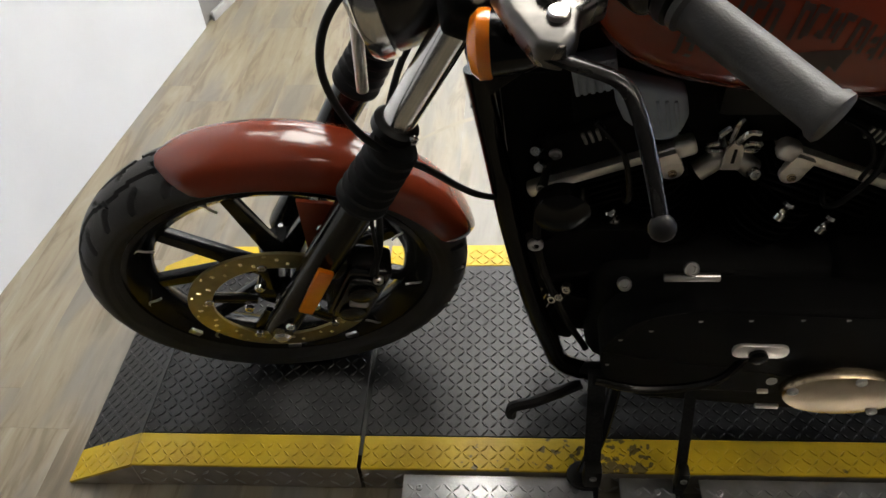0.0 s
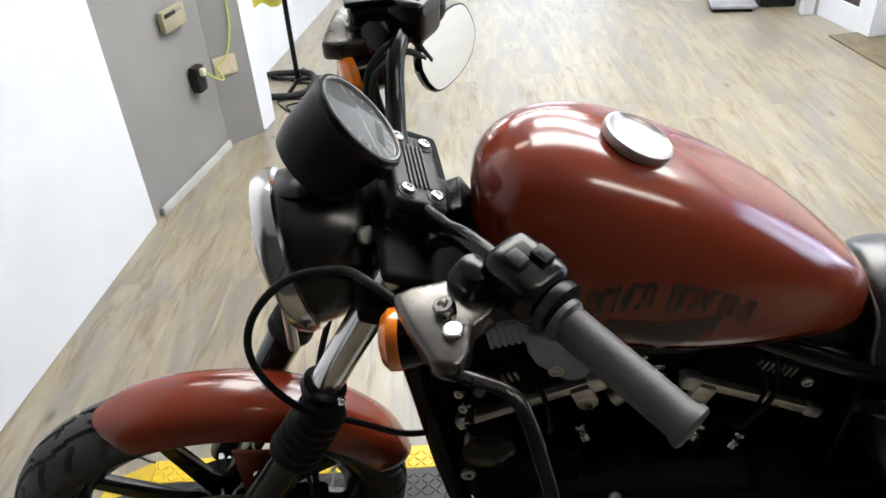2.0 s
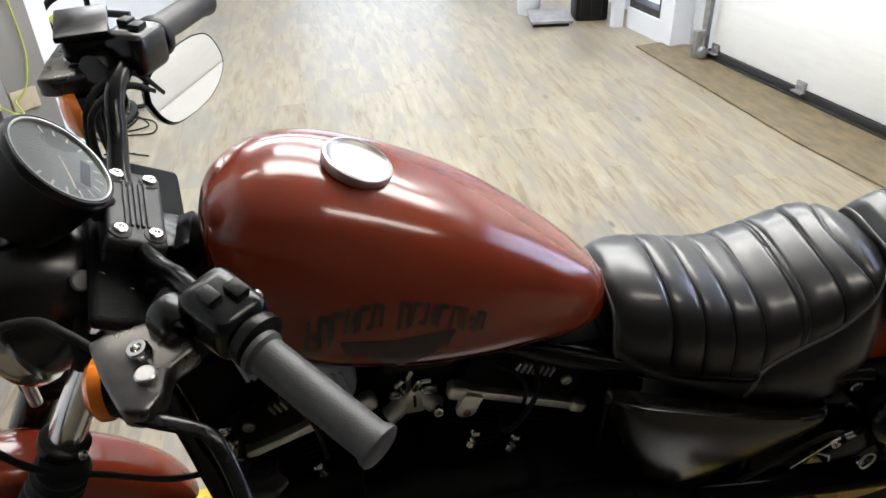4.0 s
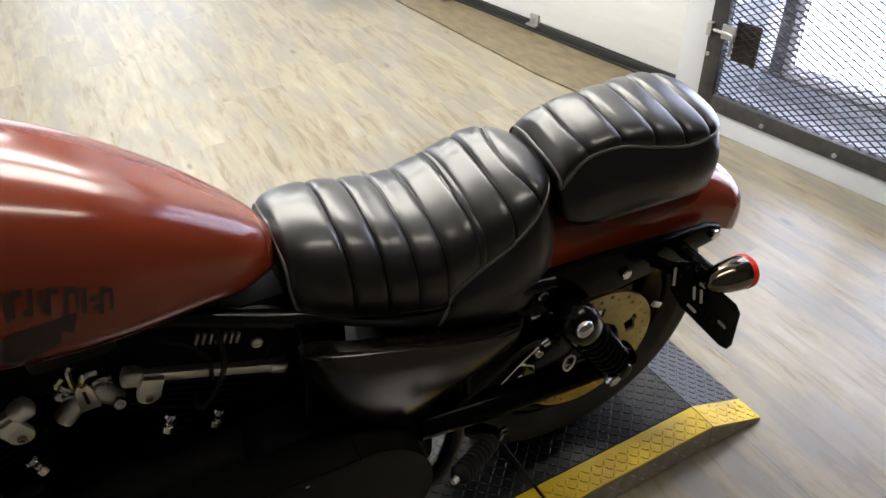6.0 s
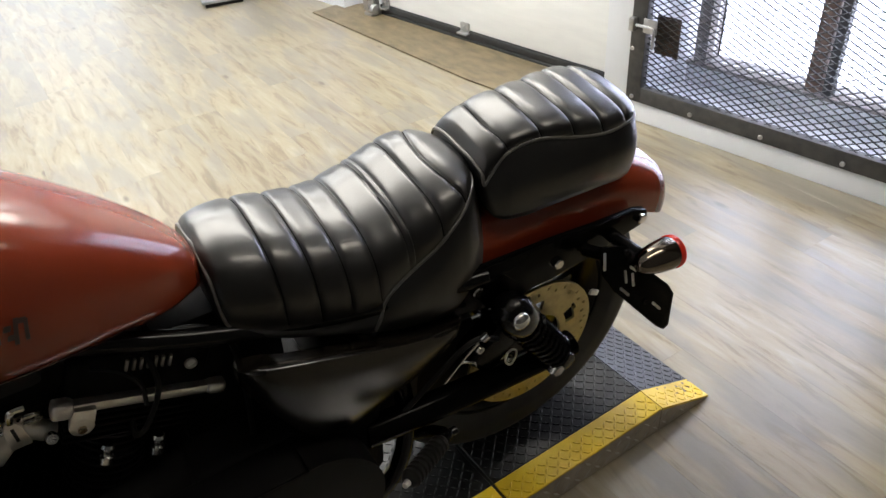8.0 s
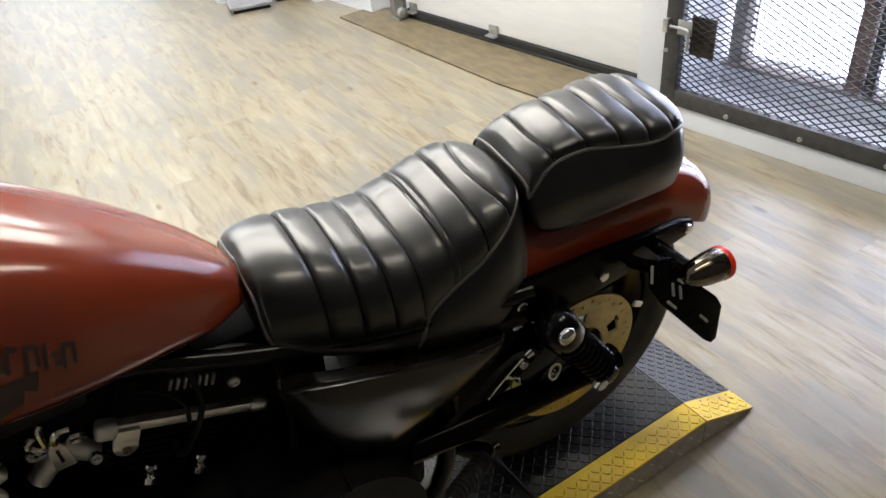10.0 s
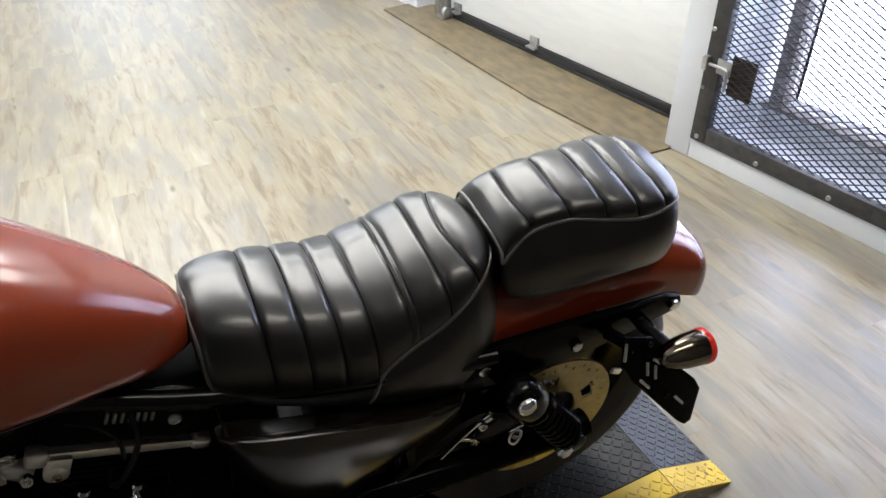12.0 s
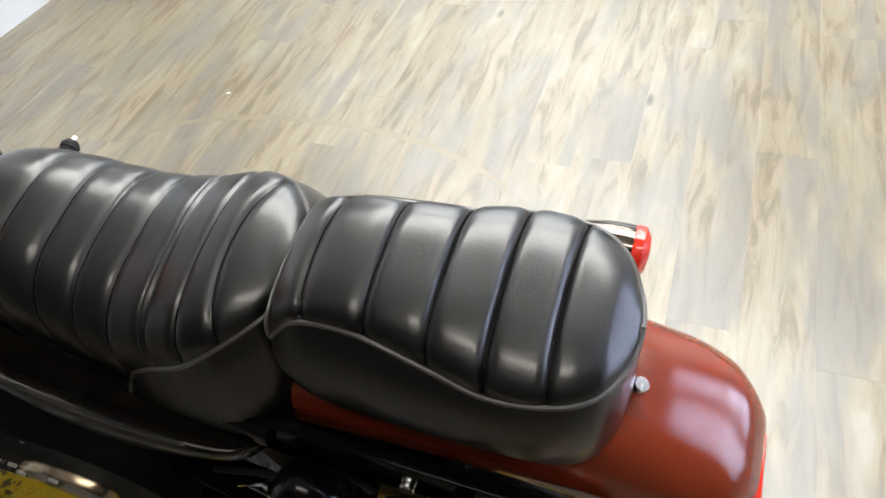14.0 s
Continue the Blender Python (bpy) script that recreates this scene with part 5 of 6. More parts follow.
frame_tube([(0.42, 0, 0.87), (0.60, 0, 0.83), (0.92, 0, 0.70)], 0.024)
# black filler, added so that the gap behind the tubes reads dark
rear("downtube_cover", moved(prism([(0.372, 0.72), (0.47, 0.72), (0.50, 0.45), (0.60, 0.24), (0.60, 0.145), (0.50, 0.150), (0.435, 0.29), (0.395, 0.46)], 0.06, 0.008), Matrix.Translation((0, -0.03, 0))), M["wrinkle"], "added black filler between the frame tubes")
rear("neck_gusset", moved(prism([(0.335, 0.66), (0.43, 0.74), (0.50, 0.82), (0.44, 0.92), (0.385, 0.90)], 0.07, 0.006), Matrix.Translation((0, -0.035, 0))), M["black"], "black neck gusset")

# --- tank
TANK = [(0.452, 0.938, 0.876, 0.020), (0.460, 0.964, 0.841, 0.062), (0.480, 0.986, 0.804, 0.096), (0.52, 1.004, 0.768, 0.122), (0.575, 1.005, 0.748, 0.139), (0.645, 0.985, 0.734, 0.143),
        (0.715, 0.955, 0.724, 0.138), (0.785, 0.917, 0.716, 0.124), (0.855, 0.868, 0.708, 0.100), (0.91, 0.822, 0.698, 0.076), (0.95, 0.782, 0.700, 0.050), (0.967, 0.755, 0.698, 0.028), (0.974, 0.730, 0.702, 0.009)]


def tank_point(x, k, lift_=0.0):
    """A point of the tank's skin: k from 0 at the crown down the left side to 1 at the bottom edge; minus k: the right side."""
    top, low, hw = interp(TANK, x)
    s = -1 if k >= 0 else 1
    a = abs(k) * math.pi
    # widest at two fifths of the height
    mid = low + (top - low) * 0.30
    y = hw * abs(math.sin(a)) ** 0.74
    z = mid + (top - mid) * (1 if math.cos(a) > 0 else 0) * abs(math.cos(a)) ** 0.74 - (mid - low) * (1 if math.cos(a) <= 0 else 0) * abs(math.cos(a)) ** 0.80
    n = Vector((0, s * math.sin(a), math.cos(a)))
    return Vector((x, s * y, z)) + n * lift_


rings = []
for i in range(64):
    f = i / 63
    x = 0.452 + 0.522 * (0.5 - 0.5 * math.cos(math.pi * f) if f < 0.5 else 0.5 - 0.5 * math.cos(math.pi * f))
    rings.append([tank_point(x, k / 28) for k in range(28)] + [tank_point(x, -k / 28) for k in range(28, 0, -1)])
tank = rear("fuel_tank", loft(rings), M["paint"], "satin rust red teardrop fuel tank", angle=180)
cap_c, cap_n = Vector((0.633, -0.018, 0.9725)), Vector((0.40, -0.06, 0.91)).normalized()
rear("fuel_cap", lathe([(0.034, 0.0), (0.036, 0.010), (0.041, 0.013), (0.0430, 0.021), (0.042, 0.025), (0.039, 0.026), (0.036, 0.0225), (0.028, 0.0205), (0.002, 0.0198)], cap_c, cap_c + cap_n, 40), M["alu"], "bright round fuel cap", tank)
rear("cap_neck", lathe([(0.044, -0.010), (0.041, 0.002), (0.036, 0.008)], cap_c, cap_c + cap_n, 32), M["black"], "", tank)


def decal(x0, x1, k0, k1, slant=0.0, n=3):
    """A thin dark patch on the tank's left skin, between two lines of the side."""
    vs = [[tank_point(x0 + (x1 - x0) * i / n + slant * j, k0 + (k1 - k0) * j / n, 0.0009) for j in range(n + 1)] for i in range(n + 1)]
    bm = bmesh.new()
    g = [[bm.verts.new(p) for p in row] for row in vs]
    for i in range(n):
        for j in range(n):
            bm.faces.new((g[i][j], g[i + 1][j], g[i + 1][j + 1], g[i][j + 1]))
    return bm


# lettering that becomes plain bars on an arch, and a winged shape below it
def arch(x):
    """The line on which the bars stand: highest over the middle, rising a little towards the tail."""
    f = (x - 0.668) / 0.105
    return 0.398 - 0.020 * f + 0.045 * f * f


for i in range(14):
    if i == 6:
        continue
    x = 0.563 + 0.0152 * i
    k0 = arch(x + 0.005)
    h = 0.060 + (0.010 if i in (0, 7) else 0.0)
    glyph = [decal(x, x + 0.0044, k0, k0 + h, -0.003), decal(x + 0.0044, x + 0.0112, k0 + (0.002 if i % 3 else 0.024), k0 + (0.016 if i % 3 else 0.038), -0.001)]
    if i % 2:
        glyph.append(decal(x + 0.0080, x + 0.0120, k0 + 0.006, k0 + h - 0.004, -0.002))
    elif i % 4 == 0:
        glyph.append(decal(x + 0.0044, x + 0.0110, k0 + h - 0.014, k0 + h - 0.002, -0.001))
    rear("lettering_bar", join(*glyph), M["decal"], "dark bar on the tank side" if i == 0 else "", tank)
emblem = bmesh.new()
n = 14
grid = []
for i in range(2 * n + 1):
    f = (i - n) / n
    x = 0.664 + 0.068 * f
    k0 = 0.486 - 0.014 * f - 0.008 * abs(f)
    k1 = k0 + 0.016 + 0.105 * (1 - abs(f)) ** 1.5 + 0.010 * math.cos(f * 22)
    grid.append([emblem.verts.new(tank_point(x, k0 + (k1 - k0) * j / 6, 0.0009)) for j in range(7)])
for g0, g1 in zip(grid, grid[1:]):
    for j in range(6):
        emblem.faces.new((g0[j], g1[j], g1[j + 1], g0[j + 1]))
rear("wing_shape", emblem, M["decal"], "plain dark winged shape", tank)

# --- seats
SEAT = Matrix.Translation((0, 0.007, 0.74)) @ Matrix.Rotation(radians(6.5), 4, "X") @ Matrix.Translation((0, 0, -0.74))


def seat_section(table, x, u, lift_=0.0):
    """A point of a seat's skin. u from -1 to 1 crosses the top panel from edge to edge; past that it falls down the side to +-2."""
    top, ez, ew, low, bw, p = interp(table, x)
    s = 1 if u > 0 else -1
    v = abs(u)
    if v <= 1:
        a = v * math.pi / 2
        e = 2 / p
        return Vector((x, s * (ew + lift_) * math.sin(a) ** e, ez + (top + lift_ - ez) * math.cos(a) ** e))
    f = v - 1
    bulge = 0.10 * min(ez - low, 0.1) * math.sin(math.pi * min(f, 1.0))
    return Vector((x, s * (ew + (bw - ew) * f ** 0.7 + bulge + lift_), ez + (low - ez) * f))


def pleat(x, y, creases, groove):
    """How deep the cover is drawn in at a place: 0 on a pleat's crown, 1 in the stitched crease."""
    at = [cx + bend * (y / 0.10) ** 2 for cx, bend in creases]
    d = min(abs(x - c) for c in at)
    before, after = [c for c in at if c <= x], [c for c in at if c > x]
    half = 0.5 * ((min(after) - max(before)) if before and after else 0.055)
    t = min(1.0, d / max(half, 0.004))
    return 0.88 * (1 - t) ** 5.0 * min(1.0, half / 0.012) + 0.12 * math.exp(-(d / groove) ** 2)


def seat_loft(table, creases, depth, groove, n=300):
    """A padded seat; creases (place, bend) cross the top panel and fade where it meets the side."""
    x0, x1 = table[0][0], table[-1][0]
    us = [-2 + 0.1 * k for k in range(9)] + [-1.06, -1.0] + [-0.96 + 0.04 * k for k in range(49)] + [1.0, 1.06] + [1.2 + 0.1 * k for k in range(9)]
    rings = []
    for i in range(n + 1):
        x = x0 + (x1 - x0) * i / n
        top, ez, ew, low, bw, p = interp(table, x)
        ring = []
        for u in us:
            q = seat_section(table, x, u)
            if abs(u) < 1:
                out = Vector((0, q.y / max(ew, 1e-3) * 0.8, 0.35 + max(0.0, (q.z - ez) / max(top - ez, 1e-3)))).normalized()
                q -= out * depth * pleat(x, q.y, creases, groove) * min(1.0, (1 - abs(u)) / 0.12)
                wr = noise.noise(Vector((x * 26, q.y * 9, q.z * 9))) * 0.0009
                q += out * wr
            ring.append(q)
        rings.append(ring)
    return moved(loft(rings), SEAT)


def seams(table, creases, depth, reach, parent):
    """The stitched welt in each crease, drawn black so that the crease looks shaded."""
    for cx, bend in creases:
        line = []
        for k in range(25):
            u = -reach + 2 * reach * k / 24
            x = cx
            for _ in range(3):
                x = cx + bend * (seat_section(table, x, u).y / 0.10) ** 2
            top, ez, ew = interp(table, x)[:3]
            q = seat_section(table, x, u)
            out = Vector((0, q.y / max(ew, 1e-3) * 0.8, 0.35 + max(0.0, (q.z - ez) / max(top - ez, 1e-3)))).normalized()
            line.append(q - out * depth * 0.93 * min(1.0, (1 - abs(u)) / 0.12))
        rear("seam", moved(tube(line, 0.0014, 6, 1), SEAT), M["seam"], "stitched seam, blackened for crease shade", parent)


def pip(table, line, parent, r=0.0027):
    for s in (-1, 1):
        rear("piping", moved(tube([seat_section(table, x, u * s, 0.0012) for x, u in line], r, 8, 6), SEAT), M["piping"], "thin seat piping", parent)


# x, crown, edge height, edge half width, base height, base half width, fullness
SOLO = [(0.966, 0.730, 0.694, 0.054, 0.684, 0.056, 2.3), (0.971, 0.746, 0.682, 0.078, 0.670, 0.080, 2.4), (0.985, 0.758, 0.668, 0.095, 0.656, 0.096, 2.5), (1.02, 0.760, 0.648, 0.109, 0.636, 0.112, 2.6), (1.07, 0.750, 0.626, 0.117, 0.614, 0.122, 2.7),
        (1.13, 0.731, 0.602, 0.123, 0.590, 0.129, 2.8), (1.187, 0.721, 0.606, 0.127, 0.566, 0.136, 2.8), (1.215, 0.723, 0.634, 0.123, 0.560, 0.141, 2.8), (1.245, 0.731, 0.653, 0.120, 0.555, 0.145, 2.8), (1.28, 0.743, 0.672, 0.119, 0.550, 0.147, 2.7), (1.305, 0.751, 0.690, 0.117, 0.547, 0.147, 2.7), (1.33, 0.757, 0.708, 0.111, 0.546, 0.145, 2.6),
        (1.355, 0.759, 0.724, 0.099, 0.550, 0.140, 2.5), (1.385, 0.753, 0.731, 0.070, 0.565, 0.122, 2.4), (1.401, 0.744, 0.729, 0.040, 0.588, 0.098, 2.3), (1.409, 0.735, 0.727, 0.012, 0.612, 0.070, 2.3)]
solo = rear("rider_seat", seat_loft(SOLO, [(1.053, 0.0), (1.103, 0.0), (1.150, 0.0), (1.196, 0.0), (1.248, 0.001), (1.256, 0.001), (1.302, 0.004), (1.336, 0.021)], 0.0066, 0.0024),
            M["leather"], "black pleated leather rider seat", angle=180)
PIL = [(1.402, 0.746, 0.724, 0.064, 0.705, 0.070, 2.4), (1.406, 0.758, 0.725, 0.074, 0.688, 0.086, 2.6), (1.418, 0.775, 0.740, 0.0725, 0.670, 0.098, 2.8), (1.455, 0.791, 0.770, 0.0675, 0.660, 0.108, 2.9), (1.517, 0.797, 0.773, 0.0705, 0.660, 0.112, 2.9), (1.577, 0.795, 0.761, 0.081, 0.660, 0.114, 2.9),
       (1.631, 0.790, 0.756, 0.092, 0.658, 0.114, 2.9), (1.685, 0.783, 0.757, 0.088, 0.652, 0.110, 2.8), (1.722, 0.772, 0.750, 0.068, 0.648, 0.094, 2.6), (1.740, 0.757, 0.742, 0.036, 0.650, 0.062, 2.4), (1.747, 0.749, 0.738, 0.012, 0.660, 0.026, 2.3)]
pil = rear("passenger_seat", seat_loft(PIL, [(1.445, 0.017), (1.513, 0.006), (1.574, 0.004), (1.628, 0.003), (1.681, 0.004)], 0.0080, 0.0024), M["leather"], "black pleated leather passenger seat", angle=180)
seams(SOLO, [(1.053, 0.0), (1.103, 0.0), (1.150, 0.0), (1.196, 0.0), (1.248, 0.001), (1.256, 0.001), (1.302, 0.004), (1.336, 0.021)], 0.0066, 0.97, solo)
seams(PIL, [(1.445, 0.017), (1.513, 0.006), (1.574, 0.004), (1.628, 0.003), (1.681, 0.004)], 0.0080, 0.97, pil)
pip(SOLO, [(1.178, 1.75), (1.187, 1.30), (1.200, 1.0), (1.215, 1.0), (1.25, 1.0), (1.30, 1.0), (1.345, 1.0), (1.38, 1.0), (1.398, 1.0), (1.407, 1.0), (1.409, 0.5), (1.4095, 0.0)], solo)
pip(SOLO, [(0.972, 0.0), (0.972, 0.5), (0.972, 0.9), (0.974, 1.3), (0.978, 1.9)], solo)
pip(PIL, [(1.4035, 0.0), (1.404, 0.3), (1.405, 0.7), (1.406, 1.0), (1.418, 1.0), (1.450, 1.0), (1.51, 1.0), (1.575, 1.0), (1.634, 1.0), (1.690, 1.0), (1.722, 1.0), (1.740, 1.0), (1.746, 0.8), (1.7475, 0.0)], pil)
rear("seat_bolt", hex_bolt((1.750, 0.0, 0.648), (0.4, 0, 1), 0.009, 0.012, False), M["chrome"], "chrome seat bolt")

# --- rear fender and its struts
RF = [(1.30, 0.640, 0.102), (1.38, 0.652, 0.102), (1.46, 0.664, 0.102), (1.55, 0.670, 0.102), (1.64, 0.664, 0.102), (1.71, 0.650, 0.102), (1.77, 0.630, 0.102), (1.815, 0.608, 0.101), (1.845, 0.588, 0.092), (1.868, 0.562, 0.072), (1.882, 0.534, 0.056), (1.888, 0.512, 0.048)]
FENDER = Matrix.Translation((0, 0.008, 0.64)) @ Matrix.Rotation(radians(5.0), 4, "X") @ Matrix.Translation((0, 0, -0.64))
rings = []
for i in range(64):
    x = 1.30 + 0.588 * (1 - (1 - i / 63) ** 1.4)
    z, hw = interp(RF, x)
    drop = min(0.098, max(0.012, z - 0.500))
    ring = []
    for k in range(29):
        t = -1 + 2 * k / 28
        y = hw * math.sin(t * math.pi / 2)
        ring.append((x, y, z - drop * (1 - math.cos(t * math.pi / 2)) ** 1.5))
    rings.append(ring)
bm = loft(rings, caps=False, closed=False)
bmesh.ops.recalc_face_normals(bm, faces=bm.faces)
bmesh.ops.solidify(bm, geom=bm.faces[:], thickness=0.004)
rear("rear_fender", moved(bm, FENDER), M["paint"], "rust red rear fender", angle=60)
for s in (-1, 1):
    pts = [(1.255, 0.565), (1.30, 0.600), (1.42, 0.594), (1.52, 0.588), (1.62, 0.578), (1.715, 0.572), (1.742, 0.562), (1.748, 0.545), (1.735, 0.530), (1.62, 0.508), (1.52, 0.497), (1.38, 0.505), (1.28, 0.525)]
    st = rear("fender_strut", moved(prism(pts, 0.014, 0.003), Matrix.Translation((0, 0.110 * s - 0.007, 0))), M["deep_black"], "gloss black fender strut")
    for x, z in ((1.533, 0.533), (1.728, 0.550), (1.36, 0.555)):
        rear("strut_bolt", hex_bolt((x, 0.117 * s, z), (0, s, 0), 0.010, 0.008, False), M["chrome"], "chrome domed bolt", st)
    # shock absorber
    t0, t1 = Vector((1.407, 0.150 * s, 0.512)), Vector((1.540, 0.150 * s, 0.318))
    w = (t1 - t0).normalized()
    sk = rear("shock_absorber", rod(t0, t1, 0.018, seg=20), M["black"], "black shock absorber")
    L_ = (t1 - t0).length
    pts = []
    for i in range(0, 8 * 12 + 1):
        a = 2 * math.pi * i / 12
        u1 = w.orthogonal().normalized()
        u2 = w.cross(u1)
        pts.append(t0 + w * (0.045 + (L_ - 0.075) * i / 96) + (u1 * math.cos(a) + u2 * math.sin(a)) * 0.030)
    rear("spring", tube(pts, 0.0050, 6, 1), M["black"], "black coil spring", sk)
    rear("shock_cover", lathe([(0.014, -0.026), (0.027, -0.018), (0.036, 0.0), (0.037, 0.038), (0.031, 0.050)], t0, t1, 28), M["black"], "", sk)
    rear("shock_eye", rod(t0 + Vector((0, -0.024, 0)), t0 + Vector((0, 0.024, 0)), 0.022, round_=0.004), M["black"], "", sk)
    rear("shock_nut", lathe([(0.017, 0), (0.017, 0.006), (0.013, 0.012), (0.004, 0.015)], t0 + Vector((0, 0.025 * s, 0)), t0 + Vector((0, 1.025 * s, 0)), 20), M["chrome"], "chrome domed nut", sk)
    rear("shock_eye", rod(t1 + Vector((0, -0.022, 0)), t1 + Vector((0, 0.022, 0)), 0.020, round_=0.004), M["black"], "", sk)
    # rear turn signal
    c = Vector((1.655 if s < 0 else 1.643, 0.197 * s, 0.530 if s < 0 else 0.602))
    aw = Vector((1, 0, -0.10)).normalized()
    ts = rear("rear_turn_signal", lathe([(0.006, -0.012), (0.016, -0.006), (0.024, 0.014), (0.029, 0.040), (0.0305, 0.060), (0.030, 0.072)], c, c + aw, 28), M["smoked"], "smoked chrome bullet turn signal")
    rear("lens", lathe([(0.030, 0.070), (0.0315, 0.073), (0.031, 0.082), (0.023, 0.089), (0.002, 0.092)], c, c + aw, 28), M["red"], "red turn signal lens", ts)
    rear("stalk", rod((1.662, 0.112 * s, 0.535 if s < 0 else 0.590), c + aw * 0.018, 0.013, seg=16), M["black"], "", ts)
rear("tail_lamp", moved(box(-0.006, 0.006, -0.040, 0.040, -0.014, 0.014, 0.004), Matrix.Translation((1.886, 0.008, 0.500)) @ pose(0, 0, 0, 0, -12, 0)), M["red"], "slim red tail lamp")

# side plate bracket
PLATE = Matrix.Translation((0, -0.190, 0.530)) @ Matrix.Rotation(radians(-18.3), 4, "X")
pb = rear("plate_bracket", moved(prism([(1.578, 0.058), (1.634, 0.040), (1.660, -0.006), (1.726, -0.076), (1.738, -0.100), (1.732, -0.118), (1.720, -0.160), (1.706, -0.164), (1.690, -0.150), (1.598, -0.036), (1.576, 0.004)], 0.006, 0.002), PLATE), M["deep_black"], "black side mounted plate bracket")
for p, q in (((1.6235, -0.004), (1.6235, -0.029)), ((1.6395, -0.016), (1.6395, -0.042)), ((1.582, 0.046), (1.578, 0.014)), ((1.636, -0.002), (1.650, -0.016)), ((1.609, -0.033), (1.627, -0.055)), ((1.682, -0.094), (1.699, -0.115))):
    rear("plate_slot", moved(rod((p[0], -0.0005, p[1]), (q[0], -0.0005, q[1]), 0.0026, seg=8, round_=0.001), PLATE), M["steel"], "bright slot edge", pb)
rear("plate_arm", tube([(1.605, -0.180, 0.555), (1.600, -0.150, 0.545), (1.595, -0.118, 0.535)], 0.012, 10), M["black"], "", pb)
for p in ((1.628, 0.030), (1.664, -0.084)):
    rear("plate_screw", moved(hex_bolt((p[0], 0.0, p[1]), (0, -1, 0), 0.006, 0.004), PLATE), M["black"], "", pb)

# --- rear wheel
rw = rear("rear_wheel", ring_y(AXR, 0.205, ((0.004, -0.050), (0.012, -0.048), (0.010, -0.038), (-0.014, -0.028), (-0.022, 0), (-0.014, 0.028), (0.010, 0.038), (0.012, 0.048), (0.004, 0.050), (-0.008, 0.042), (-0.034, 0.014), (-0.038, 0), (-0.034, -0.014), (-0.008, -0.042))), M["black"], "black cast rear wheel")
rear("tyre", tyre(0.315, 0.150, 0.208, AXR, rear_groove, 360, 40), M["tyre"], "wide black rear tyre", rw, angle=50)
rear("hub", lathe([(0.04, -0.075), (0.055, -0.06), (0.05, 0), (0.055, 0.06), (0.04, 0.075)], AXR, AXR + Vector((0, 1, 0)), 28), M["black"], "", rw)
for i in range(9):
    rear("spoke", spoke(AXR, radians(40 * i + 10), 0.045, 0.19, 0.018, 0.012, 0, 0, 0.012), M["black"], "", rw)
rear("brake_disc", disc(AXR + Vector((0, -0.088, 0)), 0.070, 0.146, 0.006, lambda i, j: (j in (8,) and i % 8 == 0) or (j in (7,) and i % 8 == 4) or (1 < j < 5 and i % 30 in (3, 4, 5, 6, 7, 8, 9, 10, 11)) or (5 <= j < 6 and i % 30 in (9, 10, 11, 12))), M["disc"], "drilled steel brake disc", rw)
rear("axle_nut", lathe([(0.017, 0), (0.017, 0.012), (0.012, 0.018)], AXR + Vector((0, -0.160, 0)), AXR + Vector((0, -1.160, 0)), 6), M["chrome"], "", rw)
rc = rear("rear_caliper", moved(box(-0.05, 0.05, -0.028, 0.028, -0.035, 0.035, 0.012, 3), Matrix.Translation((1.405, -0.100, 0.395)) @ pose(0, 0, 0, 0, -40, 0)), M["black"], "black rear brake caliper")
for p in ((1.36, -0.130, 0.43), (1.43, -0.130, 0.36), (1.44, -0.130, 0.42)):
    rear("caliper_bolt", hex_bolt(p, (0, -1, 0), 0.009, 0.008), M["chrome"], "", rc)
rear("caliper_hose", tube([(1.40, -0.13, 0.43), (1.34, -0.135, 0.46), (1.26, -0.13, 0.40), (1.15, -0.12, 0.30)], 0.005, 8), M["rubber"])
rear("belt_guard", moved(prism([(1.10, 0.36), (1.35, 0.40), (1.50, 0.38), (1.50, 0.35), (1.30, 0.35), (1.10, 0.32)], 0.01, 0.002), Matrix.Translation((0, 0.12, 0))), M["black"])
# added black box that keeps the gap beside the swing arm dark
rear("transmission_case", box(1.12, 1.40, -0.070, 0.075, 0.27, 0.44, 0.025), M["wrinkle"], "added black filler behind the engine")
rear("rear_chassis_box", box(1.10, 1.34, -0.085, 0.085, 0.42, 0.60, 0.02), M["black_plastic"], "black inner tray")

# another black box, added to close a bright gap below the seat
rear("oil_tank", box(0.88, 1.06, -0.034, 0.088, 0.40, 0.655, 0.02), M["wrinkle"], "added black filler ahead of the battery cover")
rear("seat_pan", box(0.97, 1.33, -0.060, 0.070, 0.600, 0.690, 0.015), M["wrinkle"], "black seat pan")

# --- battery cover on the left
COVER = [(0.964, 0.608, 0.575, 0.010), (0.976, 0.618, 0.545, 0.030), (1.00, 0.624, 0.490, 0.046), (1.045, 0.616, 0.412, 0.054), (1.10, 0.598, 0.394, 0.056), (1.18, 0.566, 0.414, 0.054), (1.26, 0.536, 0.444, 0.046), (1.31, 0.520, 0.466, 0.034), (1.334, 0.506, 0.484, 0.010)]
rings = []
for i in range(48):
    x = 0.964 + 0.370 * i / 47
    top, low, bulge = interp(COVER, x)
    h = top - low
    # a rounded shoulder along the top, then a face that falls inwards to the lower edge
    side = [(0.30, 0.16), (0.55, 0.07), (0.80, 0.015), (0.94, 0.02), (1.0, 0.09), (0.99, 0.24), (0.93, 0.40), (0.84, 0.58), (0.73, 0.76), (0.62, 0.90), (0.50, 0.97), (0.30, 1.0)]
    rings.append([(x, -0.105 - bulge * f, top - h * g) for f, g in side] + [(x, -0.090, low + 0.002), (x, -0.090, top - h * 0.2)])
rear("battery_cover", loft(rings), M["cover"], "satin black battery side cover", angle=60)

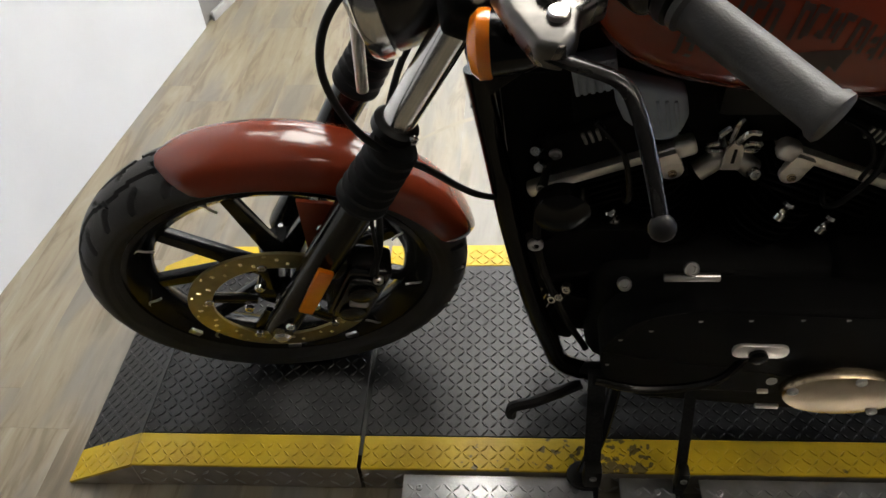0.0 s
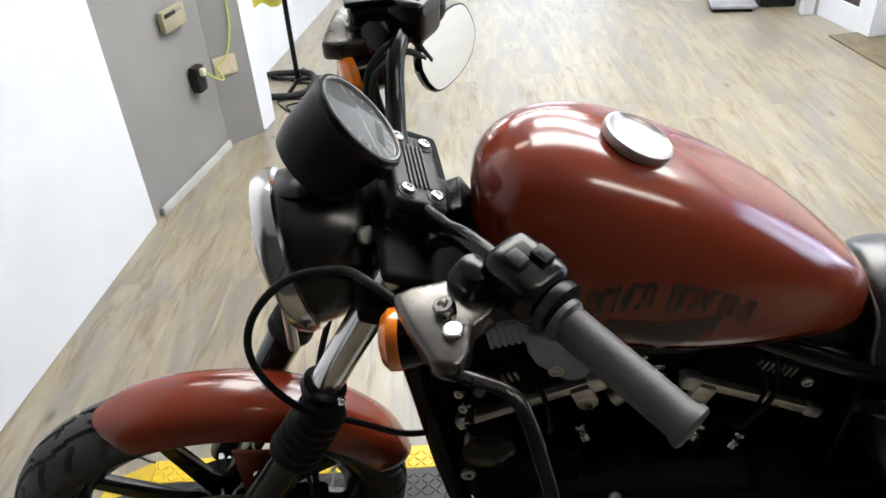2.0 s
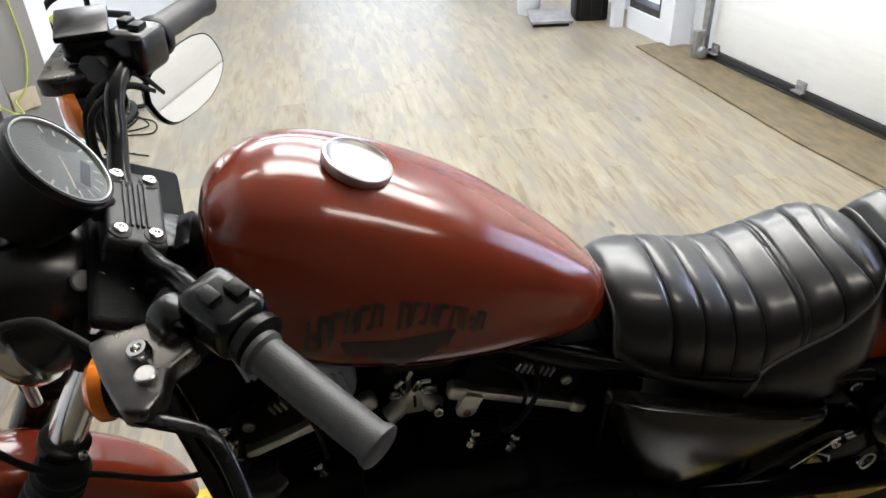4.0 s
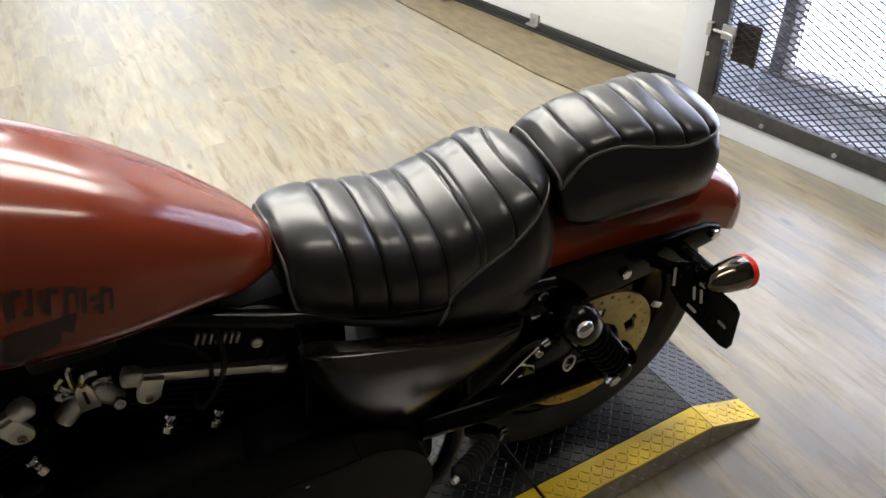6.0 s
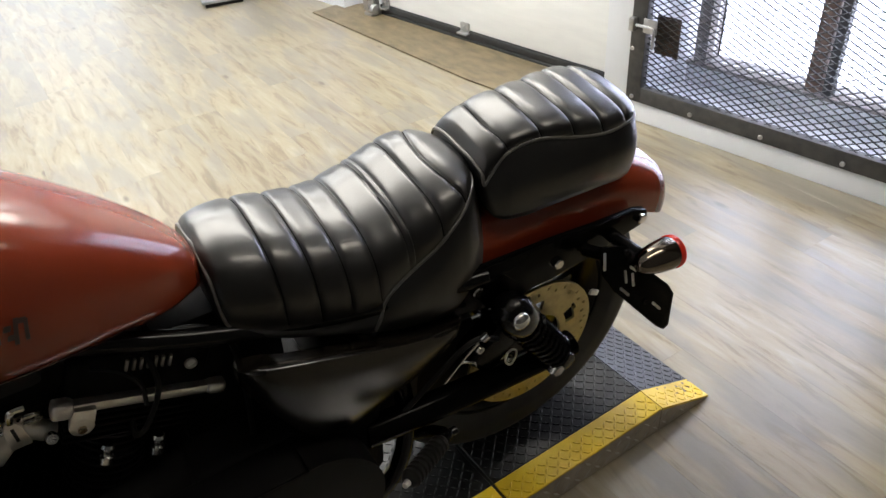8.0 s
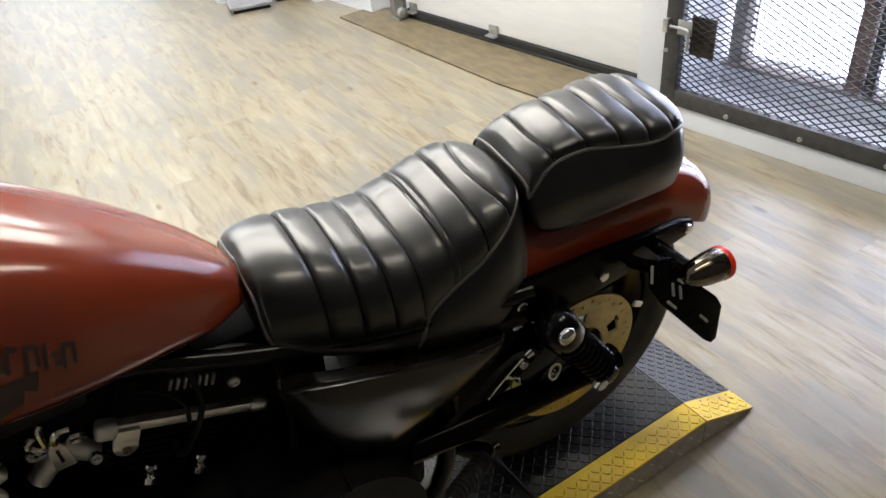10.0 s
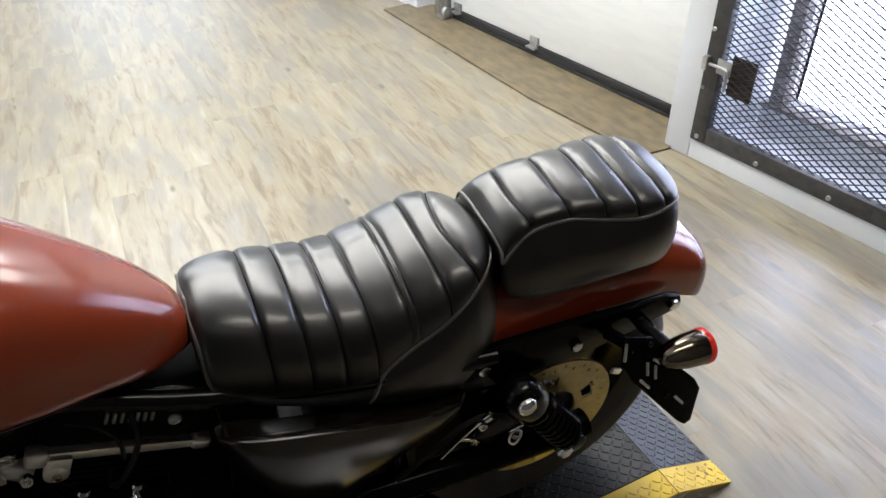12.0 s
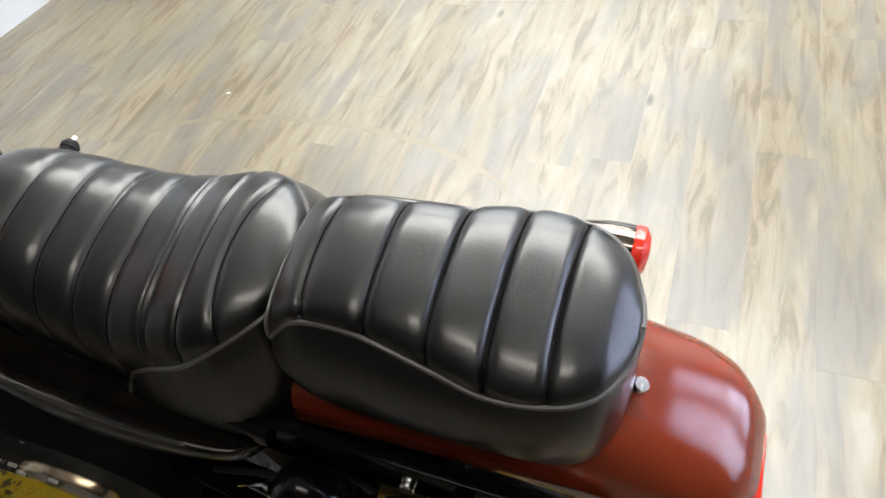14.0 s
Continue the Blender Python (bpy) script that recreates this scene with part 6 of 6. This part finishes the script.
# --- engine
def finned(c, way, r, n, h, fin):
    """A finned cylinder barrel along way."""
    prof = []
    for i in range(n):
        z = h * i / n
        prof += [(r, z), (r + fin, z + h / n * 0.15), (r + fin, z + h / n * 0.45), (r, z + h / n * 0.6)]
    prof.append((r, h))
    return lathe(prof, c, Vector(c) + Vector(way), 28)


rear("crankcase", join(moved(box(-0.22, 0.24, -0.10, 0.11, -0.14, 0.12, 0.05, 4), Matrix.Translation((0.74, 0, 0.285))), moved(box(-0.16, 0.16, -0.12, 0.11, -0.10, 0.12, 0.04, 4), Matrix.Translation((1.02, 0, 0.30)))), M["wrinkle"], "black engine crankcase")
for c, tilt, lower in ((Vector((0.640, 0.0, 0.395)), -22.5, Vector((-0.020, 0, -0.038))), (Vector((0.755, 0.0, 0.395)), 22.5, Vector((-0.006, 0, -0.045)))):
    way = Vector((math.sin(radians(tilt)), 0, math.cos(radians(tilt))))
    sx = 1 if tilt > 0 else -1
    rear("cylinder", finned(c + Vector((0, 0.010, 0)), way, 0.043, 9, 0.13, 0.012), M["wrinkle"], "black finned cylinder")
    hm = Matrix.Translation(c + way * 0.162 + lower) @ pose(0, 0, 0, 0, tilt, 0)
    hd = rear("cylinder_head", moved(join(*[box(-0.088, 0.088, -0.042, 0.085, 0.012 * k, 0.012 * k + 0.006, 0.002, 1) for k in range(5)], box(-0.07, 0.07, -0.030, 0.07, 0, 0.06)), hm), M["wrinkle"], "black finned cylinder head")
    rear("rocker_box", moved(box(-0.095, 0.095, -0.042, 0.088, 0.078, 0.152, 0.014, 3), hm), M["wrinkle"], "black rocker cover", hd)
    rl = rear("rocker_rail", moved(join(box(min(-0.104 * sx, 0.122 * sx), max(-0.104 * sx, 0.122 * sx), -0.0475, 0.088, 0.062, 0.0775, 0.003), box(0.112 * sx - 0.014, 0.112 * sx + 0.014, -0.0525, -0.030, 0.060, 0.081, 0.008, 3)), hm), M["bright_alloy"], "bright alloy rocker rail", hd)
    # a rounded lug with its bolt at the inner end of the rail
    rear("rail_tab", moved(join(lathe([(0.013, -0.006), (0.016, -0.003), (0.016, 0.004), (0.013, 0.006)], (-0.070 * sx, -0.051, 0.044), (-0.070 * sx, -1.051, 0.044), 20), box(-0.070 * sx - 0.016, -0.070 * sx + 0.016, -0.056, -0.044, 0.044, 0.074, 0.004, 2), box(-0.096 * sx - 0.014, -0.096 * sx + 0.014, -0.058, -0.034, 0.060, 0.088, 0.009, 3)), hm), M["bright_alloy"], "alloy tab", rl)
    rear("tab_bolt", moved(hex_bolt((-0.070 * sx, -0.0575, 0.042), (0, -1, 0), 0.006, 0.004), hm), M["bronze"], "", rl)
    for k in range(4 if tilt < 0 else 7):
        x = (-0.024 if tilt < 0 else -0.024) + 0.0095 * k
        rear("cover_fin", moved(box(x, x + 0.0042, -0.0465, -0.0405, 0.124, 0.142, 0.001), hm), M["alu"], "", hd)
    rear("cover_bolt", moved(hex_bolt((0.066 * sx, -0.042, 0.122), (0, -1, 0), 0.009, 0.006), hm), M["steel"], "", hd)
    rear("spark_plug_boot", moved(tube([(0.0, -0.040, 0.025), (0.0, -0.064, 0.02), (0.01, -0.070, 0.04), (0.02, -0.060, 0.10), (0.0, -0.04, 0.15)], 0.0042, 8), hm), M["black_plastic"], "", hd)
    for dx in (-0.030, 0.040):
        rear("head_bolt", moved(lathe([(0.008, 0), (0.010, 0.005), (0.0065, 0.010), (0.0065, 0.018), (0.010, 0.020), (0.010, 0.030), (0.006, 0.032)], (dx, -0.046, -0.006), (dx, -0.22, -1), 14), hm), M["chrome"], "chrome head bolt", hd)
# intake manifold between the cylinders
yb = rear("intake_manifold", join(tube([(0.690, 0.02, 0.575), (0.689, -0.005, 0.568), (0.670, -0.016, 0.556), (0.650, -0.020, 0.540)], 0.015, 14, 6), tube([(0.690, 0.02, 0.575), (0.690, -0.005, 0.568), (0.708, -0.012, 0.556), (0.726, -0.014, 0.540)], 0.015, 14, 6)), M["bright_alloy"], "cast alloy intake manifold")
rear("injector_plate", moved(prism([(0.676, 0.555), (0.702, 0.555), (0.700, 0.592), (0.694, 0.604), (0.684, 0.604), (0.678, 0.592)], 0.005, 0.001), Matrix.Translation((0, -0.034, 0))), M["bright_alloy"], "small alloy plate", yb)
rear("plate_slot", box(0.687, 0.691, -0.0365, -0.0345, 0.570, 0.594), M["seal"], "", yb)
for sx_ in (-1, 1):
    rear("fuel_rail", tube([(0.689 + 0.008 * sx_, -0.022, 0.588), (0.689 + 0.020 * sx_, -0.028, 0.600), (0.689 + 0.034 * sx_, -0.026, 0.594), (0.689 + 0.030 * sx_, -0.020, 0.580), (0.689 + 0.012 * sx_, -0.018, 0.578)], 0.0042, 8, 5), M["chrome"], "chrome fuel line", yb)
    rear("injector", rod((0.689 + 0.018 * sx_, -0.004, 0.600), (0.689 + 0.010 * sx_, 0.004, 0.620), 0.009, 0.006), M["chrome"], "", yb)
for p_ in (((0.672, -0.032, 0.600), (0.664, -0.036, 0.622), (0.674, -0.036, 0.634)), ((0.690, -0.032, 0.604), (0.698, -0.038, 0.626), (0.712, -0.036, 0.624)), ((0.680, -0.030, 0.606), (0.682, -0.034, 0.638), (0.688, -0.034, 0.648))):
    rear("intake_fitting", tube(p_, 0.0050, 8, 4), M["chrome"], "bright fuel fitting", yb)
rear("manifold_bolt", hex_bolt((0.722, -0.030, 0.548), (0.2, -0.9, 0.3), 0.009, 0.010), M["chrome"], "", yb)
dm = rear("electrics_cover", moved(prism([(0.512, 0.735), (0.600, 0.712), (0.610, 0.676), (0.605, 0.654), (0.595, 0.641), (0.576, 0.638), (0.562, 0.644), (0.530, 0.668), (0.517, 0.696)], 0.030, 0.009, 3), Matrix.Translation((0, -0.066, 0))), M["sensor"], "blue grey plastic cover under the tank")
for k in range(3):
    rear("cover_rib", moved(box(-0.0022, 0.0022, -0.003, 0.003, -0.024, 0.024, 0.0015), Matrix.Translation((0.572 + 0.011 * k, -0.0665, 0.678)) @ pose(0, 0, 0, 0, -14, 0)), M["sensor"], "", dm)
rear("cover_bolt", join(hex_bolt((0.556, -0.066, 0.661), (0, -1, 0), 0.007, 0.005), lathe([(0.004, 0), (0.011, 0.001), (0.011, 0.003), (0.004, 0.003)], (0.556, -0.066, 0.661), (0.556, -1.066, 0.661), 18)), M["steel"], "", dm)
fb = rear("coil_block", moved(box(-0.027, 0.027, -0.018, 0.010, -0.022, 0.022, 0.003), Matrix.Translation((0.490, -0.045, 0.734)) @ pose(0, 0, 0, 0, -12, 0)), M["sensor"], "blue grey ribbed coil block")
for k in range(6):
    rear("coil_rib", moved(box(-0.0262 + 0.0090 * k, -0.0208 + 0.0090 * k, -0.0235, -0.0175, -0.019, 0.019, 0.001), Matrix.Translation((0.490, -0.045, 0.734)) @ pose(0, 0, 0, 0, -12, 0)), M["sensor"], "", fb)
rear("coil_cover", box(0.645, 0.75, -0.055, 0.055, 0.665, 0.74, 0.012), M["black_plastic"])
rear("intake", rod((0.692, 0.03, 0.575), (0.697, 0.10, 0.61), 0.03), M["satin"])
rear("air_cleaner", lathe([(0.085, 0.0), (0.095, 0.010), (0.095, 0.045), (0.080, 0.055), (0.01, 0.058)], (0.697, 0.115, 0.60), (0.697, 1.115, 0.60), 36), M["black"], "black round air cleaner")
for k, (x0, z0) in enumerate(((0.56, 0.40), (0.84, 0.42))):
    rear("exhaust_pipe", tube([(x0, 0.06, z0 + 0.05), (x0 + 0.02, 0.12, z0), (x0 + 0.10, 0.155, 0.30 - 0.04 * k), (1.0, 0.165, 0.24 - 0.05 * k), (1.35, 0.17, 0.25 - 0.05 * k)], 0.022, 14), M["black"], "black exhaust pipe")
    rear("muffler", lathe([(0.022, 0), (0.043, 0.03), (0.043, 0.52), (0.035, 0.56)], (1.22 + 0.12 * k, 0.175, 0.26 - 0.07 * k), (2.2, 0.185, 0.30 - 0.06 * k), 24), M["black"], "black muffler")

# primary cover on the left
LOWER = Matrix.Translation((0, -0.012, -0.03))
outl = []
for cx, cz, r, a0, a1 in ((0.655, 0.325, 0.125, 90, 270), (1.00, 0.305, 0.140, -90, 90)):
    outl += [(cx + r * math.cos(radians(a0 + (a1 - a0) * k / 14)), cz + r * math.sin(radians(a0 + (a1 - a0) * k / 14))) for k in range(15)]
pr = rear("primary_cover", moved(prism(outl, -0.07, 0.016, 3), Matrix.Translation((0, -0.095, 0)) @ LOWER), M["wrinkle"], "gloss black primary cover")
for x, z in ((0.588, 0.405), (0.653, 0.432), (0.721, 0.436), (0.790, 0.440), (0.850, 0.442), (0.92, 0.43), (0.547, 0.38), (0.535, 0.31), (0.56, 0.25)):
    rear("cover_screw", hex_bolt((x + 0.008, -0.168, z - 0.042), (0, -0.55, 0.83), 0.0056, 0.012), M["steel"], "", pr)
cen, n_ = Vector((0.905, -0.178, 0.228)), 36
rings = [[cen + Vector((0.092 * k * math.cos(2 * math.pi * i / n_), -d, 0.058 * k * math.sin(2 * math.pi * i / n_))) for i in range(n_)] for k, d in ((1.0, 0.0), (1.0, 0.010), (0.96, 0.017), (0.6, 0.021), (0.1, 0.022))]
ov = rear("oval_cover", loft(rings), M["bronze"], "polished bronze tinted oval inspection cover", pr)
for x, z in ((0.81, 0.270), (0.90, 0.302), (0.945, 0.215)):
    rear("cover_screw", hex_bolt((x + 0.015, -0.196, z - 0.026), (0, -1, 0), 0.008, 0.005), M["steel"], "", ov)
rear("shift_linkage", rod((0.598, -0.162, 0.478), (0.672, -0.162, 0.480), 0.006, round_=0.002), M["steel"], "bright steel link rod")
rear("engine_mount_bolt", hex_bolt((0.632, -0.158, 0.492), (0, -0.6, 0.8), 0.010, 0.010), M["steel"])
rear("engine_mount_bolt", hex_bolt((0.547, -0.162, 0.464), (0, -0.8, 0.6), 0.010, 0.010), M["steel"])
rear("engine_mount_bolt", hex_bolt((0.428, -0.075, 0.445), (0, -1, 0), 0.012, 0.008), M["steel"])
rear("link_clip", moved(prism(rounded(0.712, 0.790, 0.346, 0.376, 0.013), -0.006, 0.001), Matrix.Translation((0, -0.190, -0.012))), M["bright_alloy"], "flat bright clip")
rear("shift_lever", tube([(0.75, -0.170, 0.30), (0.70, -0.20, 0.27), (0.60, -0.21, 0.26), (0.52, -0.215, 0.29)], 0.007, 8), M["black"])
rear("regulator", moved(box(-0.03, 0.03, -0.06, 0.06, -0.06, 0.06, 0.008), Matrix.Translation((0.490, 0, 0.23)) @ pose(0, 0, 0, 0, 20, 0)), M["satin"], "black finned regulator")
for k in range(5):
    rear("regulator_fin", moved(box(-0.042, -0.031, -0.055 + 0.025 * k, -0.048 + 0.025 * k, -0.055, 0.055, 0.001), Matrix.Translation((0.490, 0, 0.23)) @ pose(0, 0, 0, 0, 20, 0)), M["satin"])
rear("horn", lathe([(0.03, 0), (0.038, 0.006), (0.038, 0.03), (0.02, 0.04)], (0.46, -0.085, 0.55), (0.46, -1.085, 0.55), 24), M["black"])
for p in ((0.425, -0.06, 0.62), (0.43, -0.07, 0.60), (0.435, -0.06, 0.55), (0.44, -0.07, 0.50), (0.48, -0.09, 0.36), (0.47, -0.09, 0.34), (0.46, -0.08, 0.32)):
    rear("bracket_fitting", hex_bolt(p, (-0.3, -0.9, 0.3), 0.008, 0.012), M["chrome"], "small chrome fitting")
# four black fillers, added to hide the bright floor behind the engine
rear("ignition_module", moved(box(-0.098, 0.060, -0.040, 0.050, -0.17, 0.14, 0.014), Matrix.Translation((0.505, 0.010, 0.60)) @ pose(0, 0, 0, 0, 14, 0)), M["wrinkle"], "added black filler between frame and engine")
rear("wiring_cover", moved(box(-0.075, 0.085, -0.035, 0.050, -0.075, 0.085, 0.016), Matrix.Translation((0.490, 0.010, 0.735)) @ pose(0, 0, 0, 0, 20, 0)), M["wrinkle"], "added black filler under the tank")
rear("backbone_box", box(0.56, 0.84, -0.030, 0.060, 0.600, 0.745, 0.014), M["wrinkle"], "added black filler between the cylinders")
rear("backing_plate", moved(prism([(0.43, 0.30), (0.45, 0.62), (0.47, 0.76), (0.90, 0.74), (0.98, 0.62), (0.98, 0.30)], 0.012, 0.003), Matrix.Translation((0, 0.072, 0))), M["wrinkle"], "added black filler sheet beside the air cleaner")
rear("oil_filter", lathe([(0.036, 0), (0.038, 0.006), (0.038, 0.085), (0.030, 0.092)], (0.53, 0, 0.33), (0.43, 0, 0.31), 28), M["satin"], "black oil filter")
rear("front_engine_mount", moved(prism([(0.40, 0.40), (0.47, 0.47), (0.60, 0.47), (0.60, 0.38), (0.44, 0.36)], 0.14, 0.006), Matrix.Translation((0, -0.07, 0))), M["wrinkle"])
rear("breather_hose", tube([(0.86, -0.056, 0.672), (0.93, -0.062, 0.668), (0.972, -0.068, 0.630), (0.978, -0.070, 0.54), (0.97, -0.075, 0.42)], 0.0048, 8), M["black_plastic"], "thin black hose")
rear("breather_hose", tube([(0.80, -0.055, 0.66), (0.83, -0.064, 0.645), (0.848, -0.068, 0.61), (0.846, -0.066, 0.57)], 0.0032, 8), M["black_plastic"])
rear("engine_lead", tube([(0.44, -0.06, 0.60), (0.43, -0.075, 0.45), (0.47, -0.085, 0.30), (0.52, -0.10, 0.20)], 0.006, 8), M["rubber"])
rear("clip_knob", lathe([(0.012, 0.0), (0.013, 0.003), (0.013, 0.010), (0.009, 0.013), (0.002, 0.0135)], (0.748, -0.194, 0.344), (0.748, -1.194, 0.50), 18), M["black"])
rear("drain_washer", lathe([(0.004, 0), (0.0085, 0.001), (0.0085, 0.004), (0.004, 0.004)], (0.790, -0.188, 0.262), (0.790, -1.188, 0.45), 16), M["chrome"])
rear("cover_tag", box(0.786, 0.822, -0.192, -0.186, 0.176, 0.184, 0.001), M["bright_alloy"])
rear("cover_tag", box(0.778, 0.794, -0.192, -0.186, 0.224, 0.230, 0.001), M["bright_alloy"])
rear("footrest_mount", rod((1.062, -0.140, 0.354), (1.098, -0.156, 0.306), 0.012, round_=0.003), M["bronze"], "brassy footrest mount")
# foot controls
def foot_peg(p0, p1, ribs, label):
    """A rubber peg from its hinge p0 to its tip p1, with turned ribs and a metal end."""
    p0, p1 = Vector(p0), Vector(p1)
    w, n = (p1 - p0).normalized(), (p1 - p0).length
    prof = [(0.011, 0.0)]
    for k in range(ribs):
        z = n * (0.06 + 0.88 * k / ribs)
        h = n * 0.88 / ribs
        prof += [(0.0150, z), (0.0178, z + h * 0.2), (0.0178, z + h * 0.7), (0.0150, z + h * 0.9)]
    fp = rear("foot_peg", lathe(prof + [(0.013, n * 0.97), (0.006, n)], p0, p1, 18), M["rubber"], label)
    rear("peg_tip", rod(p1 - w * 0.002, p1 + w * 0.010, 0.007, 0.005), M["steel"], "bright metal peg end", fp)
    rear("peg_hinge", join(rod(p0 - w * 0.022, p0 + w * 0.004, 0.012, round_=0.003), rod(p0 - w * 0.020 - Vector((0.018, 0, 0)), p0 - w * 0.020 + Vector((0.018, 0, 0)), 0.008)), M["black"], "", fp)
    return fp


foot_peg((1.262, -0.166, 0.282), (1.158, -0.222, 0.314), 9, "folded ribbed rubber foot peg")
foot_peg((0.640, 0.262, 0.388), (0.629, 0.367, 0.400), 6, "ribbed rubber foot peg")
rear("peg_mount", tube([(0.660, 0.10, 0.33), (0.652, 0.18, 0.37), (0.642, 0.245, 0.386)], 0.011, 10), M["black"])
rear("peg_mount", tube([(1.22, -0.10, 0.25), (1.262, -0.125, 0.262), (1.276, -0.150, 0.276)], 0.011, 10), M["black"])
rear("caliper_clip", tube([(1.402, -0.158, 0.418), (1.410, -0.160, 0.424), (1.420, -0.160, 0.414), (1.418, -0.160, 0.396), (1.408, -0.160, 0.386), (1.399, -0.158, 0.398), (1.402, -0.158, 0.418)], 0.0018, 6), M["steel"], "thin bright oval wire clip")
rear("brake_line_clip", join(tube([(1.28, -0.146, 0.405), (1.32, -0.150, 0.452), (1.345, -0.150, 0.470)], 0.0022, 6), tube([(1.310, -0.150, 0.442), (1.335, -0.152, 0.430), (1.340, -0.152, 0.415)], 0.0022, 6), rod((1.352, -0.150, 0.474), (1.362, -0.152, 0.482), 0.007)), M["chrome"], "bright wire clip")
rear("disc_tab", moved(box(-0.012, 0.012, -0.003, 0.003, -0.006, 0.006, 0.002), Matrix.Translation((1.668, -0.092, 0.372)) @ pose(0, 0, 0, 0, 30, 0)), M["steel"])
# side stand reaches the deck on the left
ca, sa = math.cos(radians(6.0)), math.sin(radians(6.0))
def deck_point(x, y):
    """A point of the deck's surface, in the leaning bike's own axes."""
    return Vector((x, y, -y * sa / ca))


ft_ = deck_point(0.52, -0.255)
sd_ = rear("side_stand", tube([(0.58, -0.115, 0.150), (0.555, -0.19, 0.09), ft_ + Vector((0, 0, 0.016))], 0.012, 10), M["black"], "black side stand")
rear("stand_foot", lathe([(0.026, 0.0), (0.028, 0.003), (0.026, 0.008), (0.01, 0.012)], ft_ + Vector((0, 0, 0.001)), ft_ + Vector((0, sa, ca)), 18), M["satin"], "", sd_)
rear("tie_tab", tube([(0.515, -0.135, 0.14), (0.44, -0.165, 0.13), (0.40, -0.175, 0.125), (0.395, -0.178, 0.10)], 0.010, 8), M["rubber"], "dangling black strap end")

# ---- tie-down straps ----
def strap(x, top, wide, label):
    pts = [BIKE @ Vector(top), Vector((x + 0.004, -0.185, 0.30)), Vector((x + 0.006, -0.258, 0.090)), Vector((x + 0.006, -0.275, 0.050))]
    line = curve_points(pts, 8)
    rings = []
    for i, p in enumerate(line):
        t = (line[min(i + 1, len(line) - 1)] - line[max(i - 1, 0)]).normalized()
        n = t.cross(Vector((1, 0, 0))).normalized()
        w = Vector((1, 0, 0)) * wide
        rings.append([p - w - n * 0.0015, p + w - n * 0.0015, p + w + n * 0.0015, p - w + n * 0.0015])
    t = thing("tie_down_strap", label, "strap", group="tie-down straps")
    part("webbing", loft(rings), M["strap"], t, smooth=False)
    part("buckle", box(x + 0.006 - wide * 1.1, x + 0.006 + wide * 1.1, -0.275, -0.250, 0.085, 0.135, 0.006), M["satin"], t, "black steel buckle")
    part("rivet", hex_bolt((x + 0.006, -0.2755, 0.118), (0, -1, 0), 0.006, 0.003), M["galv"], t)
    part("hook", tube([(x + 0.006, -0.272, 0.060), (x + 0.006, -0.285, 0.046), (x + 0.006, -0.275, 0.0445), (x + 0.006, -0.255, 0.0445)], 0.004, 8), M["steel_dark"], t)


strap(0.495, (0.525, -0.12, 0.15), 0.014, "black webbing strap tying the frame to the lift")
strap(0.644, (0.662, -0.16, 0.25), 0.009, "black webbing strap tying the footboard mount to the lift")

# ---- the floor: vinyl planks laid along y ----
PW_, PL_ = 0.152, 1.22
FX0, FX1, FY0, FY1 = -1.45, 3.25, -1.86, 7.5
ground = solid("floor", box(-1.5, 3.35, -1.98, 7.6, -0.12, -0.0035), M["subfloor"], "pale streaky wood-look vinyl plank floor", "floor", kind="structure", smooth=False)


def plank_mesh(length):
    bm = bmesh.new()
    b = 0.00012
    lo = [(0, 0), (length, 0), (length, PW_ - 0.00015), (0, PW_ - 0.00015)]
    hi = [(b, b), (length - b, b), (length - b, PW_ - 0.00015 - b), (b, PW_ - 0.00015 - b)]
    v0 = [bm.verts.new((x, y, -0.004)) for x, y in lo]
    v1 = [bm.verts.new((x, y, -b)) for x, y in lo]
    v2 = [bm.verts.new((x, y, 0)) for x, y in hi]
    for a, c in ((v0, v1), (v1, v2)):
        for i in range(4):
            bm.faces.new((a[i], a[(i + 1) % 4], c[(i + 1) % 4], c[i]))
    bm.faces.new(v2)
    return mesh_from("plank", bm, M["floor"], smooth=False)


shared = plank_mesh(PL_ - 0.00015)
far_v, far_f = [], []
offs = random.Random(11)
rows_ = int((FX1 - FX0) / PW_)
count = 0
for r in range(rows_):
    x = FX0 + (r + 1) * PW_
    y = FY0 - offs.random() * PL_
    while y < FY1:
        lo_, hi_ = max(y, FY0), min(y + PL_, FY1)
        near = -0.9 < x < 2.95 and -0.7 < y < 3.6 and count < 298
        if near:
            ob = new("plank", shared)
            ob.matrix_world = Matrix.Translation((x, y, 0)) @ pose(0, 0, 0, 0, 0, 90)
            ob.parent = ground
            count += 1
        else:
            k = len(far_v)
            far_v += [(x, lo_, 0), (x, hi_ - 0.0003, 0), (x - PW_ + 0.0003, hi_ - 0.0003, 0), (x - PW_ + 0.0003, lo_, 0)]
            far_v += [(a, b_, -0.004) for a, b_, _ in far_v[k:k + 4]]
            far_f += [(k, k + 1, k + 2, k + 3)] + [(k + i, k + 4 + i, k + 4 + (i + 1) % 4, k + (i + 1) % 4) for i in range(4)]
        y += PL_
me = bpy.data.meshes.new("planks")
me.from_pydata([Matrix.Rotation(radians(-90), 4, "Z") @ Vector(v) for v in far_v], [], far_f)
me.materials.append(M["floor_far"])
fp_ = new("planks", me)
fp_.matrix_world = pose(0, 0, 0, 0, 0, 90)
fp_.parent = ground
fp_["kind"] = "stuff"
